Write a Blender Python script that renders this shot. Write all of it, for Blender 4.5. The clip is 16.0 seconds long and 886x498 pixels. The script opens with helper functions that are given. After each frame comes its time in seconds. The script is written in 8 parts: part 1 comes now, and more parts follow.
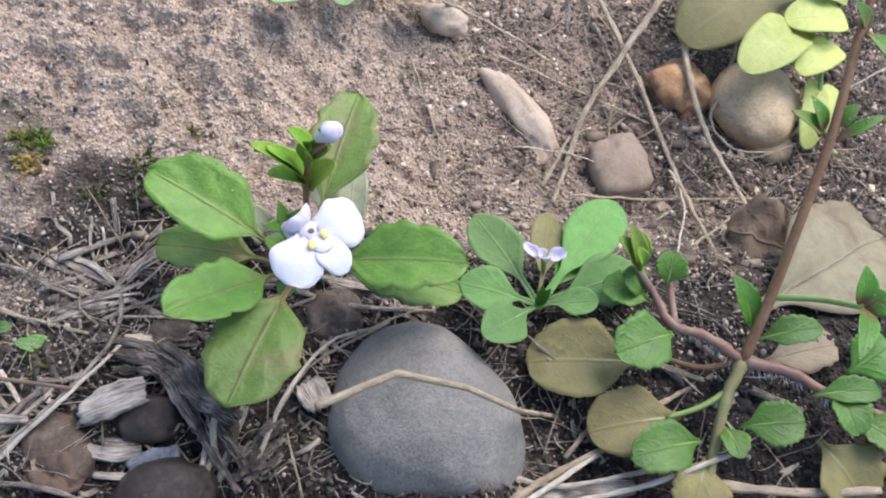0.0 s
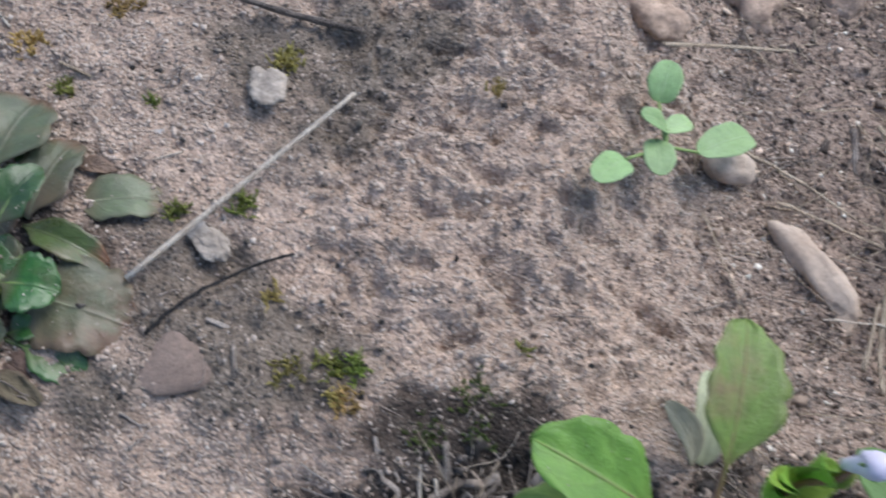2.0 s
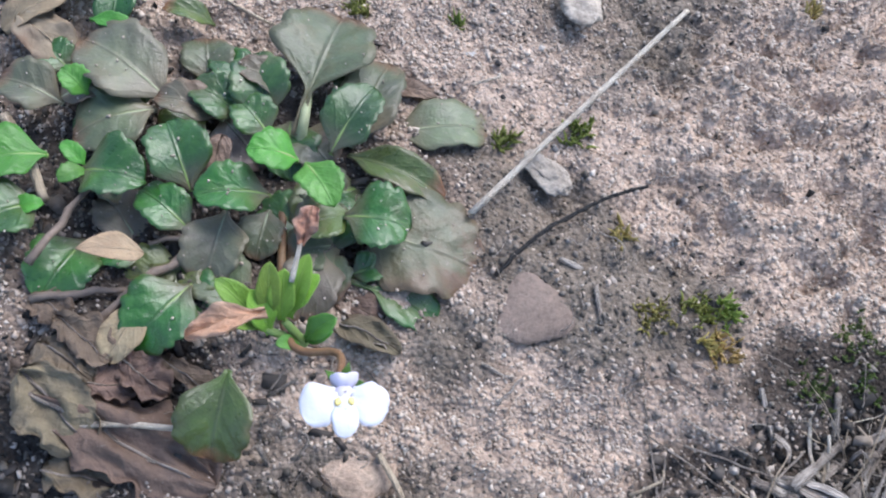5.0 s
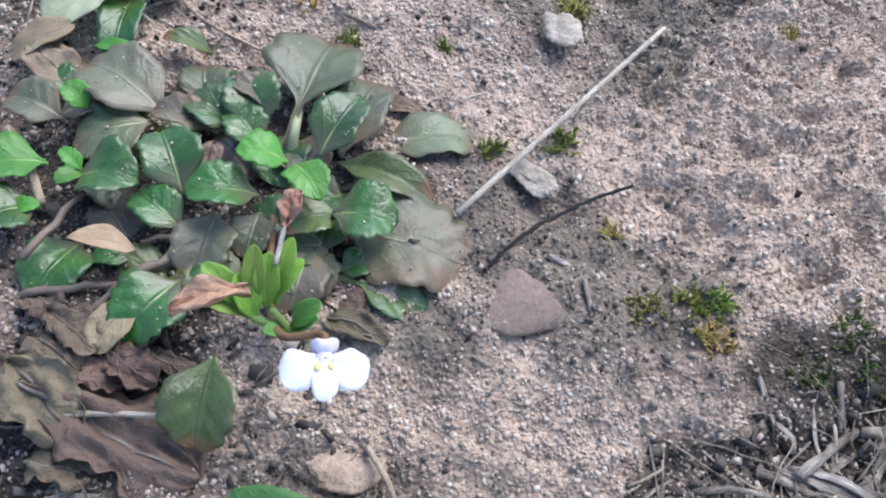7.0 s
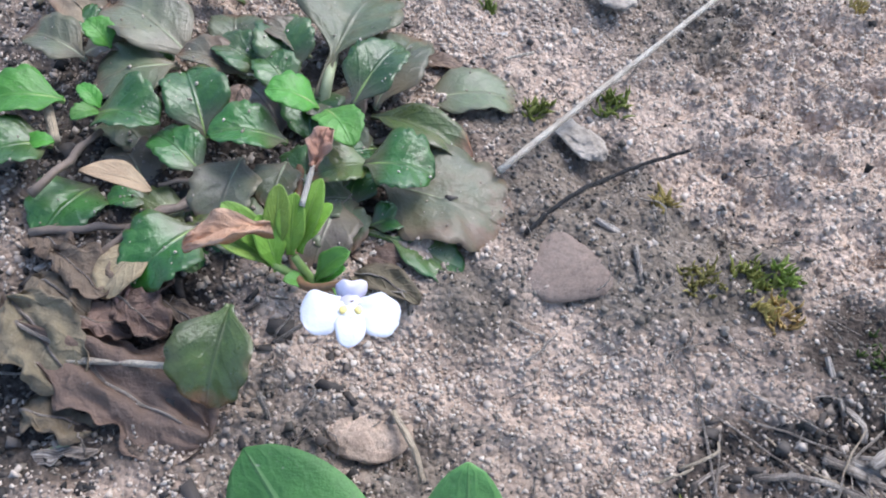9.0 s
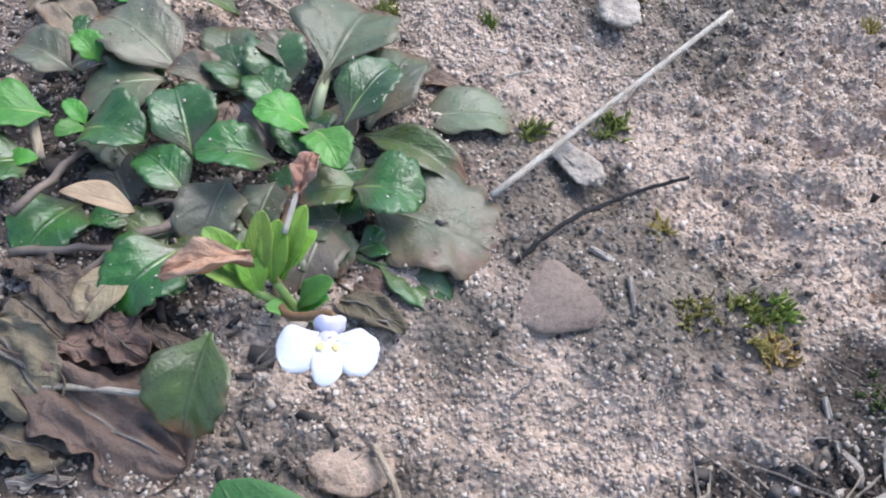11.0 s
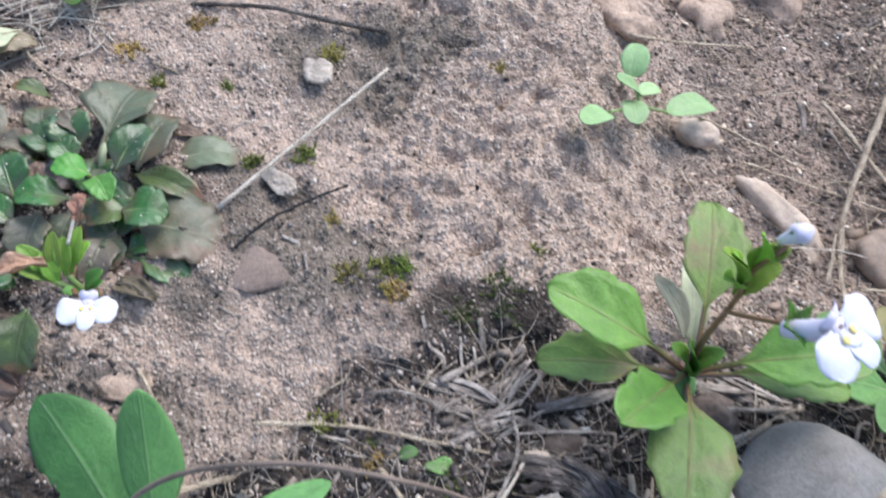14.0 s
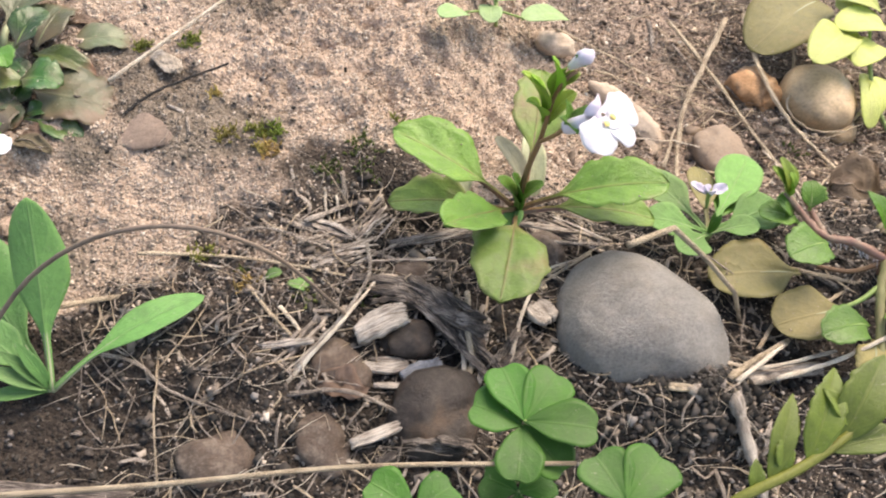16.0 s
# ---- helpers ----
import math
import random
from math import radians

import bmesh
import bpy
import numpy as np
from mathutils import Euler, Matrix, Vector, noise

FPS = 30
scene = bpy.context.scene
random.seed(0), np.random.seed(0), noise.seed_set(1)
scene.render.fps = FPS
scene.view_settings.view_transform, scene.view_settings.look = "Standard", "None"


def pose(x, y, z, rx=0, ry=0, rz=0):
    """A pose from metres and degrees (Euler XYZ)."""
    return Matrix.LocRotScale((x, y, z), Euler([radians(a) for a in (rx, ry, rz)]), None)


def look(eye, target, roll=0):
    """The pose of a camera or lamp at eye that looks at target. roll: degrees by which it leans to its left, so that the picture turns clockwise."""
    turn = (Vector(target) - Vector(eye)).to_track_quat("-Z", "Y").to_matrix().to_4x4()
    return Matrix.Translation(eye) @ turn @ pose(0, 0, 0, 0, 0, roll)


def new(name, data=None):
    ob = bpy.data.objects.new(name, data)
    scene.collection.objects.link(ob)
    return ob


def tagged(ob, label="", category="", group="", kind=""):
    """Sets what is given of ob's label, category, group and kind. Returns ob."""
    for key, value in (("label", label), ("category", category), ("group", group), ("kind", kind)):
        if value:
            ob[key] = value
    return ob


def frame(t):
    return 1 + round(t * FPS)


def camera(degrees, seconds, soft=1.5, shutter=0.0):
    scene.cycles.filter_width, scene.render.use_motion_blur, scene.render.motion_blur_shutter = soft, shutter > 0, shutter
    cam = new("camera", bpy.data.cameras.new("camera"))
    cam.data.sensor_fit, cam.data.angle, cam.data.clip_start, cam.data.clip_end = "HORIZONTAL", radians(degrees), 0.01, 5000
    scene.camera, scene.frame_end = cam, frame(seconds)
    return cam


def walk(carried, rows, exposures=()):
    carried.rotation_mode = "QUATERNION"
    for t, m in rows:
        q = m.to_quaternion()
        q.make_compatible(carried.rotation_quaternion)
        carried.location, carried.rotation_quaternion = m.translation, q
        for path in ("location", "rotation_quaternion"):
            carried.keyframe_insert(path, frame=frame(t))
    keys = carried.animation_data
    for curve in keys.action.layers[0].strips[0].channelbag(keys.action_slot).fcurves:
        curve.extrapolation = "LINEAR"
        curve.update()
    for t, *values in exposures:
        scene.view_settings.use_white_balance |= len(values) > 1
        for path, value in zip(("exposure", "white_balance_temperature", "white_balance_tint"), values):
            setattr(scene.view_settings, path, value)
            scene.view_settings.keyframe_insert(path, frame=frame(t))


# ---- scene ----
CM = 0.01
cam = camera(53.64, 16.0, soft=1.95, shutter=0.4)
# camera path: seconds, place in centimetres, turn in degrees
ROWS = [
    (0.0, 0.022, -0.139, 12.264, 25.32, -6.96, 0.33),
    (0.5, -0.442, 0.232, 12.193, 25.12, -6.80, 0.29),
    (1.0, -1.577, 1.063, 12.070, 24.83, -7.05, 0.12),
    (1.5, -3.052, 2.562, 11.703, 24.89, -7.22, 0.12),
    (2.0, -4.923, 3.722, 10.988, 24.87, -7.41, 0.19),
    (2.5, -6.442, 4.529, 10.292, 24.37, -7.50, 0.40),
    (3.0, -8.264, 5.331, 10.161, 23.32, -7.19, 0.70),
    (3.5, -9.037, 5.105, 9.363, 22.88, -7.45, 1.18),
    (4.0, -9.234, 4.854, 9.147, 22.67, -7.86, 1.06),
    (4.5, -9.404, 4.136, 8.821, 23.77, -7.86, 0.70),
    (5.0, -9.066, 3.645, 9.022, 24.31, -7.69, -0.41),
    (7.5, -8.484, 2.147, 8.095, 34.57, -5.09, -1.00),
    (8.0, -8.368, 2.077, 7.667, 35.00, -5.27, -0.58),
    (8.5, -8.602, 2.045, 7.420, 34.91, -5.22, 0.62),
    (11.0, -8.370, 2.505, 7.470, 33.99, -4.97, 3.23),
    (11.5, -8.276, 2.520, 7.515, 33.88, -5.21, 2.68),
    (12.0, -8.279, 2.469, 7.570, 33.40, -4.90, 2.50),
    (12.5, -7.531, 2.204, 8.335, 33.51, -4.52, 1.92),
    (13.0, -6.739, 1.656, 9.831, 33.19, -4.84, 0.75),
    (13.5, -5.705, 0.958, 11.646, 33.76, -4.64, -0.95),
    (14.0, -5.422, -0.325, 11.875, 33.66, -5.10, -2.85),
    (14.5, -5.097, -1.670, 11.811, 33.71, -5.74, -3.45),
    (15.0, -4.808, -2.747, 12.051, 33.95, -6.22, -4.06),
    (15.5, -4.554, -3.402, 11.889, 34.11, -6.78, -4.92),
    (16.0, -4.207, -3.749, 12.141, 35.02, -7.38, -5.46),
]
EXPOSURES = [(0.0, 0.33, 6600, 12), (1.5, 0.14, 6350, 12), (2.0, -0.06, 6250, 12), (2.5, -0.20, 6100, 12), (3.0, -0.20, 6100, 12), (3.5, -0.12, 6120, 12), (4.0, 0.10, 6150, 12), (5.0, 0.4, 6100, 12), (8.0, 0.47, 6100, 12), (12.0, 0.5, 6150, 12), (14.0, 0.45, 6250, 12), (15.0, 0.64, 6300, 15), (15.5, 0.7, 6700, 18), (16.0, 0.74, 8350, 15)]
walk(cam, [(t, pose(x * CM, y * CM, z * CM, rx, ry, rz)) for t, x, y, z, rx, ry, rz in ROWS], EXPOSURES)

# ---- sky and sun: thin bright overcast ----
world = bpy.data.worlds.new("sky")
scene.world = world
world.use_nodes = True
wn = world.node_tree.nodes
sky = wn.new("ShaderNodeTexSky")
sky.sky_type = "NISHITA"
sky.sun_disc = False
sky.sun_elevation = radians(52)
sky.sun_rotation = radians(40)
sky.air_density, sky.dust_density, sky.ozone_density = 1.0, 1.5, 1.5
world.node_tree.links.new(sky.outputs[0], wn["Background"].inputs[0])
wn["Background"].inputs[1].default_value = 0.225
sun_data = bpy.data.lights.new("sun", "SUN")
sun_data.energy, sun_data.angle, sun_data.color = 2.7, radians(40), (1.0, 0.97, 0.93)
sun = new("sun", sun_data)
sun.matrix_basis = look((0.6, 0.7, 1.3), (0, 0, 0))

# ---- small helpers; all lengths below are in centimetres ----
rng = np.random.default_rng(7)


def sstep(a, b, x):
    f = np.clip((np.asarray(x, float) - a) / (b - a), 0, 1)
    return f * f * (3 - 2 * f)


def lattice(x, y, seed):
    """Smooth value noise on a square lattice, -1 to 1."""
    xi, yi = np.floor(x), np.floor(y)
    fx, fy = x - xi, y - yi
    fx, fy = fx * fx * (3 - 2 * fx), fy * fy * (3 - 2 * fy)

    def h(a, b):
        s = np.sin(a * 127.1 + b * 311.7 + seed * 74.7) * 43758.5453
        return 2 * (s - np.floor(s)) - 1
    low = h(xi, yi) * (1 - fx) + h(xi + 1, yi) * fx
    high = h(xi, yi + 1) * (1 - fx) + h(xi + 1, yi + 1) * fx
    return low * (1 - fy) + high * fy


def rough(x, y, scale, octaves, seed):
    total, amp = 0.0, 1.0
    for k in range(octaves):
        c, s = math.cos(0.6 + 1.1 * k), math.sin(0.6 + 1.1 * k)
        total = total + amp * lattice((c * x - s * y) * scale * 2 ** k + 17.3 * k, (s * x + c * y) * scale * 2 ** k - 9.1 * k, seed + k)
        amp *= 0.55
    return total


def bank_edge(x):
    """The y at which the sandy bank ends and the litter in front of it begins."""
    return 5.9 - 2.1 * (1 - sstep(-6.6, -5.0, x)) + 0.35 * np.sin(1.7 * x) + 0.15 * np.sin(4.3 * x + 1)


def far_off(x, y):
    """0 round the plants, 1 out on the open ground."""
    return sstep(15.0, 26.0, np.hypot(np.asarray(x, float) + 3, np.asarray(y, float) - 6) + 1.5 * lattice(np.asarray(x, float) * 0.15, np.asarray(y, float) * 0.15, 77))


def sandy(x, y):
    """1 on the pale sand, 0 on dark soil and litter."""
    far = far_off(x, y)
    front = sstep(-0.35, 0.35, y - bank_edge(x))
    front = np.maximum(front, 0.5 * np.exp(-((x + 4.9) / 1.3) ** 2 - ((y - 4.6) / 0.9) ** 2))
    g = x - 0.10 * (y - 9) + 0.3 * np.sin(y * 1.3)
    gully = 1 - 0.26 * sstep(0.3, 2.2, g) - 0.34 * sstep(4.0, 8.0, g)
    left = sstep(-14.0, -9.2, x + 0.5 * np.sin(2 * y)) * 0.6 + 0.4
    return front * gully * left * (1 - far) + far * 0.55


DAMP = ((-6.9, 8.0, 1.2, 1.0, 1.2), (-5.9, 7.3, 1.2, 0.75, 1.15), (-7.5, 9.1, 0.7, 0.6, 0.7), (-5.2, 10.3, 1.3, 0.9, 0.95), (-6.2, 11.6, 2.2, 1.0, 0.9), (-4.3, 12.4, 1.8, 0.9, 0.7), (-3.0, 11.3, 0.9, 0.5, 0.5),
        (-7.9, 6.5, 0.6, 0.4, 0.6), (-5.0, 6.8, 1.1, 0.55, 0.9), (-8.4, 4.9, 2.2, 1.2, 0.75))
# dark soil and the shade of bank edge and rosette, both as ground colour
SHADED_SOIL = ((-4.3, 6.2, 0.95, 0.5, 1.0), (-2.8, 6.4, 1.2, 0.5, 1.2), (-10.4, 8.2, 2.3, 1.7, 1.3), (-11.5, 5.6, 1.6, 1.2, 1.1))


def patches(table, x, y, seed):
    total = 0.0
    for cx, cy, rx, ry, a in table:
        total = total + a * np.exp(-((x - cx) / rx) ** 2 - ((y - cy) / ry) ** 2)
    return sstep(0.25, 0.95, total + 0.30 * rough(x, y, 1.1, 4, seed))


def damp(x, y):
    """0 to 1: grey algae-stained patches on the sand."""
    return patches(DAMP, x, y, 61)


def shaded_soil(x, y):
    """0 to 1: dark soil, with shade painted in, under the rosette and along the foot of the bank."""
    return patches(SHADED_SOIL, x, y, 67)


def ground_shape(x, y):
    x, y = np.asarray(x, float), np.asarray(y, float)
    z = 0.2 - 2.3 * sstep(-2.5, 3.0, x) * sstep(4.5, 8.5, y)
    left = 1 - sstep(-6.5, -4.5, x)
    front = 1 - sstep(-0.5, 0.35, y - bank_edge(x))
    z = z - 0.18 * front * (1 - left) - 0.42 * left * (1 - sstep(4.6, 6.8, y))
    z = z - 0.45 * np.exp(-((x + 2.4) / 1.5) ** 2 - ((y - 5.35) / 0.6) ** 2)
    z = z + 0.68 * np.exp(-((x - 1.8) / 1.3) ** 2 - ((y - 1.6) / 0.75) ** 2)
    far = far_off(x, y)
    return z * (1 - far) - 0.3 * far


def ground_z(x, y):
    x, y = np.asarray(x, float), np.asarray(y, float)
    s = sandy(x, y)
    near = np.exp(-np.maximum(np.hypot(x + 3, y - 6) - 16, 0) / 20)
    lumps = 0.16 * rough(x, y, 0.35, 2, 3) + (0.10 - 0.02 * s) * rough(x, y, 1.3, 3, 11) + 0.03 * rough(x, y, 5.0, 2, 23)
    crust = sstep(-6.4, -4.2, x) * (1 - sstep(0.5, 2.0, x)) * sstep(6.3, 7.3, y)
    u, v = x + 0.28 * rough(x, y, 1.0, 2, 31), y + 0.22 * rough(x, y, 1.0, 2, 37)
    lumps = lumps + (0.09 + 0.17 * crust) * (0.45 - np.abs(rough(u * 0.75, v * 1.25, 1.2, 4, 71)))
    lumps = lumps + (0.02 + 0.13 * crust) * (0.45 - np.abs(rough(u, v, 2.7, 3, 91)))
    lumps = lumps + (0.02 + 0.05 * crust) * (0.5 - np.abs(rough(x, y, 5.5, 2, 83))) * s
    return ground_shape(x, y) + near * lumps

# ---- materials ----


def material(name):
    m = bpy.data.materials.new(name)
    m.use_nodes = True
    nt = m.node_tree
    return m, nt, nt.nodes["Principled BSDF"]


def node(nt, kind, **inputs):
    n = nt.nodes.new(kind)
    for key, value in inputs.items():
        n.inputs[key.replace("_", " ")].default_value = value
    return n


def cm_coords(nt):
    tc = nt.nodes.new("ShaderNodeTexCoord")
    geo = nt.nodes.new("ShaderNodeNewGeometry")
    sc = nt.nodes.new("ShaderNodeVectorMath")
    sc.operation = "SCALE"
    sc.inputs["Scale"].default_value = 100.0
    nt.links.new(geo.outputs["Position"], sc.inputs[0])
    return sc.outputs[0], tc


def noise_tex(nt, co, scale, detail=4.0, rough_=0.6):
    n = node(nt, "ShaderNodeTexNoise", Scale=scale, Detail=detail, Roughness=rough_)
    nt.links.new(co, n.inputs["Vector"])
    return n.outputs["Fac"]


def ramp(nt, fac, *stops):
    r = nt.nodes.new("ShaderNodeValToRGB")
    els = r.color_ramp.elements
    while len(els) < len(stops):
        els.new(0.5)
    for e, (p, c) in zip(els, stops):
        e.position, e.color = p, (*c, 1)
    nt.links.new(fac, r.inputs[0])
    return r.outputs[0]


def mix(nt, fac, a, b, blend="MIX"):
    m = nt.nodes.new("ShaderNodeMix")
    m.data_type, m.blend_type = "RGBA", blend
    for sock, v in ((m.inputs[0], fac), (m.inputs[6], a), (m.inputs[7], b)):
        if isinstance(v, bpy.types.NodeSocket):
            nt.links.new(v, sock)
        elif isinstance(v, (int, float)):
            sock.default_value = v
        else:
            sock.default_value = (*v, 1)
    return m.outputs[2]


def math_node(nt, op, a, b=0.0, c=0.0):
    m = nt.nodes.new("ShaderNodeMath")
    m.operation = op
    for sock, v in zip(m.inputs, (a, b, c)):
        if isinstance(v, bpy.types.NodeSocket):
            nt.links.new(v, sock)
        else:
            sock.default_value = v
    return m.outputs[0]


def bump(nt, bsdf, height, distance, strength=1.0):
    b = node(nt, "ShaderNodeBump", Strength=strength, Distance=distance * CM)
    nt.links.new(height, b.inputs["Height"])
    nt.links.new(b.outputs[0], bsdf.inputs["Normal"])


def soil_material():
    m, nt, bsdf = material("soil")
    co, _ = cm_coords(nt)
    at = nt.nodes.new("ShaderNodeAttribute")
    at.attribute_name = "sandy"
    big = noise_tex(nt, co, 0.8, 5)
    fine = noise_tex(nt, co, 9.0, 6, 0.7)
    grain = nt.nodes.new("ShaderNodeTexVoronoi")
    grain.inputs["Scale"].default_value = 16.0
    nt.links.new(co, grain.inputs["Vector"])
    sand = ramp(nt, fine, (0.25, (0.33, 0.262, 0.212)), (0.45, (0.49, 0.393, 0.32)), (0.62, (0.61, 0.497, 0.408)), (0.8, (0.71, 0.605, 0.512)))
    speck = ramp(nt, grain.outputs["Color"], (0.2, (0.45, 0.42, 0.40)), (0.55, (0.95, 0.92, 0.9)), (0.9, (1.25, 1.2, 1.15)))
    sand = mix(nt, 0.5, sand, speck, "MULTIPLY")
    clump = noise_tex(nt, co, 2.4, 4, 0.65)
    sand = mix(nt, 0.5, sand, ramp(nt, clump, (0.32, (0.5, 0.47, 0.45)), (0.52, (1, 1, 1)), (0.7, (1.15, 1.12, 1.1))), "MULTIPLY")
    dark = ramp(nt, fine, (0.3, (0.015, 0.013, 0.011)), (0.5, (0.043, 0.036, 0.031)), (0.75, (0.12, 0.102, 0.087)))
    wet = noise_tex(nt, co, 0.55, 5, 0.65)
    patch = math_node(nt, "MULTIPLY_ADD", wet, 2.6, -1.05)
    s = math_node(nt, "ADD", at.outputs["Fac"], math_node(nt, "SUBTRACT", 0.45, patch))
    s2 = math_node(nt, "MULTIPLY", at.outputs["Fac"], math_node(nt, "MINIMUM", math_node(nt, "MAXIMUM", s, 0.12), 1.0))
    s2.node.use_clamp = True
    wetness = nt.nodes.new("ShaderNodeAttribute")
    wetness.attribute_name = "damp"
    algae = ramp(nt, fine, (0.3, (0.068, 0.061, 0.05)), (0.5, (0.135, 0.121, 0.098)), (0.75, (0.26, 0.234, 0.195)))
    sand = mix(nt, math_node(nt, "MULTIPLY", wetness.outputs["Fac"], 0.8), sand, algae)
    col = mix(nt, s2, dark, sand)
    warm = mix(nt, math_node(nt, "MULTIPLY", big, 0.5), col, (0.42, 0.34, 0.28), "SOFT_LIGHT")
    nt.links.new(warm, bsdf.inputs["Base Color"])
    bsdf.inputs["Roughness"].default_value = 0.92
    bsdf.inputs["Specular IOR Level"].default_value = 0.25
    h = math_node(nt, "ADD", math_node(nt, "MULTIPLY", fine, 0.8), math_node(nt, "MULTIPLY", grain.outputs["Distance"], -0.8))
    bump(nt, bsdf, h, 0.06, 0.9)
    return m


def grain_material(name, stops, roughness=0.8, transmit=0.0):
    """Loose mineral grains; each island takes its own colour."""
    m, nt, bsdf = material(name)
    geo = nt.nodes.new("ShaderNodeNewGeometry")
    co, _ = cm_coords(nt)
    col = ramp(nt, geo.outputs["Random Per Island"], *stops)
    n = noise_tex(nt, co, 30.0, 3)
    clump = noise_tex(nt, co, 2.4, 4, 0.65)
    col = mix(nt, 0.5, col, ramp(nt, clump, (0.32, (0.55, 0.52, 0.5)), (0.52, (1, 1, 1)), (0.7, (1.12, 1.1, 1.08))), "MULTIPLY")
    col = mix(nt, 0.5, col, ramp(nt, n, (0.3, (0.6, 0.57, 0.55)), (0.7, (1.1, 1.08, 1.05))), "MULTIPLY")
    nt.links.new(col, bsdf.inputs["Base Color"])
    bsdf.inputs["Roughness"].default_value = roughness
    bump(nt, bsdf, n, 0.01, 0.6)
    return m


def leaf_material(name, main, dark, edge, vein, stain=None, stain_amount=0.0, gloss=0.45, relief=0.5, net=0.4, foot=None, tip=None, varied=0.12, shine=0.5):
    """A leaf blade: veins by the blade's own lengthwise and crosswise coordinates, mottling, blotches and a tinted margin."""
    m, nt, bsdf = material(name)
    co, _ = cm_coords(nt)
    uv = nt.nodes.new("ShaderNodeUVMap")
    sep = nt.nodes.new("ShaderNodeSeparateXYZ")
    nt.links.new(uv.outputs[0], sep.inputs[0])
    s, v = sep.outputs[0], sep.outputs[1]
    av = math_node(nt, "ABSOLUTE", math_node(nt, "SUBTRACT", v, 0.5))
    mid = math_node(nt, "SUBTRACT", 1.0, math_node(nt, "MULTIPLY", av, 28.0))
    mid.node.use_clamp = True
    wob = noise_tex(nt, co, 3.0, 2)
    ph = math_node(nt, "MULTIPLY_ADD", s, 30.0, math_node(nt, "MULTIPLY_ADD", av, -26.0, math_node(nt, "MULTIPLY", wob, 9.0)))
    side = math_node(nt, "POWER", math_node(nt, "ABSOLUTE", math_node(nt, "SINE", math_node(nt, "MULTIPLY", ph, 0.5))), 18.0)
    veins = math_node(nt, "MAXIMUM", mid, math_node(nt, "MULTIPLY", side, 0.12))
    mott = noise_tex(nt, co, 2.2, 5, 0.65)
    cells = nt.nodes.new("ShaderNodeTexVoronoi")
    cells.feature = "DISTANCE_TO_EDGE"
    cells.inputs["Scale"].default_value = 9.0
    nt.links.new(co, cells.inputs["Vector"])
    fine = math_node(nt, "ADD", noise_tex(nt, co, 22.0, 3), math_node(nt, "MULTIPLY", cells.outputs["Distance"], net))
    obj = nt.nodes.new("ShaderNodeObjectInfo")
    col = ramp(nt, mott, (0.3, dark), (0.62, main))
    tone = math_node(nt, "MULTIPLY_ADD", obj.outputs["Random"], 0.5, 0.75)
    col = mix(nt, 1.0, col, tone, "MULTIPLY")
    pick = math_node(nt, "FRACT", math_node(nt, "MULTIPLY", obj.outputs["Random"], 7.3))
    col = mix(nt, 1.0, col, mix(nt, pick, (1 - varied, 1 + varied * 0.6, 1 - varied), (1 + varied, 1 - varied * 0.5, 1 + varied * 0.6)), "MULTIPLY")
    rim = math_node(nt, "MULTIPLY", math_node(nt, "SUBTRACT", av, 0.33), 3.2)
    rim.node.use_clamp = True
    col = mix(nt, math_node(nt, "MULTIPLY", rim, 0.6), col, edge)
    if stain:
        blot = noise_tex(nt, co, 1.1, 4, 0.6)
        where = math_node(nt, "MULTIPLY_ADD", blot, 5.0, -2.5 - 1.2 * (0.5 - stain_amount))
        where.node.use_clamp = True
        col = mix(nt, math_node(nt, "MULTIPLY", where, 0.85), col, stain)
    patchy = noise_tex(nt, co, 5.5, 6, 0.75)
    col = mix(nt, 0.45, col, ramp(nt, patchy, (0.3, (0.62, 0.62, 0.66)), (0.5, (1.0, 1.0, 1.0)), (0.72, (1.3, 1.26, 1.2))), "MULTIPLY")
    col = mix(nt, math_node(nt, "MULTIPLY", veins, 0.5), col, vein)
    if foot:
        low = math_node(nt, "MULTIPLY_ADD", s, -5.0, 2.2)
        low.node.use_clamp = True
        core = math_node(nt, "MULTIPLY", low, math_node(nt, "MAXIMUM", math_node(nt, "SUBTRACT", 1.0, math_node(nt, "MULTIPLY", s, 2.0)), mid))
        core.node.use_clamp = True
        col = mix(nt, core, col, foot)
    if tip:
        end = math_node(nt, "MULTIPLY_ADD", math_node(nt, "MULTIPLY_ADD", mott, 0.7, s), 6.0, -7.0)
        end.node.use_clamp = True
        col = mix(nt, math_node(nt, "MULTIPLY", end, 0.8), col, tip)
    dust = noise_tex(nt, co, 14.0, 5, 0.8)
    d = math_node(nt, "MULTIPLY_ADD", dust, 12.0, -7.4)
    d.node.use_clamp = True
    col = mix(nt, math_node(nt, "MULTIPLY", d, 0.5), col, (0.42, 0.38, 0.33))
    nt.links.new(col, bsdf.inputs["Base Color"])
    nt.links.new(math_node(nt, "MULTIPLY_ADD", patchy, 0.3, gloss - 0.10), bsdf.inputs["Roughness"])
    bsdf.inputs["Specular IOR Level"].default_value = shine
    sunk = math_node(nt, "MAXIMUM", mid, math_node(nt, "MULTIPLY", side, 0.22))
    h = math_node(nt, "ADD", math_node(nt, "MULTIPLY", sunk, -0.7), math_node(nt, "MULTIPLY_ADD", fine, 0.35, math_node(nt, "MULTIPLY", patchy, 0.6)))
    bump(nt, bsdf, h, 0.045, relief)
    thin = nt.nodes.new("ShaderNodeBsdfTranslucent")
    nt.links.new(mix(nt, 1.0, col, (1.3, 1.35, 0.7), "MULTIPLY"), thin.inputs[0])
    ms = nt.nodes.new("ShaderNodeMixShader")
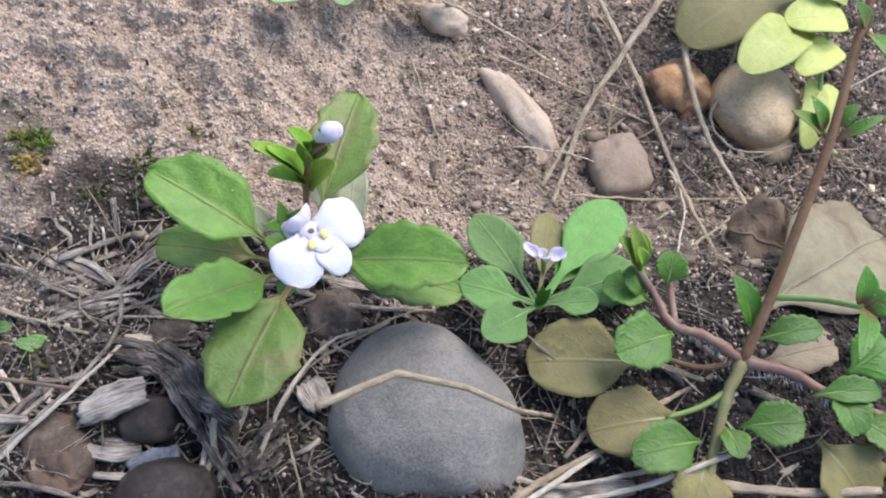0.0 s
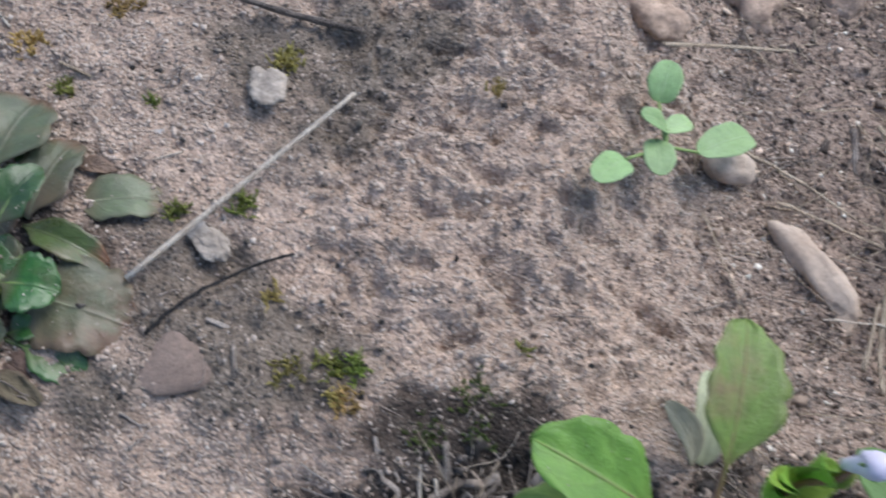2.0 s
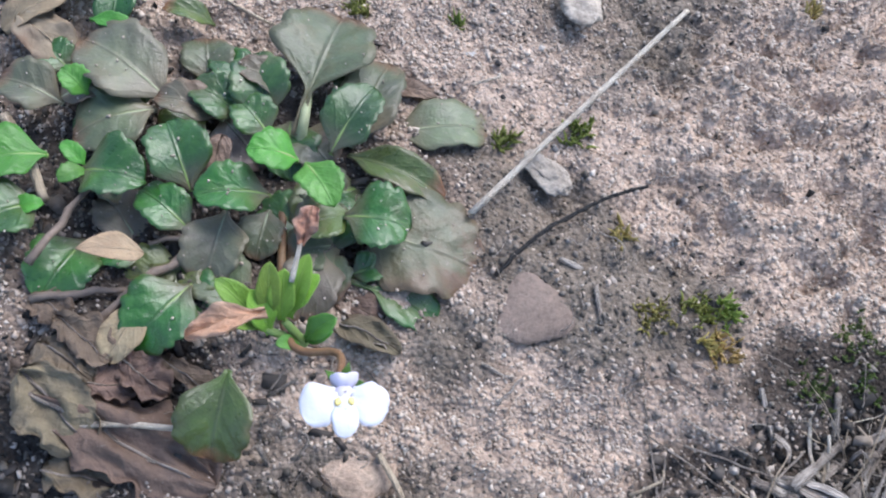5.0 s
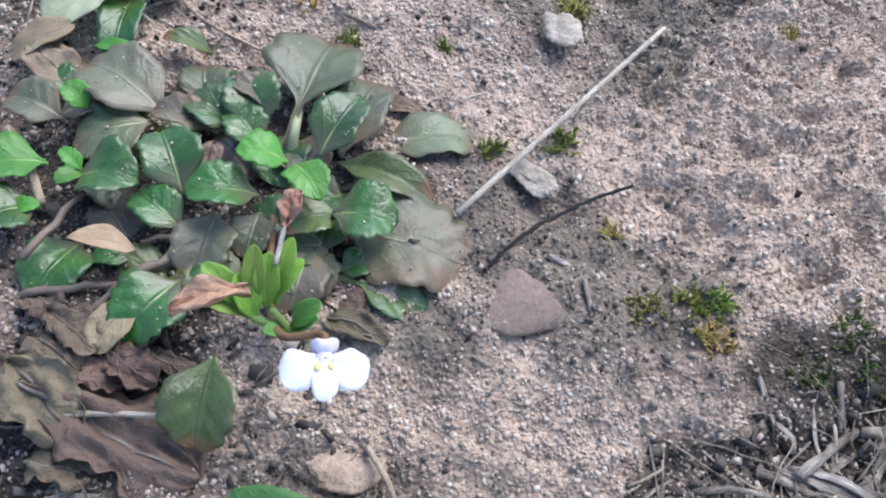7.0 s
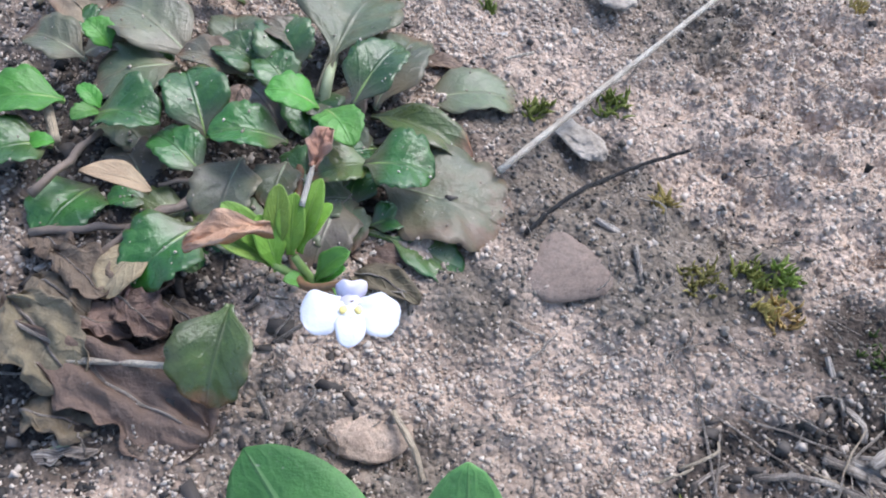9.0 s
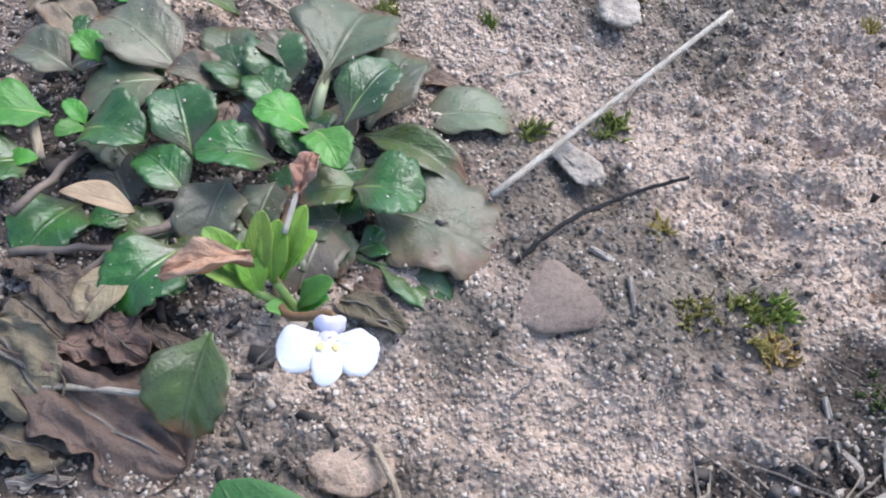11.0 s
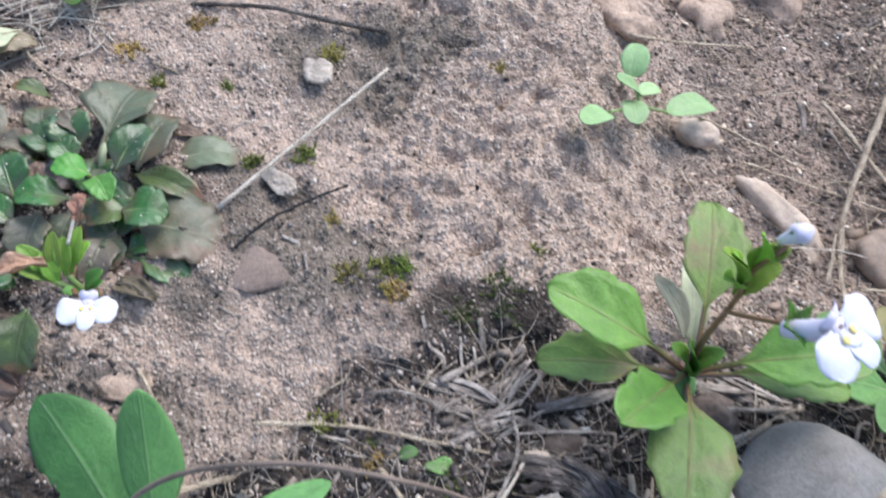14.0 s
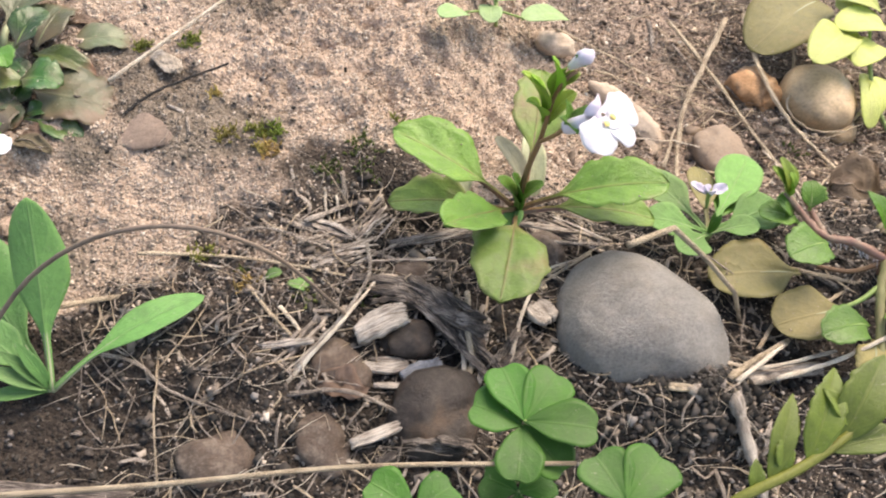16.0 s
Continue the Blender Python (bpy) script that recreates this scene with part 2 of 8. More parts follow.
    ms.inputs[0].default_value = 0.22
    out = nt.nodes["Material Output"]
    nt.links.new(bsdf.outputs[0], ms.inputs[1])
    nt.links.new(thin.outputs[0], ms.inputs[2])
    nt.links.new(ms.outputs[0], out.inputs[0])
    return m


def stone_material(name, a, b, c, scale=1.2, roughness=0.7, relief=0.02, specks=0.4, soiled=0.0, fine=14.0, dusty=0.0):
    m, nt, bsdf = material(name)
    co, _ = cm_coords(nt)
    n1, n2 = noise_tex(nt, co, scale, 5, 0.6), noise_tex(nt, co, fine, 5, 0.75)
    bsdf.inputs["Specular IOR Level"].default_value = 0.35
    col = ramp(nt, n1, (0.3, a), (0.52, b), (0.72, c))
    col = mix(nt, specks, col, ramp(nt, n2, (0.32, (0.35, 0.34, 0.33)), (0.5, (1, 1, 1)), (0.72, (1.5, 1.45, 1.4))), "MULTIPLY")
    stain = noise_tex(nt, co, 2.8, 6, 0.75)
    dirt = math_node(nt, "MULTIPLY_ADD", stain, 7.0, -3.9)
    dirt.node.use_clamp = True
    col = mix(nt, math_node(nt, "MULTIPLY", dirt, soiled), col, (0.10, 0.082, 0.068))
    if dusty:
        film = math_node(nt, "MULTIPLY_ADD", noise_tex(nt, co, 3.6, 6, 0.8), 6.0, -2.9)
        film.node.use_clamp = True
        col = mix(nt, math_node(nt, "MULTIPLY", film, dusty), col, (0.36, 0.30, 0.25))
    nt.links.new(col, bsdf.inputs["Base Color"])
    nt.links.new(math_node(nt, "MULTIPLY_ADD", n2, 0.3, roughness - 0.15), bsdf.inputs["Roughness"])
    bump(nt, bsdf, n2, relief, 0.7)
    return m


def fibre_material(name, light, mid, dark, roughness=0.75):
    """Dry straw, bark and wood: streaks that run along the length (first coordinate of the surface)."""
    m, nt, bsdf = material(name)
    co, _ = cm_coords(nt)
    uv = nt.nodes.new("ShaderNodeUVMap")
    mp = nt.nodes.new("ShaderNodeMapping")
    mp.inputs["Scale"].default_value = (3.0, 22.0, 1.0)
    nt.links.new(uv.outputs[0], mp.inputs[0])
    streak = noise_tex(nt, mp.outputs[0], 1.0, 4, 0.65)
    blot = noise_tex(nt, co, 2.5, 4)
    col = ramp(nt, math_node(nt, "MULTIPLY_ADD", streak, 0.65, math_node(nt, "MULTIPLY", blot, 0.35)), (0.41, dark), (0.5, mid), (0.585, light))
    obj = nt.nodes.new("ShaderNodeObjectInfo")
    col = mix(nt, 1.0, col, math_node(nt, "MULTIPLY_ADD", obj.outputs["Random"], 0.25, 0.9), "MULTIPLY")
    nt.links.new(col, bsdf.inputs["Base Color"])
    bsdf.inputs["Roughness"].default_value = roughness
    bump(nt, bsdf, streak, 0.05, 0.9)
    return m


def petal_material(name, main, tint, amount=0.3):
    m, nt, bsdf = material(name)
    co, _ = cm_coords(nt)
    n = noise_tex(nt, co, 4.0, 4)
    w = math_node(nt, "MULTIPLY", n, amount)
    nt.links.new(mix(nt, w, main, tint), bsdf.inputs["Base Color"])
    bsdf.inputs["Roughness"].default_value = 0.55
    bsdf.inputs["Subsurface Weight"].default_value = 0.25
    bsdf.inputs["Subsurface Radius"].default_value = (0.0015, 0.0012, 0.0015)
    bump(nt, bsdf, noise_tex(nt, co, 18.0, 2), 0.01, 0.4)
    return m


M_SOIL = soil_material()
M_SAND = grain_material("sand_grain", ((0.0, (0.28, 0.228, 0.185)), (0.12, (0.40, 0.327, 0.266)), (0.4, (0.51, 0.42, 0.343)), (0.68, (0.57, 0.48, 0.398)), (0.9, (0.61, 0.525, 0.44)), (0.97, (0.68, 0.62, 0.54)), (1.0, (0.33, 0.27, 0.23))), 0.72)
M_GRIT = grain_material("dark_grit", ((0.0, (0.062, 0.055, 0.046)), (0.4, (0.14, 0.122, 0.098)), (0.75, (0.24, 0.208, 0.17)), (0.93, (0.34, 0.295, 0.245)), (1.0, (0.50, 0.44, 0.38))), 0.75)
M_CRUMB = grain_material("soil_crumb", ((0.0, (0.009, 0.008, 0.007)), (0.5, (0.025, 0.023, 0.02)), (0.82, (0.061, 0.054, 0.047)), (0.95, (0.172, 0.151, 0.137)), (1.0, (0.307, 0.289, 0.273))), 0.85)
# brown gully soil, its colour raised to carry the sun and glare there
M_LOAM_LIT = grain_material("gully_crumb_lit", ((0.0, (0.083, 0.065, 0.051)), (0.4, (0.22, 0.167, 0.13)), (0.75, (0.439, 0.333, 0.262)), (0.93, (0.769, 0.617, 0.49)), (1.0, (0.92, 0.92, 0.811))), 0.85)
M_LEAF = leaf_material("mazus_leaf", (0.135, 0.305, 0.045), (0.085, 0.22, 0.03), (0.165, 0.325, 0.06), (0.24, 0.22, 0.09), (0.19, 0.147, 0.0665), 0.15, 0.34, foot=(0.28, 0.14, 0.09))
M_LEAF_DULL = leaf_material("mazus_leaf_aged", (0.20, 0.315, 0.065), (0.15, 0.225, 0.048), (0.22, 0.22, 0.09), (0.25, 0.16, 0.09), (0.22, 0.15, 0.08), 0.4, 0.38, foot=(0.33, 0.14, 0.09))
M_DARK = leaf_material("dark_leaf", (0.05, 0.155, 0.026), (0.024, 0.08, 0.016), (0.06, 0.12, 0.036), (0.085, 0.15, 0.06), (0.11, 0.085, 0.04), 0.25, 0.26, 0.4, 0.3, foot=(0.15, 0.13, 0.08), varied=0.2, shine=0.9)
M_GREY = leaf_material("grey_purple_leaf", (0.168, 0.18, 0.112), (0.142, 0.128, 0.1), (0.155, 0.114, 0.08), (0.215, 0.207, 0.144), (0.172, 0.11, 0.072), 0.6, 0.28, 0.4, 0.3, foot=(0.215, 0.18, 0.116), tip=(0.189, 0.106, 0.068), varied=0.16, shine=0.55)
M_FRESH = leaf_material("fresh_leaf", (0.105, 0.252, 0.034), (0.063, 0.176, 0.022), (0.126, 0.269, 0.046), (0.16, 0.286, 0.071), None, 0.0, 0.34, 0.5)
M_YOUNG = leaf_material("young_leaf", (0.10, 0.29, 0.045), (0.065, 0.205, 0.03), (0.11, 0.28, 0.06), (0.14, 0.31, 0.08), None, 0.0, 0.34, 0.4)
M_EDGE = leaf_material("edge_leaf", (0.131, 0.189, 0.025), (0.09, 0.131, 0.016), (0.139, 0.197, 0.033), (0.164, 0.205, 0.049), None, 0.0, 0.45, 0.3, varied=0.05)
M_OLIVE = leaf_material("olive_leaf", (0.105, 0.155, 0.03), (0.07, 0.085, 0.026), (0.13, 0.11, 0.05), (0.15, 0.17, 0.08), (0.20, 0.11, 0.07), 0.4, 0.26, 0.4, tip=(0.30, 0.13, 0.07), shine=0.9)
M_LIMEGREEN = leaf_material("bract_green", (0.26, 0.42, 0.06), (0.17, 0.31, 0.04), (0.24, 0.38, 0.07), (0.28, 0.42, 0.12), None, 0.0, 0.45, 0.4)
M_ROSE = leaf_material("hairy_leaf", (0.17, 0.33, 0.10), (0.12, 0.25, 0.065), (0.22, 0.37, 0.13), (0.24, 0.38, 0.15), None, 0.0, 0.6, 0.5)
M_YELLOW = leaf_material("yellowed_leaf", (0.276, 0.246, 0.09), (0.207, 0.187, 0.07), (0.23, 0.202, 0.077), (0.291, 0.255, 0.112), (0.252, 0.187, 0.09), 0.3, 0.5, 0.4, varied=0.04)
M_LIME = leaf_material("lime_leaf", (0.562, 0.599, 0.197), (0.468, 0.524, 0.142), (0.515, 0.577, 0.175), (0.562, 0.589, 0.218), None, 0.0, 0.45, 0.3, varied=0.04)
M_MINT = leaf_material("mint_leaf", (0.33, 0.48, 0.23), (0.25, 0.39, 0.16), (0.36, 0.50, 0.27), (0.40, 0.52, 0.30), None, 0.0, 0.5, 0.4, varied=0.04)
M_FLAKE = grain_material("bark_flake", ((0.0, (0.018, 0.016, 0.014)), (0.45, (0.052, 0.043, 0.037)), (0.78, (0.11, 0.09, 0.074)), (0.94, (0.30, 0.25, 0.20)), (1.0, (0.48, 0.42, 0.36))), 0.7)
# brown flakes with the gully's sunlight put into their colour
M_LOAM_FLAKE_LIT = grain_material("gully_flake_lit", ((0.0, (0.078, 0.06, 0.047)), (0.4, (0.191, 0.145, 0.109)), (0.75, (0.38, 0.291, 0.219)), (1.0, (0.795, 0.649, 0.499))), 0.8)
M_WEED = leaf_material("weed_leaf", (0.125, 0.29, 0.085), (0.085, 0.215, 0.06), (0.16, 0.33, 0.11), (0.19, 0.34, 0.13), None, 0.0, 0.5, 0.5)
M_CLOVER = leaf_material("clover_leaf", (0.04, 0.158, 0.012), (0.029, 0.129, 0.009), (0.047, 0.169, 0.015), (0.053, 0.164, 0.015), None, 0.0, 0.5, 0.2)
M_BROWN = leaf_material("brown_leaf", (0.281, 0.199, 0.15), (0.152, 0.105, 0.081), (0.194, 0.131, 0.099), (0.323, 0.241, 0.188), (0.097, 0.064, 0.047), 0.4, 0.75, 1.0)
M_TAN = leaf_material("tan_leaf", (0.47, 0.37, 0.24), (0.38, 0.28, 0.17), (0.33, 0.23, 0.14), (0.52, 0.42, 0.30), (0.28, 0.2, 0.12), 0.3, 0.7, 0.7, varied=0.04)
M_BUFF = leaf_material("buff_leaf", (0.285, 0.247, 0.168), (0.243, 0.203, 0.131), (0.181, 0.102, 0.062), (0.266, 0.229, 0.162), (0.151, 0.073, 0.046), 0.35, 0.7, 0.5, varied=0.04)
M_SHRIVEL = leaf_material("shrivelled_petal", (0.52, 0.31, 0.21), (0.40, 0.20, 0.13), (0.56, 0.44, 0.36), (0.5, 0.34, 0.24), (0.30, 0.14, 0.09), 0.3, 0.6, 0.8, varied=0.04)
M_PALE = leaf_material("pale_leaf", (0.52, 0.53, 0.36), (0.43, 0.43, 0.29), (0.45, 0.44, 0.3), (0.55, 0.54, 0.4), None, 0.0, 0.6, 0.4, varied=0.04)
M_STEM_RED = stone_material("red_stem", (0.18, 0.086, 0.068), (0.238, 0.137, 0.105), (0.259, 0.202, 0.143), 2.2, 0.42, 0.012, 0.35)
M_STEM_LEAF = stone_material("leaf_stalk", (0.192, 0.16, 0.081), (0.224, 0.216, 0.09), (0.24, 0.256, 0.117), 1.4, 0.5, 0.01, 0.2)
M_STEM_PALE = stone_material("pale_stalk", (0.27, 0.31, 0.17), (0.33, 0.37, 0.22), (0.40, 0.40, 0.28), 1.4, 0.5, 0.01, 0.2)
M_STEM_BROWN = stone_material("brown_stem", (0.16, 0.084, 0.048), (0.21, 0.118, 0.063), (0.244, 0.16, 0.081), 2.2, 0.45, 0.012, 0.35)
M_STEM_GREEN = stone_material("green_stem", (0.17, 0.26, 0.07), (0.22, 0.32, 0.10), (0.28, 0.36, 0.14), 1.2, 0.5, 0.01, 0.2)
M_STEM_OLIVE = stone_material("olive_stem", (0.12, 0.13, 0.025), (0.16, 0.175, 0.035), (0.21, 0.22, 0.05), 2.2, 0.5, 0.012, 0.3)
M_STEM_GREY = stone_material("grey_stem", (0.123, 0.095, 0.0731), (0.19, 0.145, 0.112), (0.269, 0.2, 0.155), 2.0, 0.6, 0.015, 0.3)
M_STRAW = fibre_material("straw", (0.707, 0.593, 0.433), (0.536, 0.433, 0.308), (0.285, 0.211, 0.142))
M_STRAW_PALE = fibre_material("pale_straw", (0.9, 0.847, 0.726), (0.792, 0.693, 0.561), (0.506, 0.407, 0.308))
M_STRAW_GREY = fibre_material("grey_straw", (0.60, 0.53, 0.45), (0.29, 0.24, 0.20), (0.08, 0.064, 0.053))
M_BARK = fibre_material("bark", (0.34, 0.285, 0.24), (0.10, 0.078, 0.064), (0.026, 0.021, 0.018), 0.55)
M_CHIP = fibre_material("weathered_wood", (0.66, 0.60, 0.53), (0.42, 0.37, 0.32), (0.18, 0.15, 0.13))
M_BLACK = fibre_material("black_root", (0.05, 0.045, 0.043), (0.026, 0.023, 0.022), (0.012, 0.011, 0.011))
M_STONE = stone_material("grey_stone", (0.165, 0.158, 0.145), (0.215, 0.208, 0.195), (0.27, 0.258, 0.24), 1.6, 0.5, 0.05, 0.6, 0.35, 22.0, dusty=0.18)
M_SLATE = stone_material("bluish_wood", (0.13, 0.14, 0.165), (0.22, 0.24, 0.275), (0.36, 0.38, 0.41), 4.0, 0.3, 0.05, 0.6, 0.3)
M_FLAKE_GREY = stone_material("grey_flake", (0.28, 0.24, 0.197), (0.42, 0.362, 0.298), (0.588, 0.513, 0.425), 4.0, 0.85, 0.08, 0.7, 0.6)
M_STONE_WARM = stone_material("warm_grey_stone", (0.199, 0.146, 0.104), (0.275, 0.206, 0.152), (0.351, 0.267, 0.196), 1.0, 0.7, 0.02, 0.35, 0.6, dusty=0.4)
M_STONE_PINK = stone_material("pink_stone", (0.418, 0.319, 0.238), (0.517, 0.416, 0.324), (0.616, 0.524, 0.421), 1.0, 0.75, 0.02, 0.3, 0.6)
M_CLOD = stone_material("earth_clod", (0.359, 0.262, 0.195), (0.497, 0.37, 0.278), (0.662, 0.512, 0.392), 2.5, 0.95, 0.09, 0.7)
M_STONE_BROWN = stone_material("brown_pebble", (0.068, 0.048, 0.036), (0.109, 0.078, 0.06), (0.154, 0.115, 0.088), 1.6, 0.6, 0.06, 0.55, 0.8, dusty=0.4)
M_STONE_ORANGE = stone_material("orange_pebble", (0.389, 0.206, 0.099), (0.508, 0.294, 0.153), (0.626, 0.441, 0.297), 1.6, 0.65, 0.06, 0.5, 0.7)
M_STONE_OLIVE = stone_material("olive_pebble", (0.404, 0.287, 0.162), (0.539, 0.4, 0.244), (0.673, 0.522, 0.353), 0.9, 0.42, 0.015, 0.4, 0.5)
M_STONE_DARK = stone_material("dark_pebble", (0.018, 0.015, 0.013), (0.038, 0.029, 0.024), (0.12, 0.078, 0.05), 1.2, 0.34, 0.04, 0.5, 0.3, dusty=0.12)
M_STONE_FLAT = stone_material("speckled_stone", (0.172, 0.128, 0.102), (0.215, 0.162, 0.13), (0.258, 0.198, 0.161), 1.2, 0.8, 0.04, 0.5, 0.2)
M_STONE_WHITE = stone_material("white_pebble", (0.337, 0.315, 0.292), (0.421, 0.405, 0.382), (0.477, 0.466, 0.449), 2.0, 0.5, 0.02, 0.2)
M_PETAL = petal_material("white_petal", (0.619, 0.628, 0.655), (0.519, 0.519, 0.622), 0.5)
M_VIOLET = petal_material("violet_petal", (0.54, 0.49, 0.62), (0.74, 0.71, 0.79), 0.8)
M_YELLOW_SPOT = petal_material("yellow_palate", (0.80, 0.62, 0.16), (0.82, 0.76, 0.5), 0.5)
M_FADED = petal_material("faded_petal", (0.62, 0.60, 0.70), (0.5, 0.45, 0.55), 0.6)
M_MOSS = leaf_material("moss", (0.24, 0.287, 0.06), (0.136, 0.18, 0.03), (0.288, 0.303, 0.09), (0.272, 0.295, 0.08), None, 0.0, 0.7, 0.2)
M_MOSS_DARK = leaf_material("dark_moss", (0.10, 0.14, 0.035), (0.06, 0.09, 0.02), (0.10, 0.13, 0.03), (0.10, 0.14, 0.04), None, 0.0, 0.8, 0.2)
M_MOSS_GOLD = leaf_material("golden_moss", (0.42, 0.33, 0.11), (0.28, 0.22, 0.07), (0.46, 0.36, 0.15), (0.42, 0.34, 0.13), None, 0.0, 0.8, 0.2)

# ---- builders: vertices in centimetres, shifted to the thing's own base ----


def mesh_object(name, verts, faces, mat, uvs=None, smooth=True, origin=(0, 0, 0)):
    me = bpy.data.meshes.new(name)
    v = (np.asarray(verts, float) - np.asarray(origin, float)) * CM
    me.from_pydata(v.tolist(), [], faces)
    if uvs is not None:
        layer = me.uv_layers.new(name="UVMap")
        idx = np.zeros(len(me.loops), dtype=np.int32)
        me.loops.foreach_get("vertex_index", idx)
        layer.data.foreach_set("uv", np.asarray(uvs, float)[idx].ravel())
    if smooth:
        me.polygons.foreach_set("use_smooth", [True] * len(me.polygons))
    me.materials.append(mat)
    me.update()
    return new(name, me)


def thing(name, base, label, category, group=""):
    e = new(name)
    e.empty_display_size = 0.005
    e.location = Vector(base) * CM
    return tagged(e, label, category, group)


def part(name, geo, mat, parent, label=""):
    """Links (vertices, faces, uvs) as one mesh under a thing or a part; vertices are in the world's centimetres."""
    root = parent
    while root.parent:
        root = root.parent
    ob = mesh_object(name, geo[0], geo[1], mat, geo[2], origin=np.array(root.location) / CM)
    ob.parent = parent
    return tagged(ob, label)


def solo(name, geo, mat, label, category, group="", kind="", smooth=True):
    """A thing that is one mesh, with its origin at its lowest middle; loose straws and chips rest on the ground."""
    v = np.asarray(geo[0], float)
    if name in ("straw", "root", "twig", "wood_chip", "bark_strip"):
        v = v + (0, 0, max(0.0, np.percentile(ground_z(v[:, 0], v[:, 1]) - v[:, 2], 60)))
    o = np.array([v[:, 0].mean(), v[:, 1].mean(), v[:, 2].min()])
    ob = mesh_object(name, v, geo[1], mat, geo[2], smooth, o)
    ob.location = Vector(o) * CM
    return tagged(ob, label, category, group, kind)


def join(*geos):
    vs, fs, us, n = [], [], [], 0
    for v, f, u in geos:
        vs.append(np.asarray(v, float))
        fs += [tuple(i + n for i in q) for q in f]
        us.append(np.asarray(u, float) if u is not None else np.zeros((len(v), 2)))
        n += len(v)
    return np.concatenate(vs), fs, np.concatenate(us)


def unit(a):
    a = np.asarray(a, float)
    return a / (np.linalg.norm(a) + 1e-9)


def spline(points, per=6):
    """Catmull-Rom through the points."""
    p = np.asarray(points, float)
    if len(p) == 2:
        return p[0] + np.linspace(0, 1, per + 1)[:, None] * (p[1] - p[0])
    q = np.concatenate([[2 * p[0] - p[1]], p, [2 * p[-1] - p[-2]]])
    out = []
    for i in range(1, len(q) - 2):
        for f in np.linspace(0, 1, per, endpoint=False):
            a, b, c, d = q[i - 1:i + 3]
            out.append(0.5 * (2 * b + (c - a) * f + (2 * a - 5 * b + 4 * c - d) * f * f + (3 * b - a - 3 * c + d) * f ** 3))
    return np.array(out + [p[-1]])


def tube(points, r0, r1, sides=7, per=6, flat=1.0, wobble=0.0, seed=0, sharp=False):
    """A tapered stem, straw or root along the points; flat below 1 presses it, sharp keeps kinks."""
    c = np.asarray(points, float) if sharp else spline(points, per)
    if sharp:
        c = np.concatenate([c[i] + np.linspace(0, 1, per, endpoint=False)[:, None] * (c[i + 1] - c[i]) for i in range(len(c) - 1)] + [c[-1:]])
    r = np.random.default_rng(seed + 5)
    if wobble:
        c = c + r.normal(0, wobble, c.shape)
    n = len(c)
    tang = np.gradient(c, axis=0)
    verts, uvs = [], []
    side = unit(np.cross(tang[0], (0.1, 0.2, 1)))
    length = 0.0
    for i in range(n):
        t = unit(tang[i])
        side = unit(side - t * (side @ t))
        up = np.cross(t, side)
        rad = (r0 + (r1 - r0) * i / (n - 1)) * (1 + 0.12 * r.normal() if wobble else 1)
        if i:
            length += np.linalg.norm(c[i] - c[i - 1])
        for k in range(sides):
            a = 2 * math.pi * k / sides
            verts.append(c[i] + rad * (math.cos(a) * side + flat * math.sin(a) * up))
            uvs.append((length, k / sides * 2))
    faces = [(i * sides + k, i * sides + (k + 1) % sides, (i + 1) * sides + (k + 1) % sides, (i + 1) * sides + k) for i in range(n - 1) for k in range(sides)]
    faces += [tuple(range(sides - 1, -1, -1)), tuple((n - 1) * sides + k for k in range(sides))]
    return np.array(verts), faces, uvs


def outline(shape, s):
    """Half width of a blade along its length, 1 at the widest."""
    s = np.clip(s, 0, 1)
    if shape == "spoon":      # obovate on a narrow foot
        w = 0.08 + 0.92 * sstep(0.28, 0.58, s)
        return w * np.sqrt(np.clip(1 - np.clip((s - 0.62) / 0.38, 0, 1) ** 2.5, 0, 1))
    if shape == "oval":
        return np.sqrt(np.clip(1 - (2 * s - 1) ** 2, 0, 1)) ** 0.9
    if shape == "round":
        w = 0.12 + 0.88 * sstep(0.05, 0.42, s)
        return w * np.sqrt(np.clip(1 - np.clip((s - 0.5) / 0.5, 0, 1) ** 2.6, 0, 1))
    if shape == "ovate":      # broad blade on a narrow stalk
        w = 0.05 + 0.95 * sstep(0.28, 0.54, s)
        return w * np.sqrt(np.clip(1 - np.clip((s - 0.64) / 0.36, 0, 1) ** 2.1, 0, 1))
    if shape == "lance":
        return np.sin(math.pi * np.clip(s, 0.0, 1)) ** 0.8 * (1.1 - 0.25 * s)
    if shape == "disc":       # nearly round on a short foot
        w = 0.12 + 0.88 * sstep(0.02, 0.34, s)
        return w * np.sqrt(np.clip(1 - np.clip((s - 0.5) / 0.5, 0, 1) ** 2.3, 0, 1))
    if shape == "petal":      # broad from the start, full and round at the end
        w = 0.55 + 0.45 * sstep(0.0, 0.5, s)
        return w * np.sqrt(np.clip(1 - np.clip((s - 0.5) / 0.5, 0, 1) ** 2.3, 0, 1))
    if shape == "bract":      # oblong, blunt
        w = 0.30 + 0.70 * sstep(0.05, 0.5, s)
        return w * np.sqrt(np.clip(1 - np.clip((s - 0.45) / 0.55, 0, 1) ** 2.2, 0, 1))
    if shape == "paddle":     # long foot, lance blade
        w = 0.13 + 0.87 * sstep(0.25, 0.6, s)
        return w * np.clip(1 - np.clip((s - 0.62) / 0.38, 0, 1) ** 2.2, 0, 1) ** 0.6
    w = 0.05 + 0.95 * np.sin(np.clip(s / 0.66, 0, 1) * math.pi / 2) ** 1.1   # heart, blunt end
    return w * np.sqrt(np.clip(1 - np.clip((s - 0.66) / 0.34, 0, 1) ** 2.6, 0, 1))


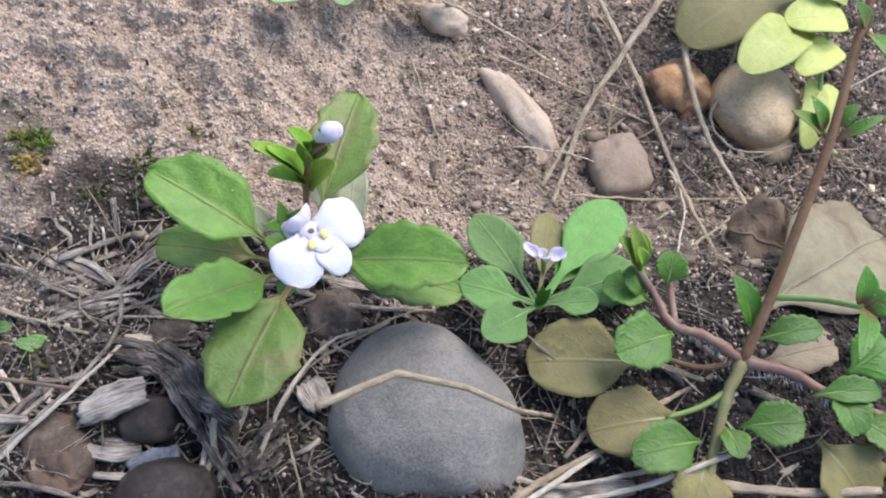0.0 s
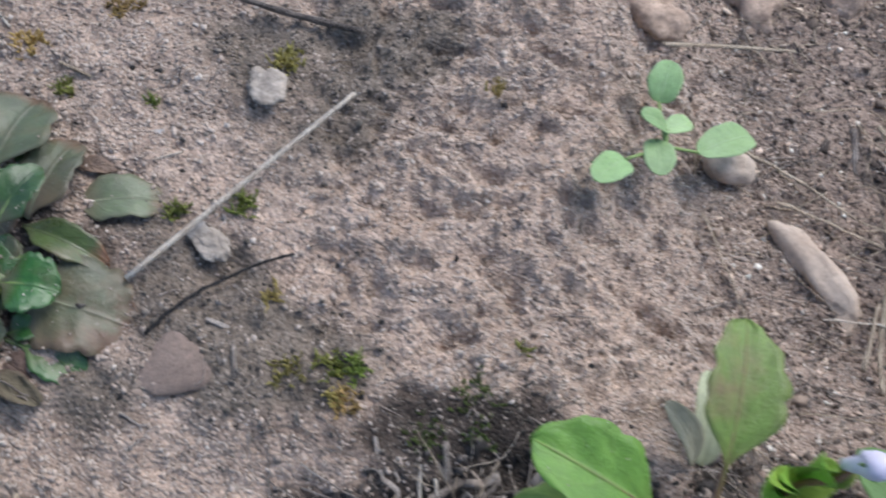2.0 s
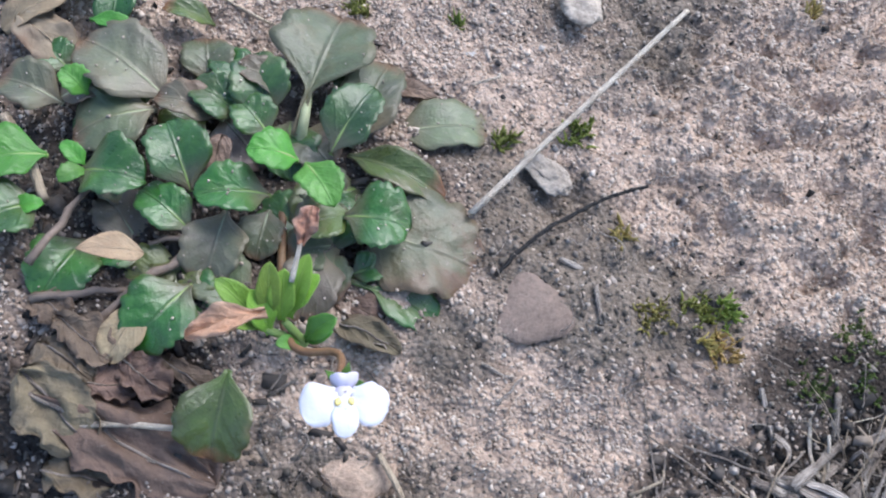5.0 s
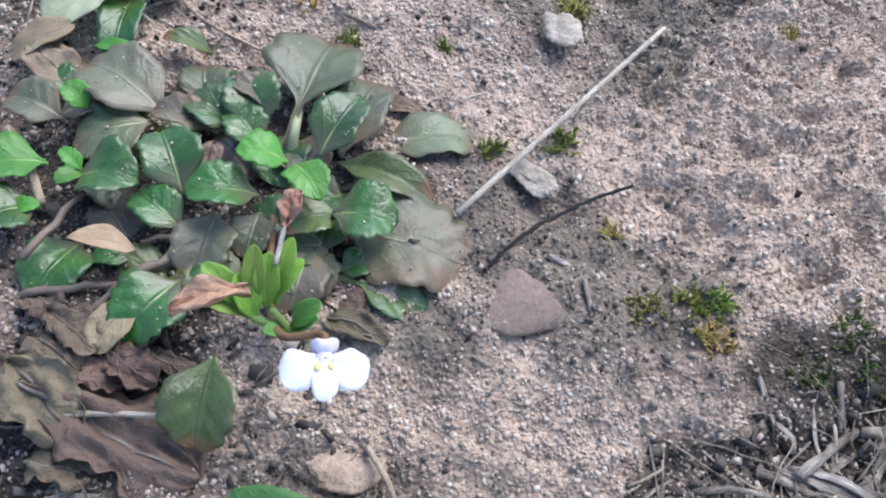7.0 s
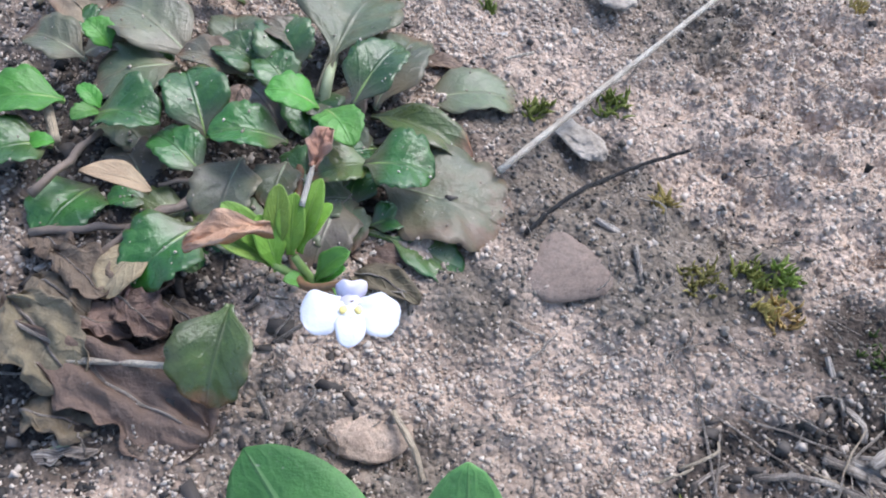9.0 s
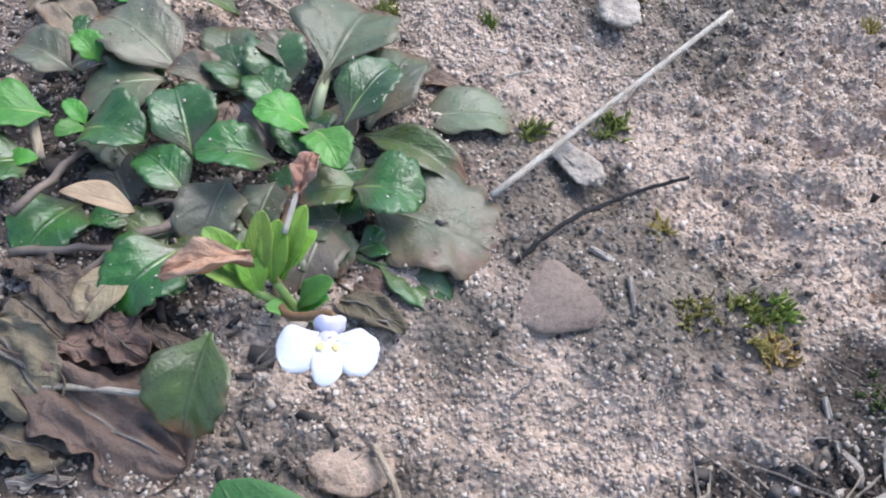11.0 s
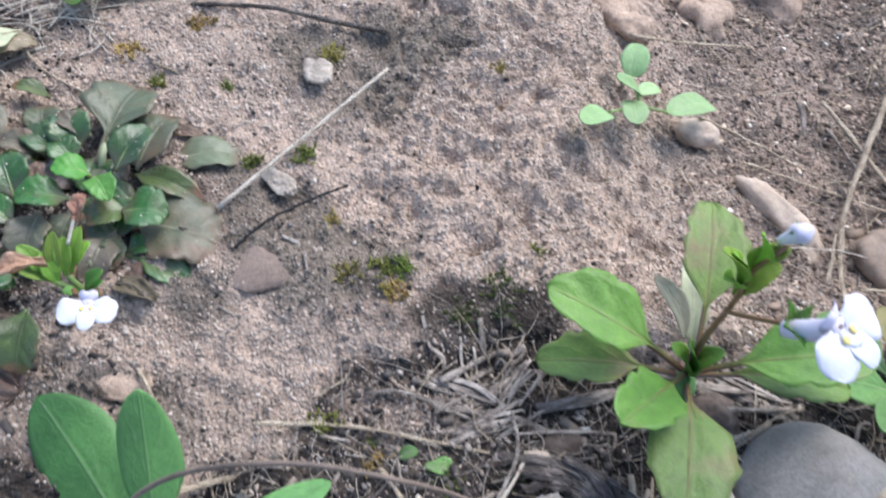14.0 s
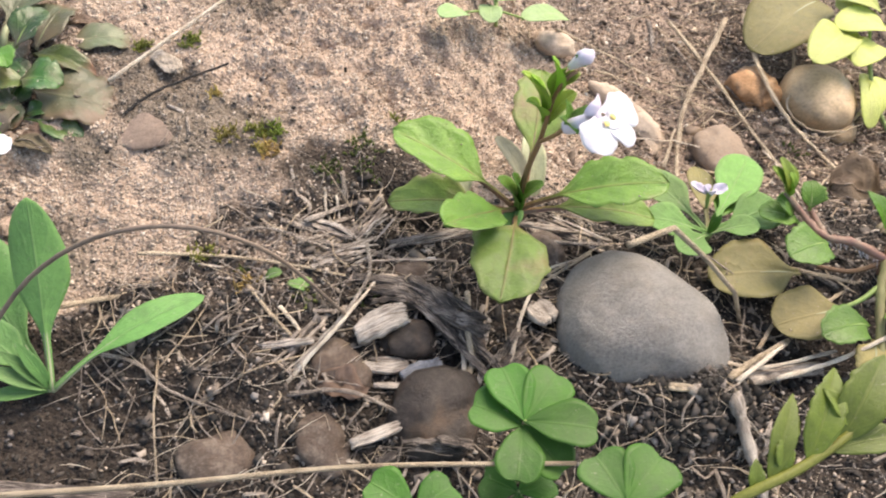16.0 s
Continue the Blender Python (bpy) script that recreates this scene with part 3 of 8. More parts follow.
def blade(base, tip, width, shape="spoon", bow=0.12, cup=0.10, roll=0.0, teeth=0, tooth=0.11, wave=0.0, curl=0.0, thick=0.022, nu=34, nv=11, seed=0, side=None, crumple=0.0, notch=0.0, fold=0.0, saw=0.0, pucker=0.0, torn=0.0):
    """A leaf from base to tip (width is the full width): bow lifts its middle, cup lifts its margins, roll turns it about its length,
    curl bends its end down. Real thickness, a grooved midrib, and a toothed margin."""
    base, tip = np.asarray(base, float), np.asarray(tip, float)
    axis = tip - base
    length = np.linalg.norm(axis)
    ax = axis / length
    across = unit(np.cross((0, 0, 1), ax)) if side is None else unit(np.asarray(side, float) - ax * (np.asarray(side, float) @ ax))
    up = np.cross(ax, across)
    a = radians(roll)
    across, up = math.cos(a) * across + math.sin(a) * up, math.cos(a) * up - math.sin(a) * across
    r = np.random.default_rng(seed + 101)
    ph = r.uniform(0, 6.28, 6)
    s = np.linspace(0, 1, nu + 1)
    s = s ** 0.92
    half = outline(shape, s) * width / 2
    half[-1] = max(half[-1], width * 0.02)
    t = np.linspace(-1, 1, nv)
    S, V = np.meshgrid(s, t, indexing="ij")
    H = np.repeat(half[:, None], nv, 1)
    jag = 1 + (tooth * (1.2 * np.abs(np.sin(math.pi * (S ** 1.15 * teeth + (V > 0) * 0.4 + ph[0] + 0.25 * np.sin(7 * S + ph[4])))) - 0.6) * np.clip(S * 2.2 - 0.5, 0, 1) if teeth else 0)
    if saw:
        run = S ** 1.1 * teeth + (V > 0) * 0.45 + ph[0] + 0.3 * np.sin(5 * S + ph[4])
        jag = jag + saw * (1 - (run - np.floor(run)) * 1.6) * np.clip(S * 3 - 1.1, 0, 1) * np.clip((1 - S) * 6, 0, 1)
    if torn:
        jag = jag + torn * (lattice(S * 5 + ph[0], np.sign(V) * 3.7, seed) + 0.5 * lattice(S * 14, np.sign(V) * 5.1 + ph[1], seed + 3) - 0.25)
    irregular = 1 + 0.05 * np.sin(5 * S + ph[1] + 2 * np.sign(V)) + 0.03 * np.sin(13 * S + ph[2] + np.sign(V))
    off = V * H * (1 + (jag - 1) * np.abs(V) ** 2) * (1 + (irregular - 1) * np.abs(V))
    along = S * length - notch * width * np.clip(S - 0.75, 0, 1) / 0.25 * np.exp(-(off / (0.16 * width)) ** 2)
    if shape in ("round", "disc", "spoon", "oval", "ovate") and teeth:
        along = along + 0.35 * (jag - 1) * np.abs(V) * width * np.clip((S - 0.8) / 0.2, 0, 1)
    lift = bow * length * 4 * S * (1 - S) + cup * width * (np.abs(off) / (width / 2)) ** 2 - curl * length * np.clip((S - 0.55) / 0.45, 0, 1) ** 2
    lift = lift + fold * np.abs(off) * np.clip(S * 2.5, 0, 1)
    lift = lift - 0.035 * width * np.exp(-(V / 0.14) ** 2) * np.clip(1.1 - S, 0, 1)
    lift = lift + wave * width * np.sin(9 * S + ph[3] + 1.4 * np.sign(V)) * np.abs(V) ** 1.5
    if pucker:
        lift = lift + pucker * width * (np.abs(np.sin(math.pi * (S * 4.5 - 1.3 * np.abs(V) + 0.2 * np.sign(V) + ph[2]))) - 0.5) * np.clip(np.abs(V) * 4, 0, 1) * np.clip(S * 2 - 0.2, 0, 1)
    if crumple:
        lift = lift + crumple * width * (lattice(S * 4.2 + 1.3 * V + ph[4], V * 2.6 - 1.7 * S + ph[5], seed) + 0.5 * lattice(S * 9 - 2 * V, V * 5 + 3 * S + ph[4], seed + 2))
        off = off + 0.4 * crumple * width * lattice(S * 6, V * 3 + ph[3], seed + 4)
    top = base + along[..., None] * ax + off[..., None] * across + lift[..., None] * up
    taper = thick * (0.35 + 0.65 * (1 - np.abs(V) ** 3)) * (1 + 1.6 * np.exp(-(V / 0.18) ** 2) * (1 - S))
    bottom = top - taper[..., None] * up
    n = (nu + 1) * nv
    verts = np.concatenate([top.reshape(-1, 3), bottom.reshape(-1, 3)])
    uv = np.stack([S.ravel(), (V.ravel() + 1) / 2], 1)
    faces = []
    for i in range(nu):
        for j in range(nv - 1):
            q = (i * nv + j, (i + 1) * nv + j, (i + 1) * nv + j + 1, i * nv + j + 1)
            faces += [q[::-1], tuple(k + n for k in q)]
    rim = [i * nv for i in range(nu + 1)] + [nu * nv + j for j in range(1, nv)] + [i * nv + nv - 1 for i in range(nu - 1, -1, -1)] + [j for j in range(nv - 2, 0, -1)]
    faces += [(rim[k], rim[(k + 1) % len(rim)], rim[(k + 1) % len(rim)] + n, rim[k] + n) for k in range(len(rim))]
    return verts, faces, np.concatenate([uv, uv])


def leaf(parent, base, tip, width, mat, name="leaf", label="", **how):
    """A blade with its midrib, which thickens into the leaf stalk, as a part of the leaf."""
    how.setdefault("seed", int(abs(base[0] * 31 + tip[1] * 57 + tip[0] * 91)))
    geo = blade(base, tip, width, **how)
    ob = part(name, geo, mat, parent, label)
    if mat.name in DUSTY:
        r = np.random.default_rng(how["seed"])
        n = how.get("nv", 11) * (how.get("nu", 34) + 1)
        rows = r.integers(n // 3, n - 12, int(4 + 9 * width))
        SPECKS.extend(np.asarray(geo[0])[rows] + r.normal(0, 0.012, (len(rows), 3)) + (0, 0, 0.012))
    rib = RIBS.get(mat.name)
    if rib and width > 0.35 and "crumple" not in how:
        nu, nv = how.get("nu", 34), how.get("nv", 11)
        line_ = [geo[0][i * nv + nv // 2] - (0, 0, rib[1] * 0.55) for i in range(0, int(nu * 0.86), 4)]
        part("midrib", tube(line_, rib[1], rib[1] * 0.3, 6, 2), rib[0], ob)
    return ob


def stalk(parent, points, r0, r1, mat, name="stem", label="", **how):
    return part(name, tube(points, r0, r1, **how), mat, parent, label)


DUSTY, SPECKS = ("dark_leaf", "grey_purple_leaf", "mazus_leaf", "yellowed_leaf"), []
RIBS = {"mazus_leaf": (M_STEM_BROWN, 0.045), "mazus_leaf_aged": (M_STEM_RED, 0.05), "grey_purple_leaf": (M_STEM_PALE, 0.03), "dark_leaf": (M_STEM_GREEN, 0.03), "fresh_leaf": (M_STEM_GREEN, 0.03), "young_leaf": (M_STEM_GREEN, 0.03), "hairy_leaf": (M_STEM_PALE, 0.035), "weed_leaf": (M_STEM_PALE, 0.045), "yellowed_leaf": (M_STEM_PALE, 0.04), "brown_leaf": (M_STRAW_GREY, 0.03), "buff_leaf": (M_STRAW, 0.03)}
SPHERES = {}


def ball(level):
    if level not in SPHERES:
        bm = bmesh.new()
        bmesh.ops.create_icosphere(bm, subdivisions=level, radius=1)
        SPHERES[level] = np.array([v.co[:] for v in bm.verts]), [tuple(v.index for v in f.verts) for f in bm.faces]
        bm.free()
    return SPHERES[level]


def pebble(centre, size, turn=(0, 0, 0), seed=0, lump=0.26, level=4, block=0.0, taper=0.0):
    """A water-worn stone; block squares it off a little. Size is full length, width, height."""
    v, f = ball(level)
    v = v.copy()
    if block:
        k = np.abs(v).max(1, keepdims=True)
        v = v * (1 - block) + v / k * block * 0.8
    o = seed * 7.31
    d = np.array([noise.fractal(Vector(p * 0.9 + o), 1.0, 2.2, 2) * lump + noise.noise(Vector(p * 2.4 - o)) * lump * 0.35 for p in v])
    d = d + np.array([noise.noise(Vector(p * 6.5 + o)) for p in v]) * lump * 0.16
    v = v * (1 + d[:, None])
    if taper:
        v[:, 0] *= 1 - taper * v[:, 1]
    rot = np.array(Euler([radians(a) for a in turn]).to_matrix())
    v = (v * np.asarray(size) / 2) @ rot.T + np.asarray(centre)
    return v, f, np.stack([v[:, 0], v[:, 1]], 1)


def slab(points, width, thick, up=(0, 0, 1), seed=0, ragged=0.12, per=8):
    """A split chip of wood or bark along the points, with a ragged outline and a fibrous top."""
    c = spline(points, per)
    r = np.random.default_rng(seed + 77)
    n, m = len(c), 11
    tang = np.gradient(c, axis=0)
    verts, uvs = [], []
    for layer in (1, 0):
        for i in range(n):
            t = unit(tang[i])
            side = unit(np.cross(up, t))
            nrm = np.cross(t, side)
            f = i / (n - 1)
            w = width / 2 * (0.55 + 0.45 * math.sin(math.pi * min(max(0.12 + 0.76 * f, 0), 1))) * (1 + ragged * lattice(f * 9, seed * 1.0, 5))
            for j in range(m):
                v = j / (m - 1) * 2 - 1
                ridge = thick * (0.45 * lattice(v * 5.5 + seed, f * 2.5, 9) + 0.25 * (1 - v * v))
                shift = ragged * width * 0.8 * lattice(v * 4 + seed, i * 0.0 + seed, 3) * (1 if i in (0, n - 1) else 0)
                verts.append(c[i] + side * v * w + nrm * ((thick / 2 + ridge) if layer else -thick / 2) + t * shift)
                uvs.append((f * np.linalg.norm(c[-1] - c[0]), v * width * 1.3))
    k = n * m
    faces = []
    for i in range(n - 1):
        for j in range(m - 1):
            q = (i * m + j, (i + 1) * m + j, (i + 1) * m + j + 1, i * m + j + 1)
            faces += [q[::-1], tuple(a + k for a in q)]
    rim = [i * m for i in range(n)] + [(n - 1) * m + j for j in range(1, m)] + [i * m + m - 1 for i in range(n - 2, -1, -1)] + [j for j in range(m - 2, 0, -1)]
    faces += [(rim[a], rim[(a + 1) % len(rim)], rim[(a + 1) % len(rim)] + k, rim[a] + k) for a in range(len(rim))]
    return np.array(verts), faces, uvs


CHUNK = np.array([(a, b, c) for a in (-1, 1) for b in (-1, 1) for c in (-1, 1)], float) * 0.62
CHUNK_FACES = ((0, 1, 3), (0, 3, 2), (4, 6, 7), (4, 7, 5), (0, 4, 5), (0, 5, 1), (2, 3, 7), (2, 7, 6), (0, 2, 6), (0, 6, 4), (1, 5, 7), (1, 7, 3))


def scatter(centres, sizes, seed, squash=0.45):
    """Many loose angular grains as one mesh: each a small uneven chunk, stretched and turned at random."""
    v, f = CHUNK, CHUNK_FACES
    r = np.random.default_rng(seed)
    n, m = len(centres), len(v)
    q = r.normal(size=(n, 4))
    q /= np.linalg.norm(q, axis=1)[:, None]
    w, x, y, z = q.T
    rot = np.stack([1 - 2 * (y * y + z * z), 2 * (x * y - z * w), 2 * (x * z + y * w), 2 * (x * y + z * w), 1 - 2 * (x * x + z * z), 2 * (y * z - x * w), 2 * (x * z - y * w), 2 * (y * z + x * w), 1 - 2 * (x * x + y * y)], 1).reshape(n, 3, 3)
    shape = np.asarray(sizes)[:, None] / 2 * r.uniform(1 - squash, 1 + squash, (n, 3))
    pts = (v[None] + r.uniform(-0.38, 0.38, (n, m, 3))) * shape[:, None, :]
    pts = np.einsum("nij,nmj->nmi", rot, pts) + np.asarray(centres)[:, None, :]
    faces = (np.asarray(f)[None] + (np.arange(n) * m)[:, None, None]).reshape(-1, 3)
    return pts.reshape(-1, 3), faces


def fast_mesh(name, verts, tris, mat, smooth=False):
    me = bpy.data.meshes.new(name)
    me.vertices.add(len(verts))
    me.vertices.foreach_set("co", (np.asarray(verts) * CM).astype(np.float32).ravel())
    me.loops.add(3 * len(tris))
    me.loops.foreach_set("vertex_index", np.asarray(tris, np.int32).ravel())
    me.polygons.add(len(tris))
    me.polygons.foreach_set("loop_start", np.arange(0, 3 * len(tris), 3, dtype=np.int32))
    if smooth:
        me.polygons.foreach_set("use_smooth", np.ones(len(tris), bool))
    me.update(calc_edges=True)
    me.materials.append(mat)
    return new(name, me)


# ---- the ground: one sheet, fine where the camera passes, out to the horizon ----
def ground_sheet():
    def axis(lo, hi, step):
        mid = np.arange(lo, hi + step / 2, step)
        out = np.geomspace(step, 6000, 46).cumsum()
        return np.concatenate([(lo - out)[::-1], mid, hi + out])
    xs, ys = axis(-15.5, 10.5, 0.065), axis(-4.0, 16.5, 0.065)
    X, Y = np.meshgrid(xs, ys, indexing="ij")
    Z = ground_z(X, Y)
    nx, ny = X.shape
    verts = np.stack([X, Y, Z], -1).reshape(-1, 3)
    i = (np.arange(nx - 1)[:, None] * ny + np.arange(ny - 1)[None]).ravel()
    tris = np.concatenate([np.stack([i, i + ny, i + ny + 1], 1), np.stack([i, i + ny + 1, i + 1], 1)])
    ob = fast_mesh("ground", verts, tris, M_SOIL, True)
    at = ob.data.attributes.new("sandy", "FLOAT", "POINT")
    # less sand colour where the bank and rosette shade is painted in
    at.data.foreach_set("value", (sandy(X, Y) * (1 - 0.85 * shaded_soil(X, Y))).ravel().astype(np.float32))
    wet = ob.data.attributes.new("damp", "FLOAT", "POINT")
    wet.data.foreach_set("value", damp(X, Y).ravel().astype(np.float32))
    return tagged(ob, "sandy bare earth with dark damp soil and litter", "ground", kind="structure")


def shards(name, count, seed, box, keep, middle, most, mat, label, category):
    """Flat angular flakes lying nearly level on the soil, as one mesh."""
    x, y, r = strewn(count, seed, box, keep)
    n = len(x)
    size = np.clip(r.lognormal(np.log(middle), 0.5, n), 0.04, most)
    turn, tilt = r.uniform(0, 6.283, n), r.normal(0, 0.35, (n, 2))
    shape = np.stack([size, size * r.uniform(0.25, 0.7, n), size * r.uniform(0.08, 0.25, n)], 1) / 2
    pts = (CHUNK[None] / 0.62 * r.uniform(0.55, 1.2, (n, 8, 3))) * shape[:, None, :]
    c, s = np.cos(turn)[:, None], np.sin(turn)[:, None]
    px, py = pts[..., 0] * c - pts[..., 1] * s, pts[..., 0] * s + pts[..., 1] * c
    pz = pts[..., 2] + px * tilt[:, :1] + py * tilt[:, 1:]
    out = np.stack([px + x[:, None], py + y[:, None], pz + (ground_z(x, y) + size * 0.10)[:, None]], -1)
    faces = (np.asarray(CHUNK_FACES)[None] + (np.arange(n) * 8)[:, None, None]).reshape(-1, 3)
    return tagged(fast_mesh(name, out.reshape(-1, 3), faces, mat), label, category, kind="stuff")


def strewn(n, seed, box, keep):
    r = np.random.default_rng(seed)
    x, y = r.uniform(box[0], box[1], n), r.uniform(box[2], box[3], n)
    k = r.uniform(size=n) < keep(x, y)
    return x[k], y[k], r


ground_sheet()
SAND_BOX, SOIL_BOX = (-14.5, 3.5, 2.4, 15.0), (-14.5, 9.5, -3.5, 15.0)


def cover(name, count, seed, box, keep, middle, spread, most, mat, label, category):
    x, y, r = strewn(count, seed, box, keep)
    size = np.clip(r.lognormal(np.log(middle), spread, len(x)), 0.02, most)
    v, f = scatter(np.stack([x, y, ground_z(x, y) + size * r.uniform(-0.05, 0.25, len(x))], 1), size, seed + 50)
    return tagged(fast_mesh(name, v, f, mat), label, category, kind="stuff")


cover("sand_grains", 190000, 1, SAND_BOX, lambda x, y: np.clip(sandy(x, y), 0, 1) * (1 - 0.9 * damp(x, y)) * (1 - 0.95 * shaded_soil(x, y)) * (0.5 + 0.5 * sstep(-0.4, 0.4, rough(x, y, 0.8, 3, 41))), 0.032, 0.38, 0.085, M_SAND, "loose pale quartz sand grains on the bank", "sand")
cover("dark_grit", 60000, 3, SAND_BOX, lambda x, y: np.clip(sandy(x, y), 0, 1) * (0.05 + 0.75 * np.maximum(damp(x, y), shaded_soil(x, y))), 0.034, 0.4, 0.10, M_GRIT, "dark algae-stained grit on the damp sand", "grit")
cover("front_grit", 16000, 8, (-7.5, 7.0, -3.0, 6.2), lambda x, y: np.clip(1 - sandy(x, y), 0, 1) * (0.25 + 0.75 * sstep(-0.2, 0.5, rough(x, y, 0.9, 3, 47)) + 1.5 * np.exp(-((x + 4.3) / 0.9) ** 2 - ((y - 4.7) / 0.9) ** 2)), 0.032, 0.45, 0.11, M_SAND, "pale sand grains strewn over the dark soil", "sand")
HOLLOW = lambda x, y: sstep(0.0, 1.6, x) * sstep(5.2, 6.6, y)
cover("gully_crumbs", 62000, 6, (-0.5, 13.0, 4.5, 17.0), lambda x, y: HOLLOW(x, y) * np.clip(1.2 - sandy(x, y), 0, 1), 0.042, 0.5, 0.16, M_LOAM_LIT, "brown crumbly soil in the gully", "soil")
cover("soil_heap", 6000, 7, (-0.2, 4.2, 0.2, 2.6), lambda x, y: np.exp(-((x - 1.9) / 1.2) ** 2 - ((y - 1.5) / 0.6) ** 2), 0.075, 0.5, 0.22, M_CRUMB, "heap of dark crumbly soil against the grey stone", "soil")
cover("soil_crumbs", 62000, 5, SOIL_BOX, lambda x, y: (1 - HOLLOW(x, y)) * np.clip(1.02 - sandy(x, y), 0, 1), 0.045, 0.5, 0.15, M_CRUMB, "dark crumbly soil crumbs and grit between the litter", "soil")

# ---- flowers, buds, hairs, moss ----


def turned(origin, normal, down):
    """Right, up and face axes of a flower."""
    f = unit(normal)
    u = -unit(np.asarray(down, float) - f * (np.asarray(down, float) @ f))
    return np.asarray(origin, float), np.cross(u, f), u, f


def flower(parent, centre, normal, down, width):
    """A two-lipped flower: a short tube, a violet hood, three white lobes and a yellow-spotted palate."""
    o, rx, uy, fz = turned(centre, normal, down)

    def at(a, b, c):
        return o + width * (a * rx + b * uy + c * fz)
    fl = part("flower", tube([at(0, 0.30, -0.62), at(0, 0.16, -0.32), at(0, 0.04, -0.02)], 0.10 * width, 0.15 * width, 10), M_FADED, parent, "white and violet two-lipped flower")
    for tip, w, tilt in (((-0.53, -0.13, 0.0), 0.55, -12), ((0.53, -0.13, 0.0), 0.55, 12), ((0.0, -0.46, 0.03), 0.33, 0)):
        p = np.array(tip)
        t = at(*p)
        side = np.cross(fz, t - at(0, 0.03, 0))
        part("petal", blade(at(p[0] * 0.12, 0.03, 0.0), t, w * width, shape="petal", side=side, bow=0.06, cup=-0.03, thick=0.010, nu=16, nv=9, seed=int(p[0] * 40) + 33, wave=0.03, curl=0.06), M_PETAL, fl)
    # added brown-grey lump that gives the dark shadow beneath the upper lip
    part("throat", pebble(at(0, 0.12, -0.02), (0.15 * width, 0.09 * width, 0.06 * width), (0, 0, 0), 3, level=2), M_STEM_GREY, fl, "brownish lump standing in for the shadow under the hood")
    part("palate", pebble(at(0, -0.06, 0.01), (0.26 * width, 0.24 * width, 0.05 * width), (0, 0, 0), 6, level=2, lump=0.15), M_PETAL, fl)
    part("hood", blade(at(0, 0.14, -0.14), at(0, 0.31, 0.14), 0.36 * width, shape="petal", side=np.cross(fz, uy), bow=0.22, cup=-0.34, thick=0.02, nu=16, nv=11, seed=8, notch=0.12), M_VIOLET, fl, "pale violet upper lip")
    for s in (-1, 1):
        for up, w in ((-0.02, 0.10),):
            part("palate_spot", pebble(at(0.08 * s, up, 0.035), (w * 0.9 * width, w * 1.1 * width, 0.05 * width), (0, 0, 0), 5 + s, level=2), M_YELLOW_SPOT, fl, "yellow raised spot on the white lip")
    for k in range(5):
        a = 2 * math.pi * k / 5
        d = math.cos(a) * rx + math.sin(a) * uy
        b = at(0, 0.30, -0.62)
        part("sepal", blade(b, b + width * (0.26 * d + 0.30 * fz), 0.16 * width, shape="lance", side=np.cross(fz, d), cup=0.2, nu=10, nv=5, seed=k), M_FRESH, fl)
    return fl


def bud(parent, tip, way, length):
    """A closed violet-tipped bud in a green calyx."""
    w = unit(way)
    tip = np.asarray(tip, float)
    b = part("bud", tube([tip - w * length * 0.75, tip - w * length * 0.4, tip], 0.05, 0.11, 10), M_VIOLET, parent, "closed violet and white bud")
    part("bud_tip", pebble(tip + w * 0.03, (0.27, 0.25, 0.30), (15, 25, 0), 4, level=3, lump=0.3), M_FADED, b)
    for k in range(4):
        a = 2 * math.pi * k / 4 + 0.4
        s = unit(np.cross(w, (0, 0, 1)))
        d = math.cos(a) * s + math.sin(a) * np.cross(w, s)
        f = tip - w * length * 0.75
        part("sepal", blade(f, f + w * length * 0.85 + d * 0.14, 0.10, shape="lance", side=np.cross(w, d), nu=9, nv=5, seed=k), M_FRESH, b)
    return b


def faded_flower(parent, centre, width):
    """A collapsed lilac flower, curled into a shallow trough."""
    c = np.asarray(centre, float)
    fl = part("withered_flower", tube([c + (0.05, -0.05, -0.35), c + (0, 0, -0.1), c], 0.03, 0.06, 8), M_STEM_GREEN, parent, "withered lilac flower")
    for way, w in (((-0.55, 0.30, 0.12), 0.3), ((0.50, 0.15, 0.15), 0.34), ((0.02, -0.10, 0.2), 0.3), ((-0.2, 0.12, 0.18), 0.3)):
        part("petal", blade(c, c + np.array(way) * width, w * width, shape="round", bow=-0.15, cup=0.35, crumple=0.10, thick=0.02, nu=12, nv=7, seed=int(w * 100 + way[0] * 10)), M_FADED, fl)
    return fl


def hairs(parent, points, length, count):
    """Fine white hairs below a runner, as one part."""
    c = spline(points, 10)
    r = np.random.default_rng(9)
    geos = []
    for _ in range(count):
        i = r.integers(0, len(c) - 1)
        p = c[i] + r.uniform() * (c[i + 1] - c[i])
        d = unit((r.normal(0, 0.35), -1, r.normal(-0.3, 0.5)))
        geos.append(tube([p, p + d * length * r.uniform(0.5, 1.1)], 0.008, 0.003, 3, 1))
    ob = part("hairs", join(*geos), M_PETAL, parent, "fine white hairs along the stem")
    return tagged(ob, kind="stuff")


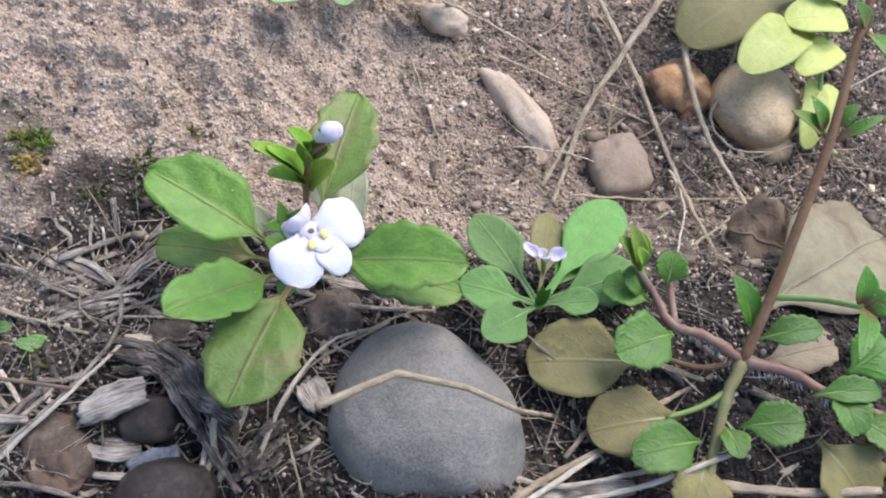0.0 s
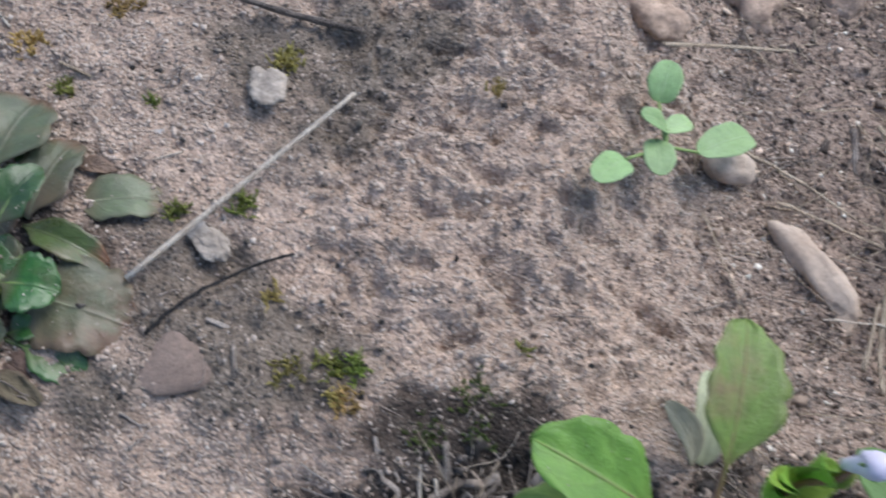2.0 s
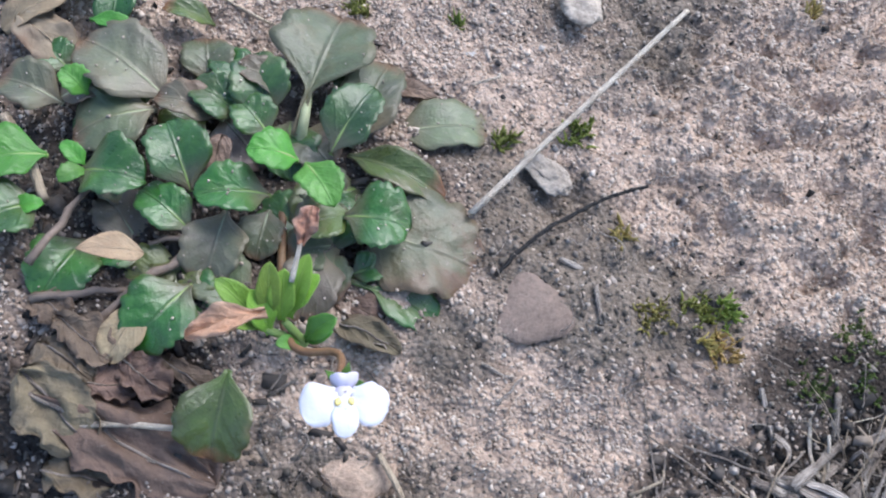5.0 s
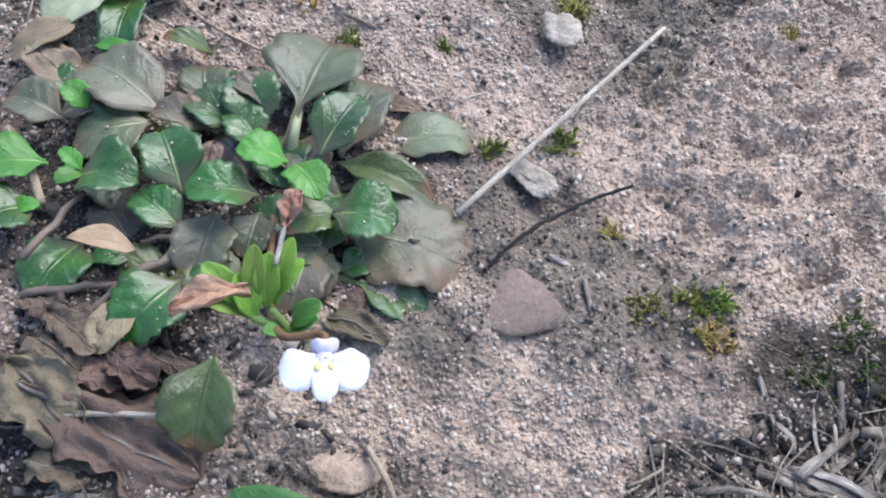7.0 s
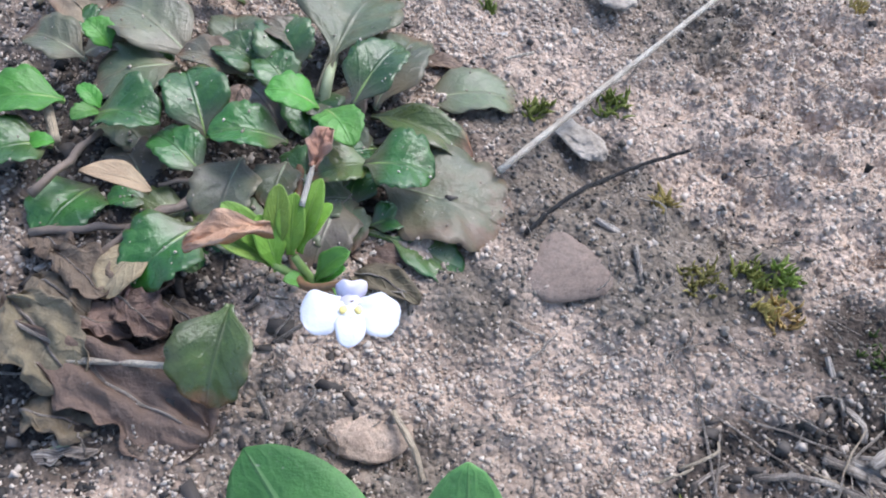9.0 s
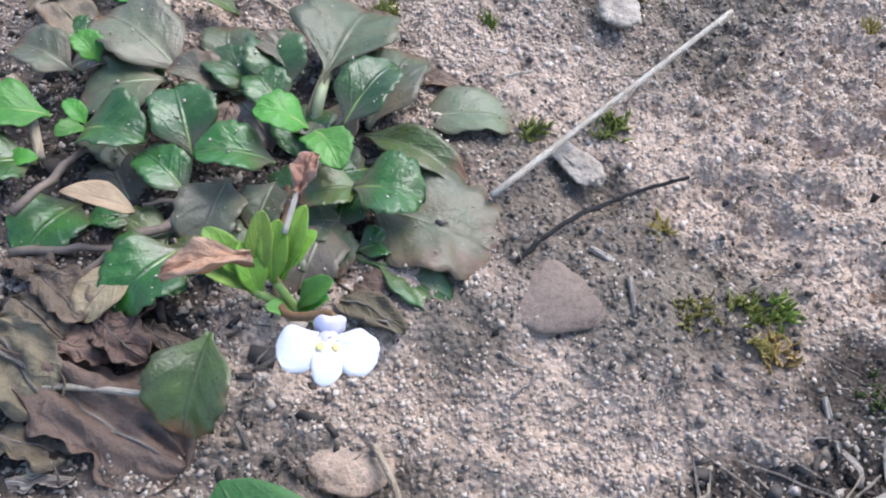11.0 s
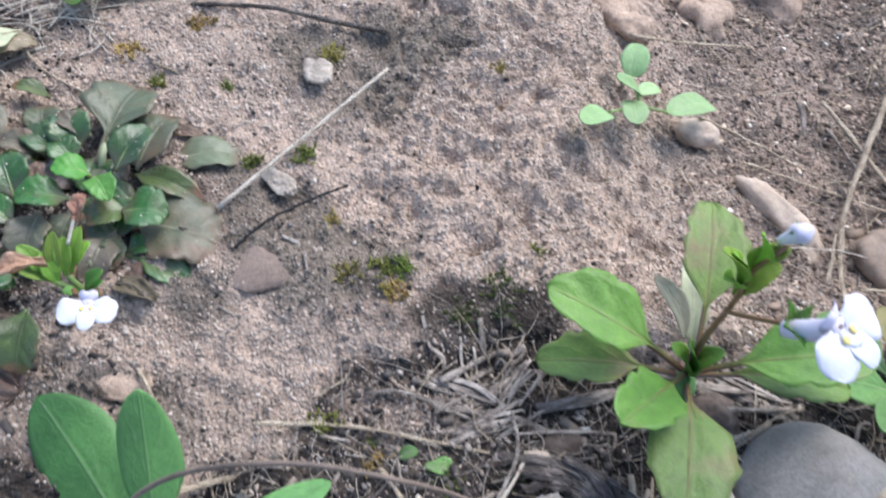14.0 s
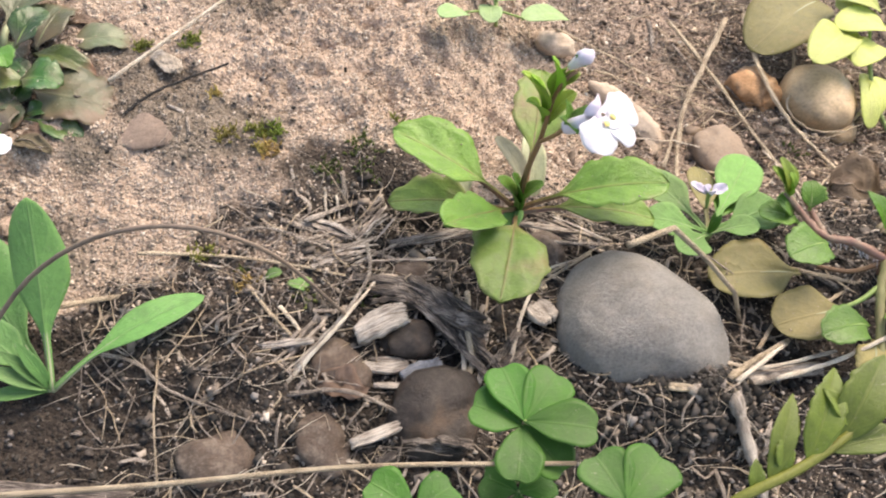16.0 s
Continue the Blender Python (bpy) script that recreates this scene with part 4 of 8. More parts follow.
def moss(centre, radius, count, mat):
    """A tuft of short pointed moss shoots, each with small leaves."""
    r = np.random.default_rng(int(abs(centre[0] * 97 + centre[1] * 31)) + count)
    geos = []
    for _ in range(count):
        a, d = r.uniform(0, 6.283), radius * math.sqrt(r.uniform()) * r.choice([0.6, 1.0, 1.25])
        x, y = centre[0] + d * math.cos(a), centre[1] + d * math.sin(a) * 0.9
        b = np.array([x, y, float(ground_z(x, y)) - 0.01])
        for _ in range(3):
            w = unit((r.normal(0, 0.6), r.normal(0, 0.6), 1)) * (r.uniform(0.04, 0.12) if mat is M_MOSS_DARK else r.uniform(0.07, 0.21))
            geos.append(blade(b, b + w, r.uniform(0.025, 0.05), shape="lance", nu=3, nv=3, thick=0.01, side=(r.normal(), r.normal(), 0.1)))
    ob = solo("moss", join(*geos), mat, {"moss": "yellow-green moss tuft on the soil", "golden_moss": "golden-brown dry moss tuft on the soil", "dark_moss": "dark green moss cushion in the shade"}[mat.name], "moss", kind="stuff")
    return ob


def dead_leaf(base, tip, width, mat, label, **how):
    """A loose fallen leaf with its midrib."""
    how.setdefault("nu", 34)
    how.setdefault("nv", 11)
    how.setdefault("seed", int(abs(base[0] * 31 + tip[1] * 57)))
    geo = blade(base, tip, width, **how)
    ob = solo("dead_leaf", geo, mat, label, "leaf")
    line_ = [geo[0][i * how["nv"] + how["nv"] // 2] + (0, 0, 0.004) for i in range(0, int(how["nu"] * 0.9), 3)]
    rib = RIBS.get(mat.name, (M_STEM_PALE, 0.02))
    part("midrib", tube(line_, min(rib[1], width * 0.03), 0.008, 6, 2), rib[0], ob)
    return ob


def bark_bundle(points, width, count, mat, label, seed):
    """A bent strip of rotted bark: ragged flat layers side by side and over one another, with sprung fibres."""
    c = spline(points, 8)
    r = np.random.default_rng(seed)
    t = np.gradient(c, axis=0)
    side = np.stack([t[:, 1], -t[:, 0], 0 * t[:, 0]], 1)
    side /= np.linalg.norm(side, axis=1)[:, None] + 1e-9
    n = len(c)
    strip = thing("bark", c[0], label, "bark")
    for k in range(count):
        layer = k < count * 0.55
        span = r.uniform(0.22, 0.5)
        a = r.uniform(0, 1 - span)
        i0, i1 = int(a * (n - 1)), max(int((a + span) * (n - 1)), int(a * (n - 1)) + 4)
        across = r.uniform(-0.5, 0.5) + 0.25 * np.linspace(-1, 1, n) * r.normal(0, 0.6)
        up = 0.04 + 0.14 * r.uniform() + 0.05 * np.sin(np.linspace(0, 6, n) + r.uniform(0, 6))
        p = (c + side * (across * width)[:, None] + np.array([0, 0, 1]) * up[:, None])[i0:i1 + 1:2]
        if len(p) < 3:
            continue
        if layer:
            tilt = (r.normal(0, 0.35), r.normal(0, 0.35), 1)
            part("bark_layer", slab(p, r.uniform(0.06, 0.17), r.uniform(0.02, 0.045), tilt, seed + k, 0.45, 3), mat, strip)
        else:
            w = r.uniform(0.006, 0.02)
            part("bark_fibre", tube(p, w, w * 0.5, 5, 3, flat=0.6, wobble=0.014, seed=seed + k), M_STRAW_GREY, strip)
    return strip


def litter(count, seed, box, keep, mats, name, label, lengths, widths, flakes=False):
    """Short fibres, splinters and bark flakes lying every way on the soil; one mesh of each kind."""
    x, y, r = strewn(count, seed, box, keep)
    geos = []
    for px, py in zip(x, y):
        n = r.uniform(*lengths)
        a = r.normal(0.3, 1.1)
        d = np.array([math.cos(a), math.sin(a)]) * n / 2
        lift = r.uniform(0.0, 0.16)
        ends = [np.array([px - d[0], py - d[1], 0]), np.array([px + r.normal(0, 0.08), py + r.normal(0, 0.08), 0]), np.array([px + d[0], py + d[1], 0])]
        for k, e in enumerate(ends):
            e[2] = float(ground_z(e[0], e[1])) + 0.02 + lift * (0.3, 0.8, 1.0)[k]
        w = r.uniform(*widths)
        if flakes:
            geos.append(slab(ends, 2.4 * w, 0.008 + 0.2 * w, (r.normal(0, 0.3), r.normal(0, 0.3), 1), int(abs(px) * 100), 0.25, 2))
            continue
        geos.append(tube(ends, w, w * 0.7, 5, 3, flat=r.uniform(0.35, 0.9), wobble=0.006, seed=int(abs(px) * 100)))
    return solo(name, join(*geos), mats, label, "litter", kind="stuff")


def before_bank(x, y):
    return (1 - sandy(x, y)) * (1 - 0.65 * sstep(2.0, 4.5, x) * (1 - sstep(5.5, 7.5, y)))


FRONT, GULLY = (-7.5, 7.0, -3.0, 6.2), (0.5, 12.5, 5.5, 16.5)
litter(700, 11, FRONT, before_bank, M_STRAW_GREY, "grey_fibres", "grey dry grass fibres matted over the soil", (0.3, 1.5), (0.006, 0.018))
litter(420, 12, FRONT, before_bank, M_STRAW, "tan_fibres", "tan dry straw bits matted over the soil", (0.25, 1.2), (0.007, 0.02))
litter(420, 18, FRONT, before_bank, M_STRAW_GREY, "wood_flakes", "grey splinters of weathered wood on the soil", (0.12, 0.5), (0.010, 0.032), True)
litter(1700, 14, GULLY, before_bank, M_STRAW_GREY, "gully_fibres", "grey dry grass fibres in the gully", (0.5, 1.8), (0.006, 0.018))
litter(720, 21, GULLY, before_bank, M_STRAW, "gully_straws", "tan dry straw bits in the gully", (0.4, 1.6), (0.008, 0.022))
litter(420, 22, FRONT, before_bank, M_STRAW_PALE, "pale_fibres", "thin pale hair-like fibres over the litter", (0.25, 1.1), (0.003, 0.009))
shards("bark_flakes", 9000, 13, FRONT, before_bank, 0.085, 0.30, M_FLAKE, "dark bark flakes and rotted wood bits", "litter")
shards("gully_flakes", 6000, 19, GULLY, before_bank, 0.11, 0.35, M_LOAM_FLAKE_LIT, "brown rotted leaf and bark flakes in the gully", "litter")
shards("leaf_litter", 2500, 16, (-14.0, -8.8, 3.0, 8.5), lambda x, y: 0.2 + 0.6 * shaded_soil(x, y), 0.075, 0.26, M_FLAKE, "dark rotted leaf bits under the rosette", "litter")
litter(170, 23, (-13.6, -9.6, 10.4, 14.0), lambda x, y: sstep(0.15, 0.5, np.exp(-((x + 11.6) / 1.5) ** 2 - ((y - 12.2) / 1.1) ** 2)), M_STRAW_PALE, "straw_tangle", "silvery dry straw tangle behind the rosette", (0.4, 1.6), (0.012, 0.035))
litter(420, 17, (-14.0, -1.0, 4.5, 15.0), lambda x, y: sandy(x, y), M_STRAW_GREY, "sand_splinters", "short grey splinters strewn on the sand", (0.1, 0.45), (0.006, 0.018))

# ---- flowering weed in front of the bank ----

weed_a = thing("flowering_weed", (-0.26, 5.51, -0.21), "small flowering weed with toothed leaves and a pale flower", "plant")
stalk(weed_a, [(-0.22, 5.60, -0.34), (-0.63, 4.96, 0.75)], 0.100, 0.090, M_STEM_RED, name="root_collar")
leaf(weed_a, (-0.63, 4.96, 0.75), (-2.73, 5.89, 1.60), 1.01, M_LEAF, shape="ovate", pucker=0.04, fold=0.18, teeth=5, tooth=0.11, saw=0.06, bow=0.06, cup=0.06)
leaf(weed_a, (-0.63, 4.96, 0.65), (-2.75, 5.33, 0.42), 0.78, M_LEAF_DULL, shape="ovate", pucker=0.04, fold=0.18, teeth=5, tooth=0.11, saw=0.06, bow=0.08)
leaf(weed_a, (-0.63, 4.96, 0.75), (-2.16, 3.67, 2.03), 0.81, M_LEAF, shape="ovate", pucker=0.04, fold=0.18, teeth=5, tooth=0.11, saw=0.06, bow=0.03, cup=0.05)
leaf(weed_a, (-0.63, 4.96, 0.65), (-1.36, 2.70, 1.44), 1.16, M_LEAF_DULL, shape="ovate", pucker=0.04, fold=0.18, teeth=5, tooth=0.11, saw=0.06, bow=0.1, cup=-0.05)
leaf(weed_a, (-0.63, 4.96, 0.75), (1.62, 4.67, 1.80), 0.98, M_LEAF, shape="ovate", pucker=0.04, fold=0.18, teeth=5, tooth=0.11, saw=0.06, bow=0.08, cup=0.03)
leaf(weed_a, (-0.63, 4.96, 0.65), (1.66, 4.61, 0.90), 0.81, M_LEAF_DULL, shape="ovate", pucker=0.04, fold=0.18, teeth=5, tooth=0.11, saw=0.06, bow=0.1)
leaf(weed_a, (-0.53, 5.06, 0.85), (0.04, 7.45, 1.50), 0.92, M_LEAF_DULL, shape="ovate", pucker=0.04, fold=0.18, teeth=5, tooth=0.11, saw=0.06, bow=0.12, cup=0.05)
leaf(weed_a, (-0.63, 4.96, 0.75), (-0.87, 4.96, 1.60), 0.41, M_FRESH, shape="oval", bow=0.1)
leaf(weed_a, (-0.63, 4.96, 0.75), (-0.36, 4.88, 1.50), 0.36, M_FRESH, shape="oval", bow=0.1)
leaf(weed_a, (-0.63, 4.96, 0.75), (-1.09, 4.98, 1.50), 0.37, M_FRESH, shape="oval")
leaf(weed_a, (-0.63, 4.96, 0.75), (-0.87, 4.46, 0.80), 0.32, M_WEED, shape="oval", bow=0.1)
stalk(weed_a, [(-0.63, 4.96, 0.75), (-0.61, 5.10, 1.50), (-0.54, 5.14, 2.20)], 0.055, 0.048, M_STEM_BROWN)
stalk(weed_a, [(-0.54, 5.14, 2.20), (-0.54, 5.14, 2.70), (-0.52, 5.20, 3.10), (-0.44, 5.15, 3.55), (-0.29, 5.23, 3.62)], 0.042, 0.032, M_STEM_BROWN)
stalk(weed_a, [(-0.54, 5.14, 2.20), (-0.54, 4.65, 2.90), (-0.59, 4.08, 3.77)], 0.035, 0.030, M_STEM_BROWN, name="pedicel")
leaf(weed_a, (-0.54, 5.23, 2.60), (-1.13, 5.11, 3.70), 0.28, M_LIMEGREEN, shape="bract", name="bract", bow=0.1, cup=0.2)
leaf(weed_a, (-0.54, 5.23, 2.60), (-0.96, 5.15, 3.60), 0.26, M_LIMEGREEN, shape="bract", name="bract", bow=0.1, cup=0.2)
leaf(weed_a, (-0.50, 5.24, 3.00), (-0.71, 5.21, 3.90), 0.30, M_LIMEGREEN, shape="bract", name="bract", bow=0.1, cup=0.2)
leaf(weed_a, (-0.50, 5.24, 3.00), (-0.49, 5.21, 3.70), 0.26, M_LIMEGREEN, shape="bract", name="bract", bow=0.1, cup=0.2)
leaf(weed_a, (-0.50, 5.17, 2.60), (-0.19, 5.23, 3.20), 0.38, M_LIMEGREEN, shape="bract", name="bract", bow=0.1, cup=0.2)
leaf(weed_a, (-0.48, 5.13, 3.40), (-0.24, 5.24, 3.60), 0.21, M_LIMEGREEN, shape="bract", name="bract", bow=0.1, cup=0.2)
leaf(weed_a, (-0.50, 5.26, 2.50), (-0.96, 5.04, 3.20), 0.29, M_LIMEGREEN, shape="bract", name="bract", bow=0.1, cup=0.2)
bud(weed_a, (-0.27, 5.23, 3.87), (0.35, -0.12, 0.60), 0.34)
flower(weed_a, (-0.31, 3.75, 4.19), (0.22, -0.22, 0.91), (1.00, -0.85, -0.45), 1.02)
leaf(weed_a, (0.02, 6.03, -0.33), (0.06, 7.20, 0.21), 0.47, M_PALE, shape="oval", bow=0.12, cup=0.15, crumple=0.03, label="pale bleached dead leaf")
leaf(weed_a, (-0.12, 6.05, -0.22), (-0.77, 6.61, 0.68), 0.40, M_PALE, shape="oval", bow=0.12, cup=0.15, crumple=0.03, label="pale bleached dead leaf")
leaf(weed_a, (-1.26, 5.81, -0.15), (-1.57, 5.94, 0.47), 0.51, M_PALE, shape="oval", bow=0.1, crumple=0.03, label="pale bleached dead leaf")

# ---- dark rosette with the second flower ----

rosette = thing("rosette_weed", (-9.64, 8.07, 0.32), "dense dark green and grey-purple leaf rosette with one flower", "plant")
SCALLOP = dict(teeth=5, tooth=0.11, pucker=0.035, curl=0.08, cup=0.0)
leaf(rosette, (-8.80, 7.77, 0.42), (-7.43, 7.41, 0.33), 1.23, M_GREY, shape="disc", **SCALLOP, fold=0.06, wave=0.05, bow=0.05, label="large worn grey-brown leaf")
leaf(rosette, (-10.01, 6.07, 0.62), (-10.15, 5.27, 0.19), 0.72, M_OLIVE, shape="disc", **SCALLOP, fold=0.45, bow=0.08, label="folded olive leaf with a brown tip")
leaf(rosette, (-8.45, 9.04, 0.30), (-7.24, 9.20, 0.30), 0.64, M_GREY, shape="disc", **SCALLOP, fold=0.12, wave=0.03)
leaf(rosette, (-8.91, 8.76, 0.45), (-8.50, 9.94, 0.50), 0.69, M_GREY, shape="disc", **SCALLOP, fold=0.15)
leaf(rosette, (-8.95, 8.66, 0.42), (-7.84, 8.20, 0.40), 0.46, M_OLIVE, shape="disc", **SCALLOP, fold=0.45)
leaf(rosette, (-9.55, 8.86, 0.45), (-9.08, 10.48, 0.63), 1.15, M_GREY, shape="spoon", **SCALLOP, fold=0.3, bow=0.10)
leaf(rosette, (-10.92, 9.10, 0.62), (-11.92, 9.79, 0.74), 0.86, M_GREY, shape="disc", **SCALLOP, fold=0.22, wave=0.04)
leaf(rosette, (-11.04, 8.98, 0.62), (-11.87, 8.61, 0.60), 0.77, M_GREY, shape="disc", **SCALLOP, fold=-0.1, wave=0.05, bow=0.12)
leaf(rosette, (-10.32, 8.92, 0.60), (-11.05, 9.10, 0.72), 0.44, M_GREY, shape="disc", **SCALLOP, fold=0.35)
leaf(rosette, (-10.19, 7.82, 0.55), (-10.37, 7.05, 0.34), 0.65, M_GREY, shape="disc", **SCALLOP, fold=0.45, bow=0.1)
leaf(rosette, (-9.76, 7.92, 0.42), (-9.87, 7.35, 0.40), 0.47, M_GREY, shape="disc", **SCALLOP, fold=0.2)
leaf(rosette, (-9.18, 7.49, 0.40), (-9.37, 6.68, 0.34), 0.64, M_GREY, shape="disc", **SCALLOP, fold=0.15, wave=0.04)
leaf(rosette, (-8.96, 7.20, 0.36), (-7.90, 6.79, 0.28), 0.51, M_DARK, shape="spoon", **SCALLOP, fold=0.3, bow=0.06)
leaf(rosette, (-8.86, 7.23, 0.36), (-8.50, 7.35, 0.38), 0.36, M_DARK, shape="disc", **SCALLOP, fold=0.3)
leaf(rosette, (-10.09, 8.93, 0.62), (-10.68, 9.24, 0.78), 0.50, M_DARK, shape="disc", **SCALLOP, fold=0.3)
leaf(rosette, (-9.83, 8.96, 0.60), (-10.08, 9.66, 0.81), 0.66, M_DARK, shape="disc", **SCALLOP, fold=0.35)
leaf(rosette, (-9.68, 9.35, 0.55), (-10.20, 9.45, 0.89), 0.39, M_GREY, shape="disc", **SCALLOP, fold=0.3)
leaf(rosette, (-9.81, 8.72, 0.62), (-10.17, 9.08, 0.78), 0.50, M_DARK, shape="disc", **SCALLOP, fold=0.25)
leaf(rosette, (-8.90, 7.87, 0.55), (-9.47, 7.62, 0.60), 0.52, M_OLIVE, shape="disc", **SCALLOP, fold=0.3)
leaf(rosette, (-8.96, 7.78, 0.66), (-8.26, 7.68, 0.70), 0.75, M_DARK, shape="disc", **SCALLOP, fold=0.3)
leaf(rosette, (-10.57, 8.00, 0.62), (-10.87, 8.69, 0.85), 0.65, M_DARK, shape="disc", **SCALLOP, fold=0.4)
leaf(rosette, (-9.75, 7.96, 0.70), (-10.48, 7.84, 0.89), 0.57, M_DARK, shape="disc", **SCALLOP, fold=0.38)
leaf(rosette, (-11.68, 8.13, 0.70), (-11.01, 7.98, 0.86), 0.70, M_DARK, shape="disc", **SCALLOP, fold=0.38)
leaf(rosette, (-10.52, 7.55, 0.56), (-11.07, 7.98, 0.66), 0.47, M_DARK, shape="disc", **SCALLOP, fold=0.25)
leaf(rosette, (-9.14, 8.48, 0.74), (-8.70, 9.22, 0.99), 0.58, M_DARK, shape="disc", **SCALLOP, fold=0.28)
leaf(rosette, (-9.39, 8.28, 0.86), (-9.08, 7.74, 1.02), 0.44, M_YOUNG, shape="disc", **SCALLOP, fold=0.2)
leaf(rosette, (-9.47, 8.32, 0.84), (-9.97, 8.30, 1.09), 0.47, M_YOUNG, shape="disc", **SCALLOP, fold=0.12)
leaf(rosette, (-12.05, 8.31, 0.66), (-12.77, 8.09, 0.78), 0.59, M_YOUNG, shape="disc", **SCALLOP, fold=0.25)
leaf(rosette, (-12.06, 7.80, 0.56), (-12.61, 7.44, 0.72), 0.65, M_DARK, shape="disc", **SCALLOP, fold=0.3)
leaf(rosette, (-12.34, 7.67, 0.56), (-12.00, 7.73, 0.70), 0.22, M_YOUNG, shape="disc", **SCALLOP, fold=0.2)
leaf(rosette, (-10.48, 7.01, 0.46), (-10.98, 6.33, 0.44), 0.76, M_DARK, shape="disc", **SCALLOP, fold=0.22, wave=0.06)
leaf(rosette, (-11.01, 7.31, 0.38), (-11.45, 7.30, 0.40), 0.30, M_DARK, shape="disc", **SCALLOP, fold=0.2)
leaf(rosette, (-11.64, 8.18, 0.70), (-11.87, 8.37, 0.84), 0.19, M_YOUNG, shape="disc", **SCALLOP, fold=0.2)
leaf(rosette, (-11.63, 8.15, 0.70), (-11.84, 7.94, 0.82), 0.22, M_YOUNG, shape="disc", **SCALLOP, fold=0.2)
leaf(rosette, (-11.28, 11.78, 0.50), (-12.58, 10.44, 0.60), 0.83, M_PALE, shape="disc", **SCALLOP, fold=0.25, label="pale grey-green faded leaf")
leaf(rosette, (-11.60, 11.12, 0.55), (-11.67, 9.94, 0.62), 0.51, M_DARK, shape="disc", **SCALLOP, fold=0.35)
leaf(rosette, (-11.89, 10.06, 0.68), (-11.34, 9.93, 0.72), 0.21, M_YOUNG, shape="disc", **SCALLOP, fold=0.2)
leaf(rosette, (-12.03, 9.00, 0.58), (-12.68, 9.20, 0.70), 0.58, M_GREY, shape="disc", **SCALLOP, fold=0.35)
leaf(rosette, (-12.08, 9.54, 0.42), (-12.40, 9.77, 0.50), 0.47, M_DARK, shape="disc", **SCALLOP, fold=0.2)
leaf(rosette, (-11.73, 9.02, 0.74), (-11.98, 9.19, 0.95), 0.32, M_YOUNG, shape="disc", **SCALLOP, fold=0.25)
leaf(rosette, (-12.10, 9.05, 0.56), (-11.58, 9.24, 0.64), 0.38, M_GREY, shape="disc", **SCALLOP, fold=0.3)
leaf(rosette, (-10.57, 10.36, 0.35), (-11.13, 10.38, 0.61), 0.29, M_OLIVE, shape="disc", **SCALLOP, fold=0.4)
leaf(rosette, (-8.82, 9.49, 0.45), (-9.11, 9.66, 0.52), 0.38, M_DARK, shape="disc", **SCALLOP, fold=0.2)
leaf(rosette, (-8.85, 9.39, 0.45), (-9.16, 9.79, 0.55), 0.33, M_DARK, shape="disc", **SCALLOP, fold=0.2)
leaf(rosette, (-10.04, 9.46, 0.28), (-10.52, 9.97, 0.38), 0.51, M_DARK, shape="disc", **SCALLOP, fold=0.2)
leaf(rosette, (-8.96, 7.61, 0.28), (-9.53, 7.42, 0.39), 0.62, M_GREY, shape="disc", **SCALLOP, fold=0.2)
leaf(rosette, (-11.48, 9.08, 0.28), (-11.41, 9.67, 0.41), 0.59, M_DARK, shape="disc", **SCALLOP, fold=0.2)
leaf(rosette, (-10.67, 7.45, 0.28), (-10.64, 6.75, 0.34), 0.51, M_OLIVE, shape="disc", **SCALLOP, fold=0.2)
leaf(rosette, (-11.71, 8.48, 0.28), (-11.18, 7.97, 0.41), 0.59, M_GREY, shape="disc", **SCALLOP, fold=0.2)
leaf(rosette, (-9.02, 8.03, 0.28), (-9.39, 8.45, 0.36), 0.56, M_GREY, shape="disc", **SCALLOP, fold=0.2)
leaf(rosette, (-9.85, 6.89, 0.28), (-10.52, 7.25, 0.37), 0.62, M_GREY, shape="disc", **SCALLOP, fold=0.2)
leaf(rosette, (-11.61, 7.54, 0.28), (-11.94, 6.83, 0.40), 0.72, M_DARK, shape="disc", **SCALLOP, fold=0.2)
leaf(rosette, (-10.57, 7.22, 0.28), (-11.24, 7.04, 0.31), 0.64, M_OLIVE, shape="disc", **SCALLOP, fold=0.2)
leaf(rosette, (-10.39, 9.14, 0.28), (-9.90, 8.50, 0.31), 0.68, M_GREY, shape="disc", **SCALLOP, fold=0.2)
leaf(rosette, (-9.31, 7.72, 0.28), (-9.90, 8.01, 0.31), 0.63, M_DARK, shape="disc", **SCALLOP, fold=0.2)
leaf(rosette, (-11.23, 9.11, 0.28), (-11.97, 8.87, 0.33), 0.55, M_DARK, shape="disc", **SCALLOP, fold=0.2)
leaf(rosette, (-10.55, 9.10, 0.28), (-11.01, 8.78, 0.32), 0.59, M_OLIVE, shape="disc", **SCALLOP, fold=0.2)
leaf(rosette, (-9.55, 8.99, 0.28), (-9.13, 8.53, 0.42), 0.70, M_GREY, shape="disc", **SCALLOP, fold=0.2)
leaf(rosette, (-11.35, 9.22, 0.28), (-11.92, 9.72, 0.38), 0.52, M_OLIVE, shape="disc", **SCALLOP, fold=0.2)
leaf(rosette, (-11.59, 8.80, 0.28), (-11.54, 9.42, 0.42), 0.61, M_OLIVE, shape="disc", **SCALLOP, fold=0.2)
leaf(rosette, (-8.78, 8.33, 0.28), (-9.26, 8.07, 0.37), 0.64, M_DARK, shape="disc", **SCALLOP, fold=0.2)
leaf(rosette, (-11.03, 7.44, 0.28), (-11.50, 8.06, 0.37), 0.56, M_GREY, shape="disc", **SCALLOP, fold=0.2)
leaf(rosette, (-9.07, 8.38, 0.28), (-9.42, 7.67, 0.33), 0.60, M_OLIVE, shape="disc", **SCALLOP, fold=0.2)
leaf(rosette, (-9.62, 9.14, 0.28), (-9.58, 8.38, 0.33), 0.67, M_DARK, shape="disc", **SCALLOP, fold=0.2)
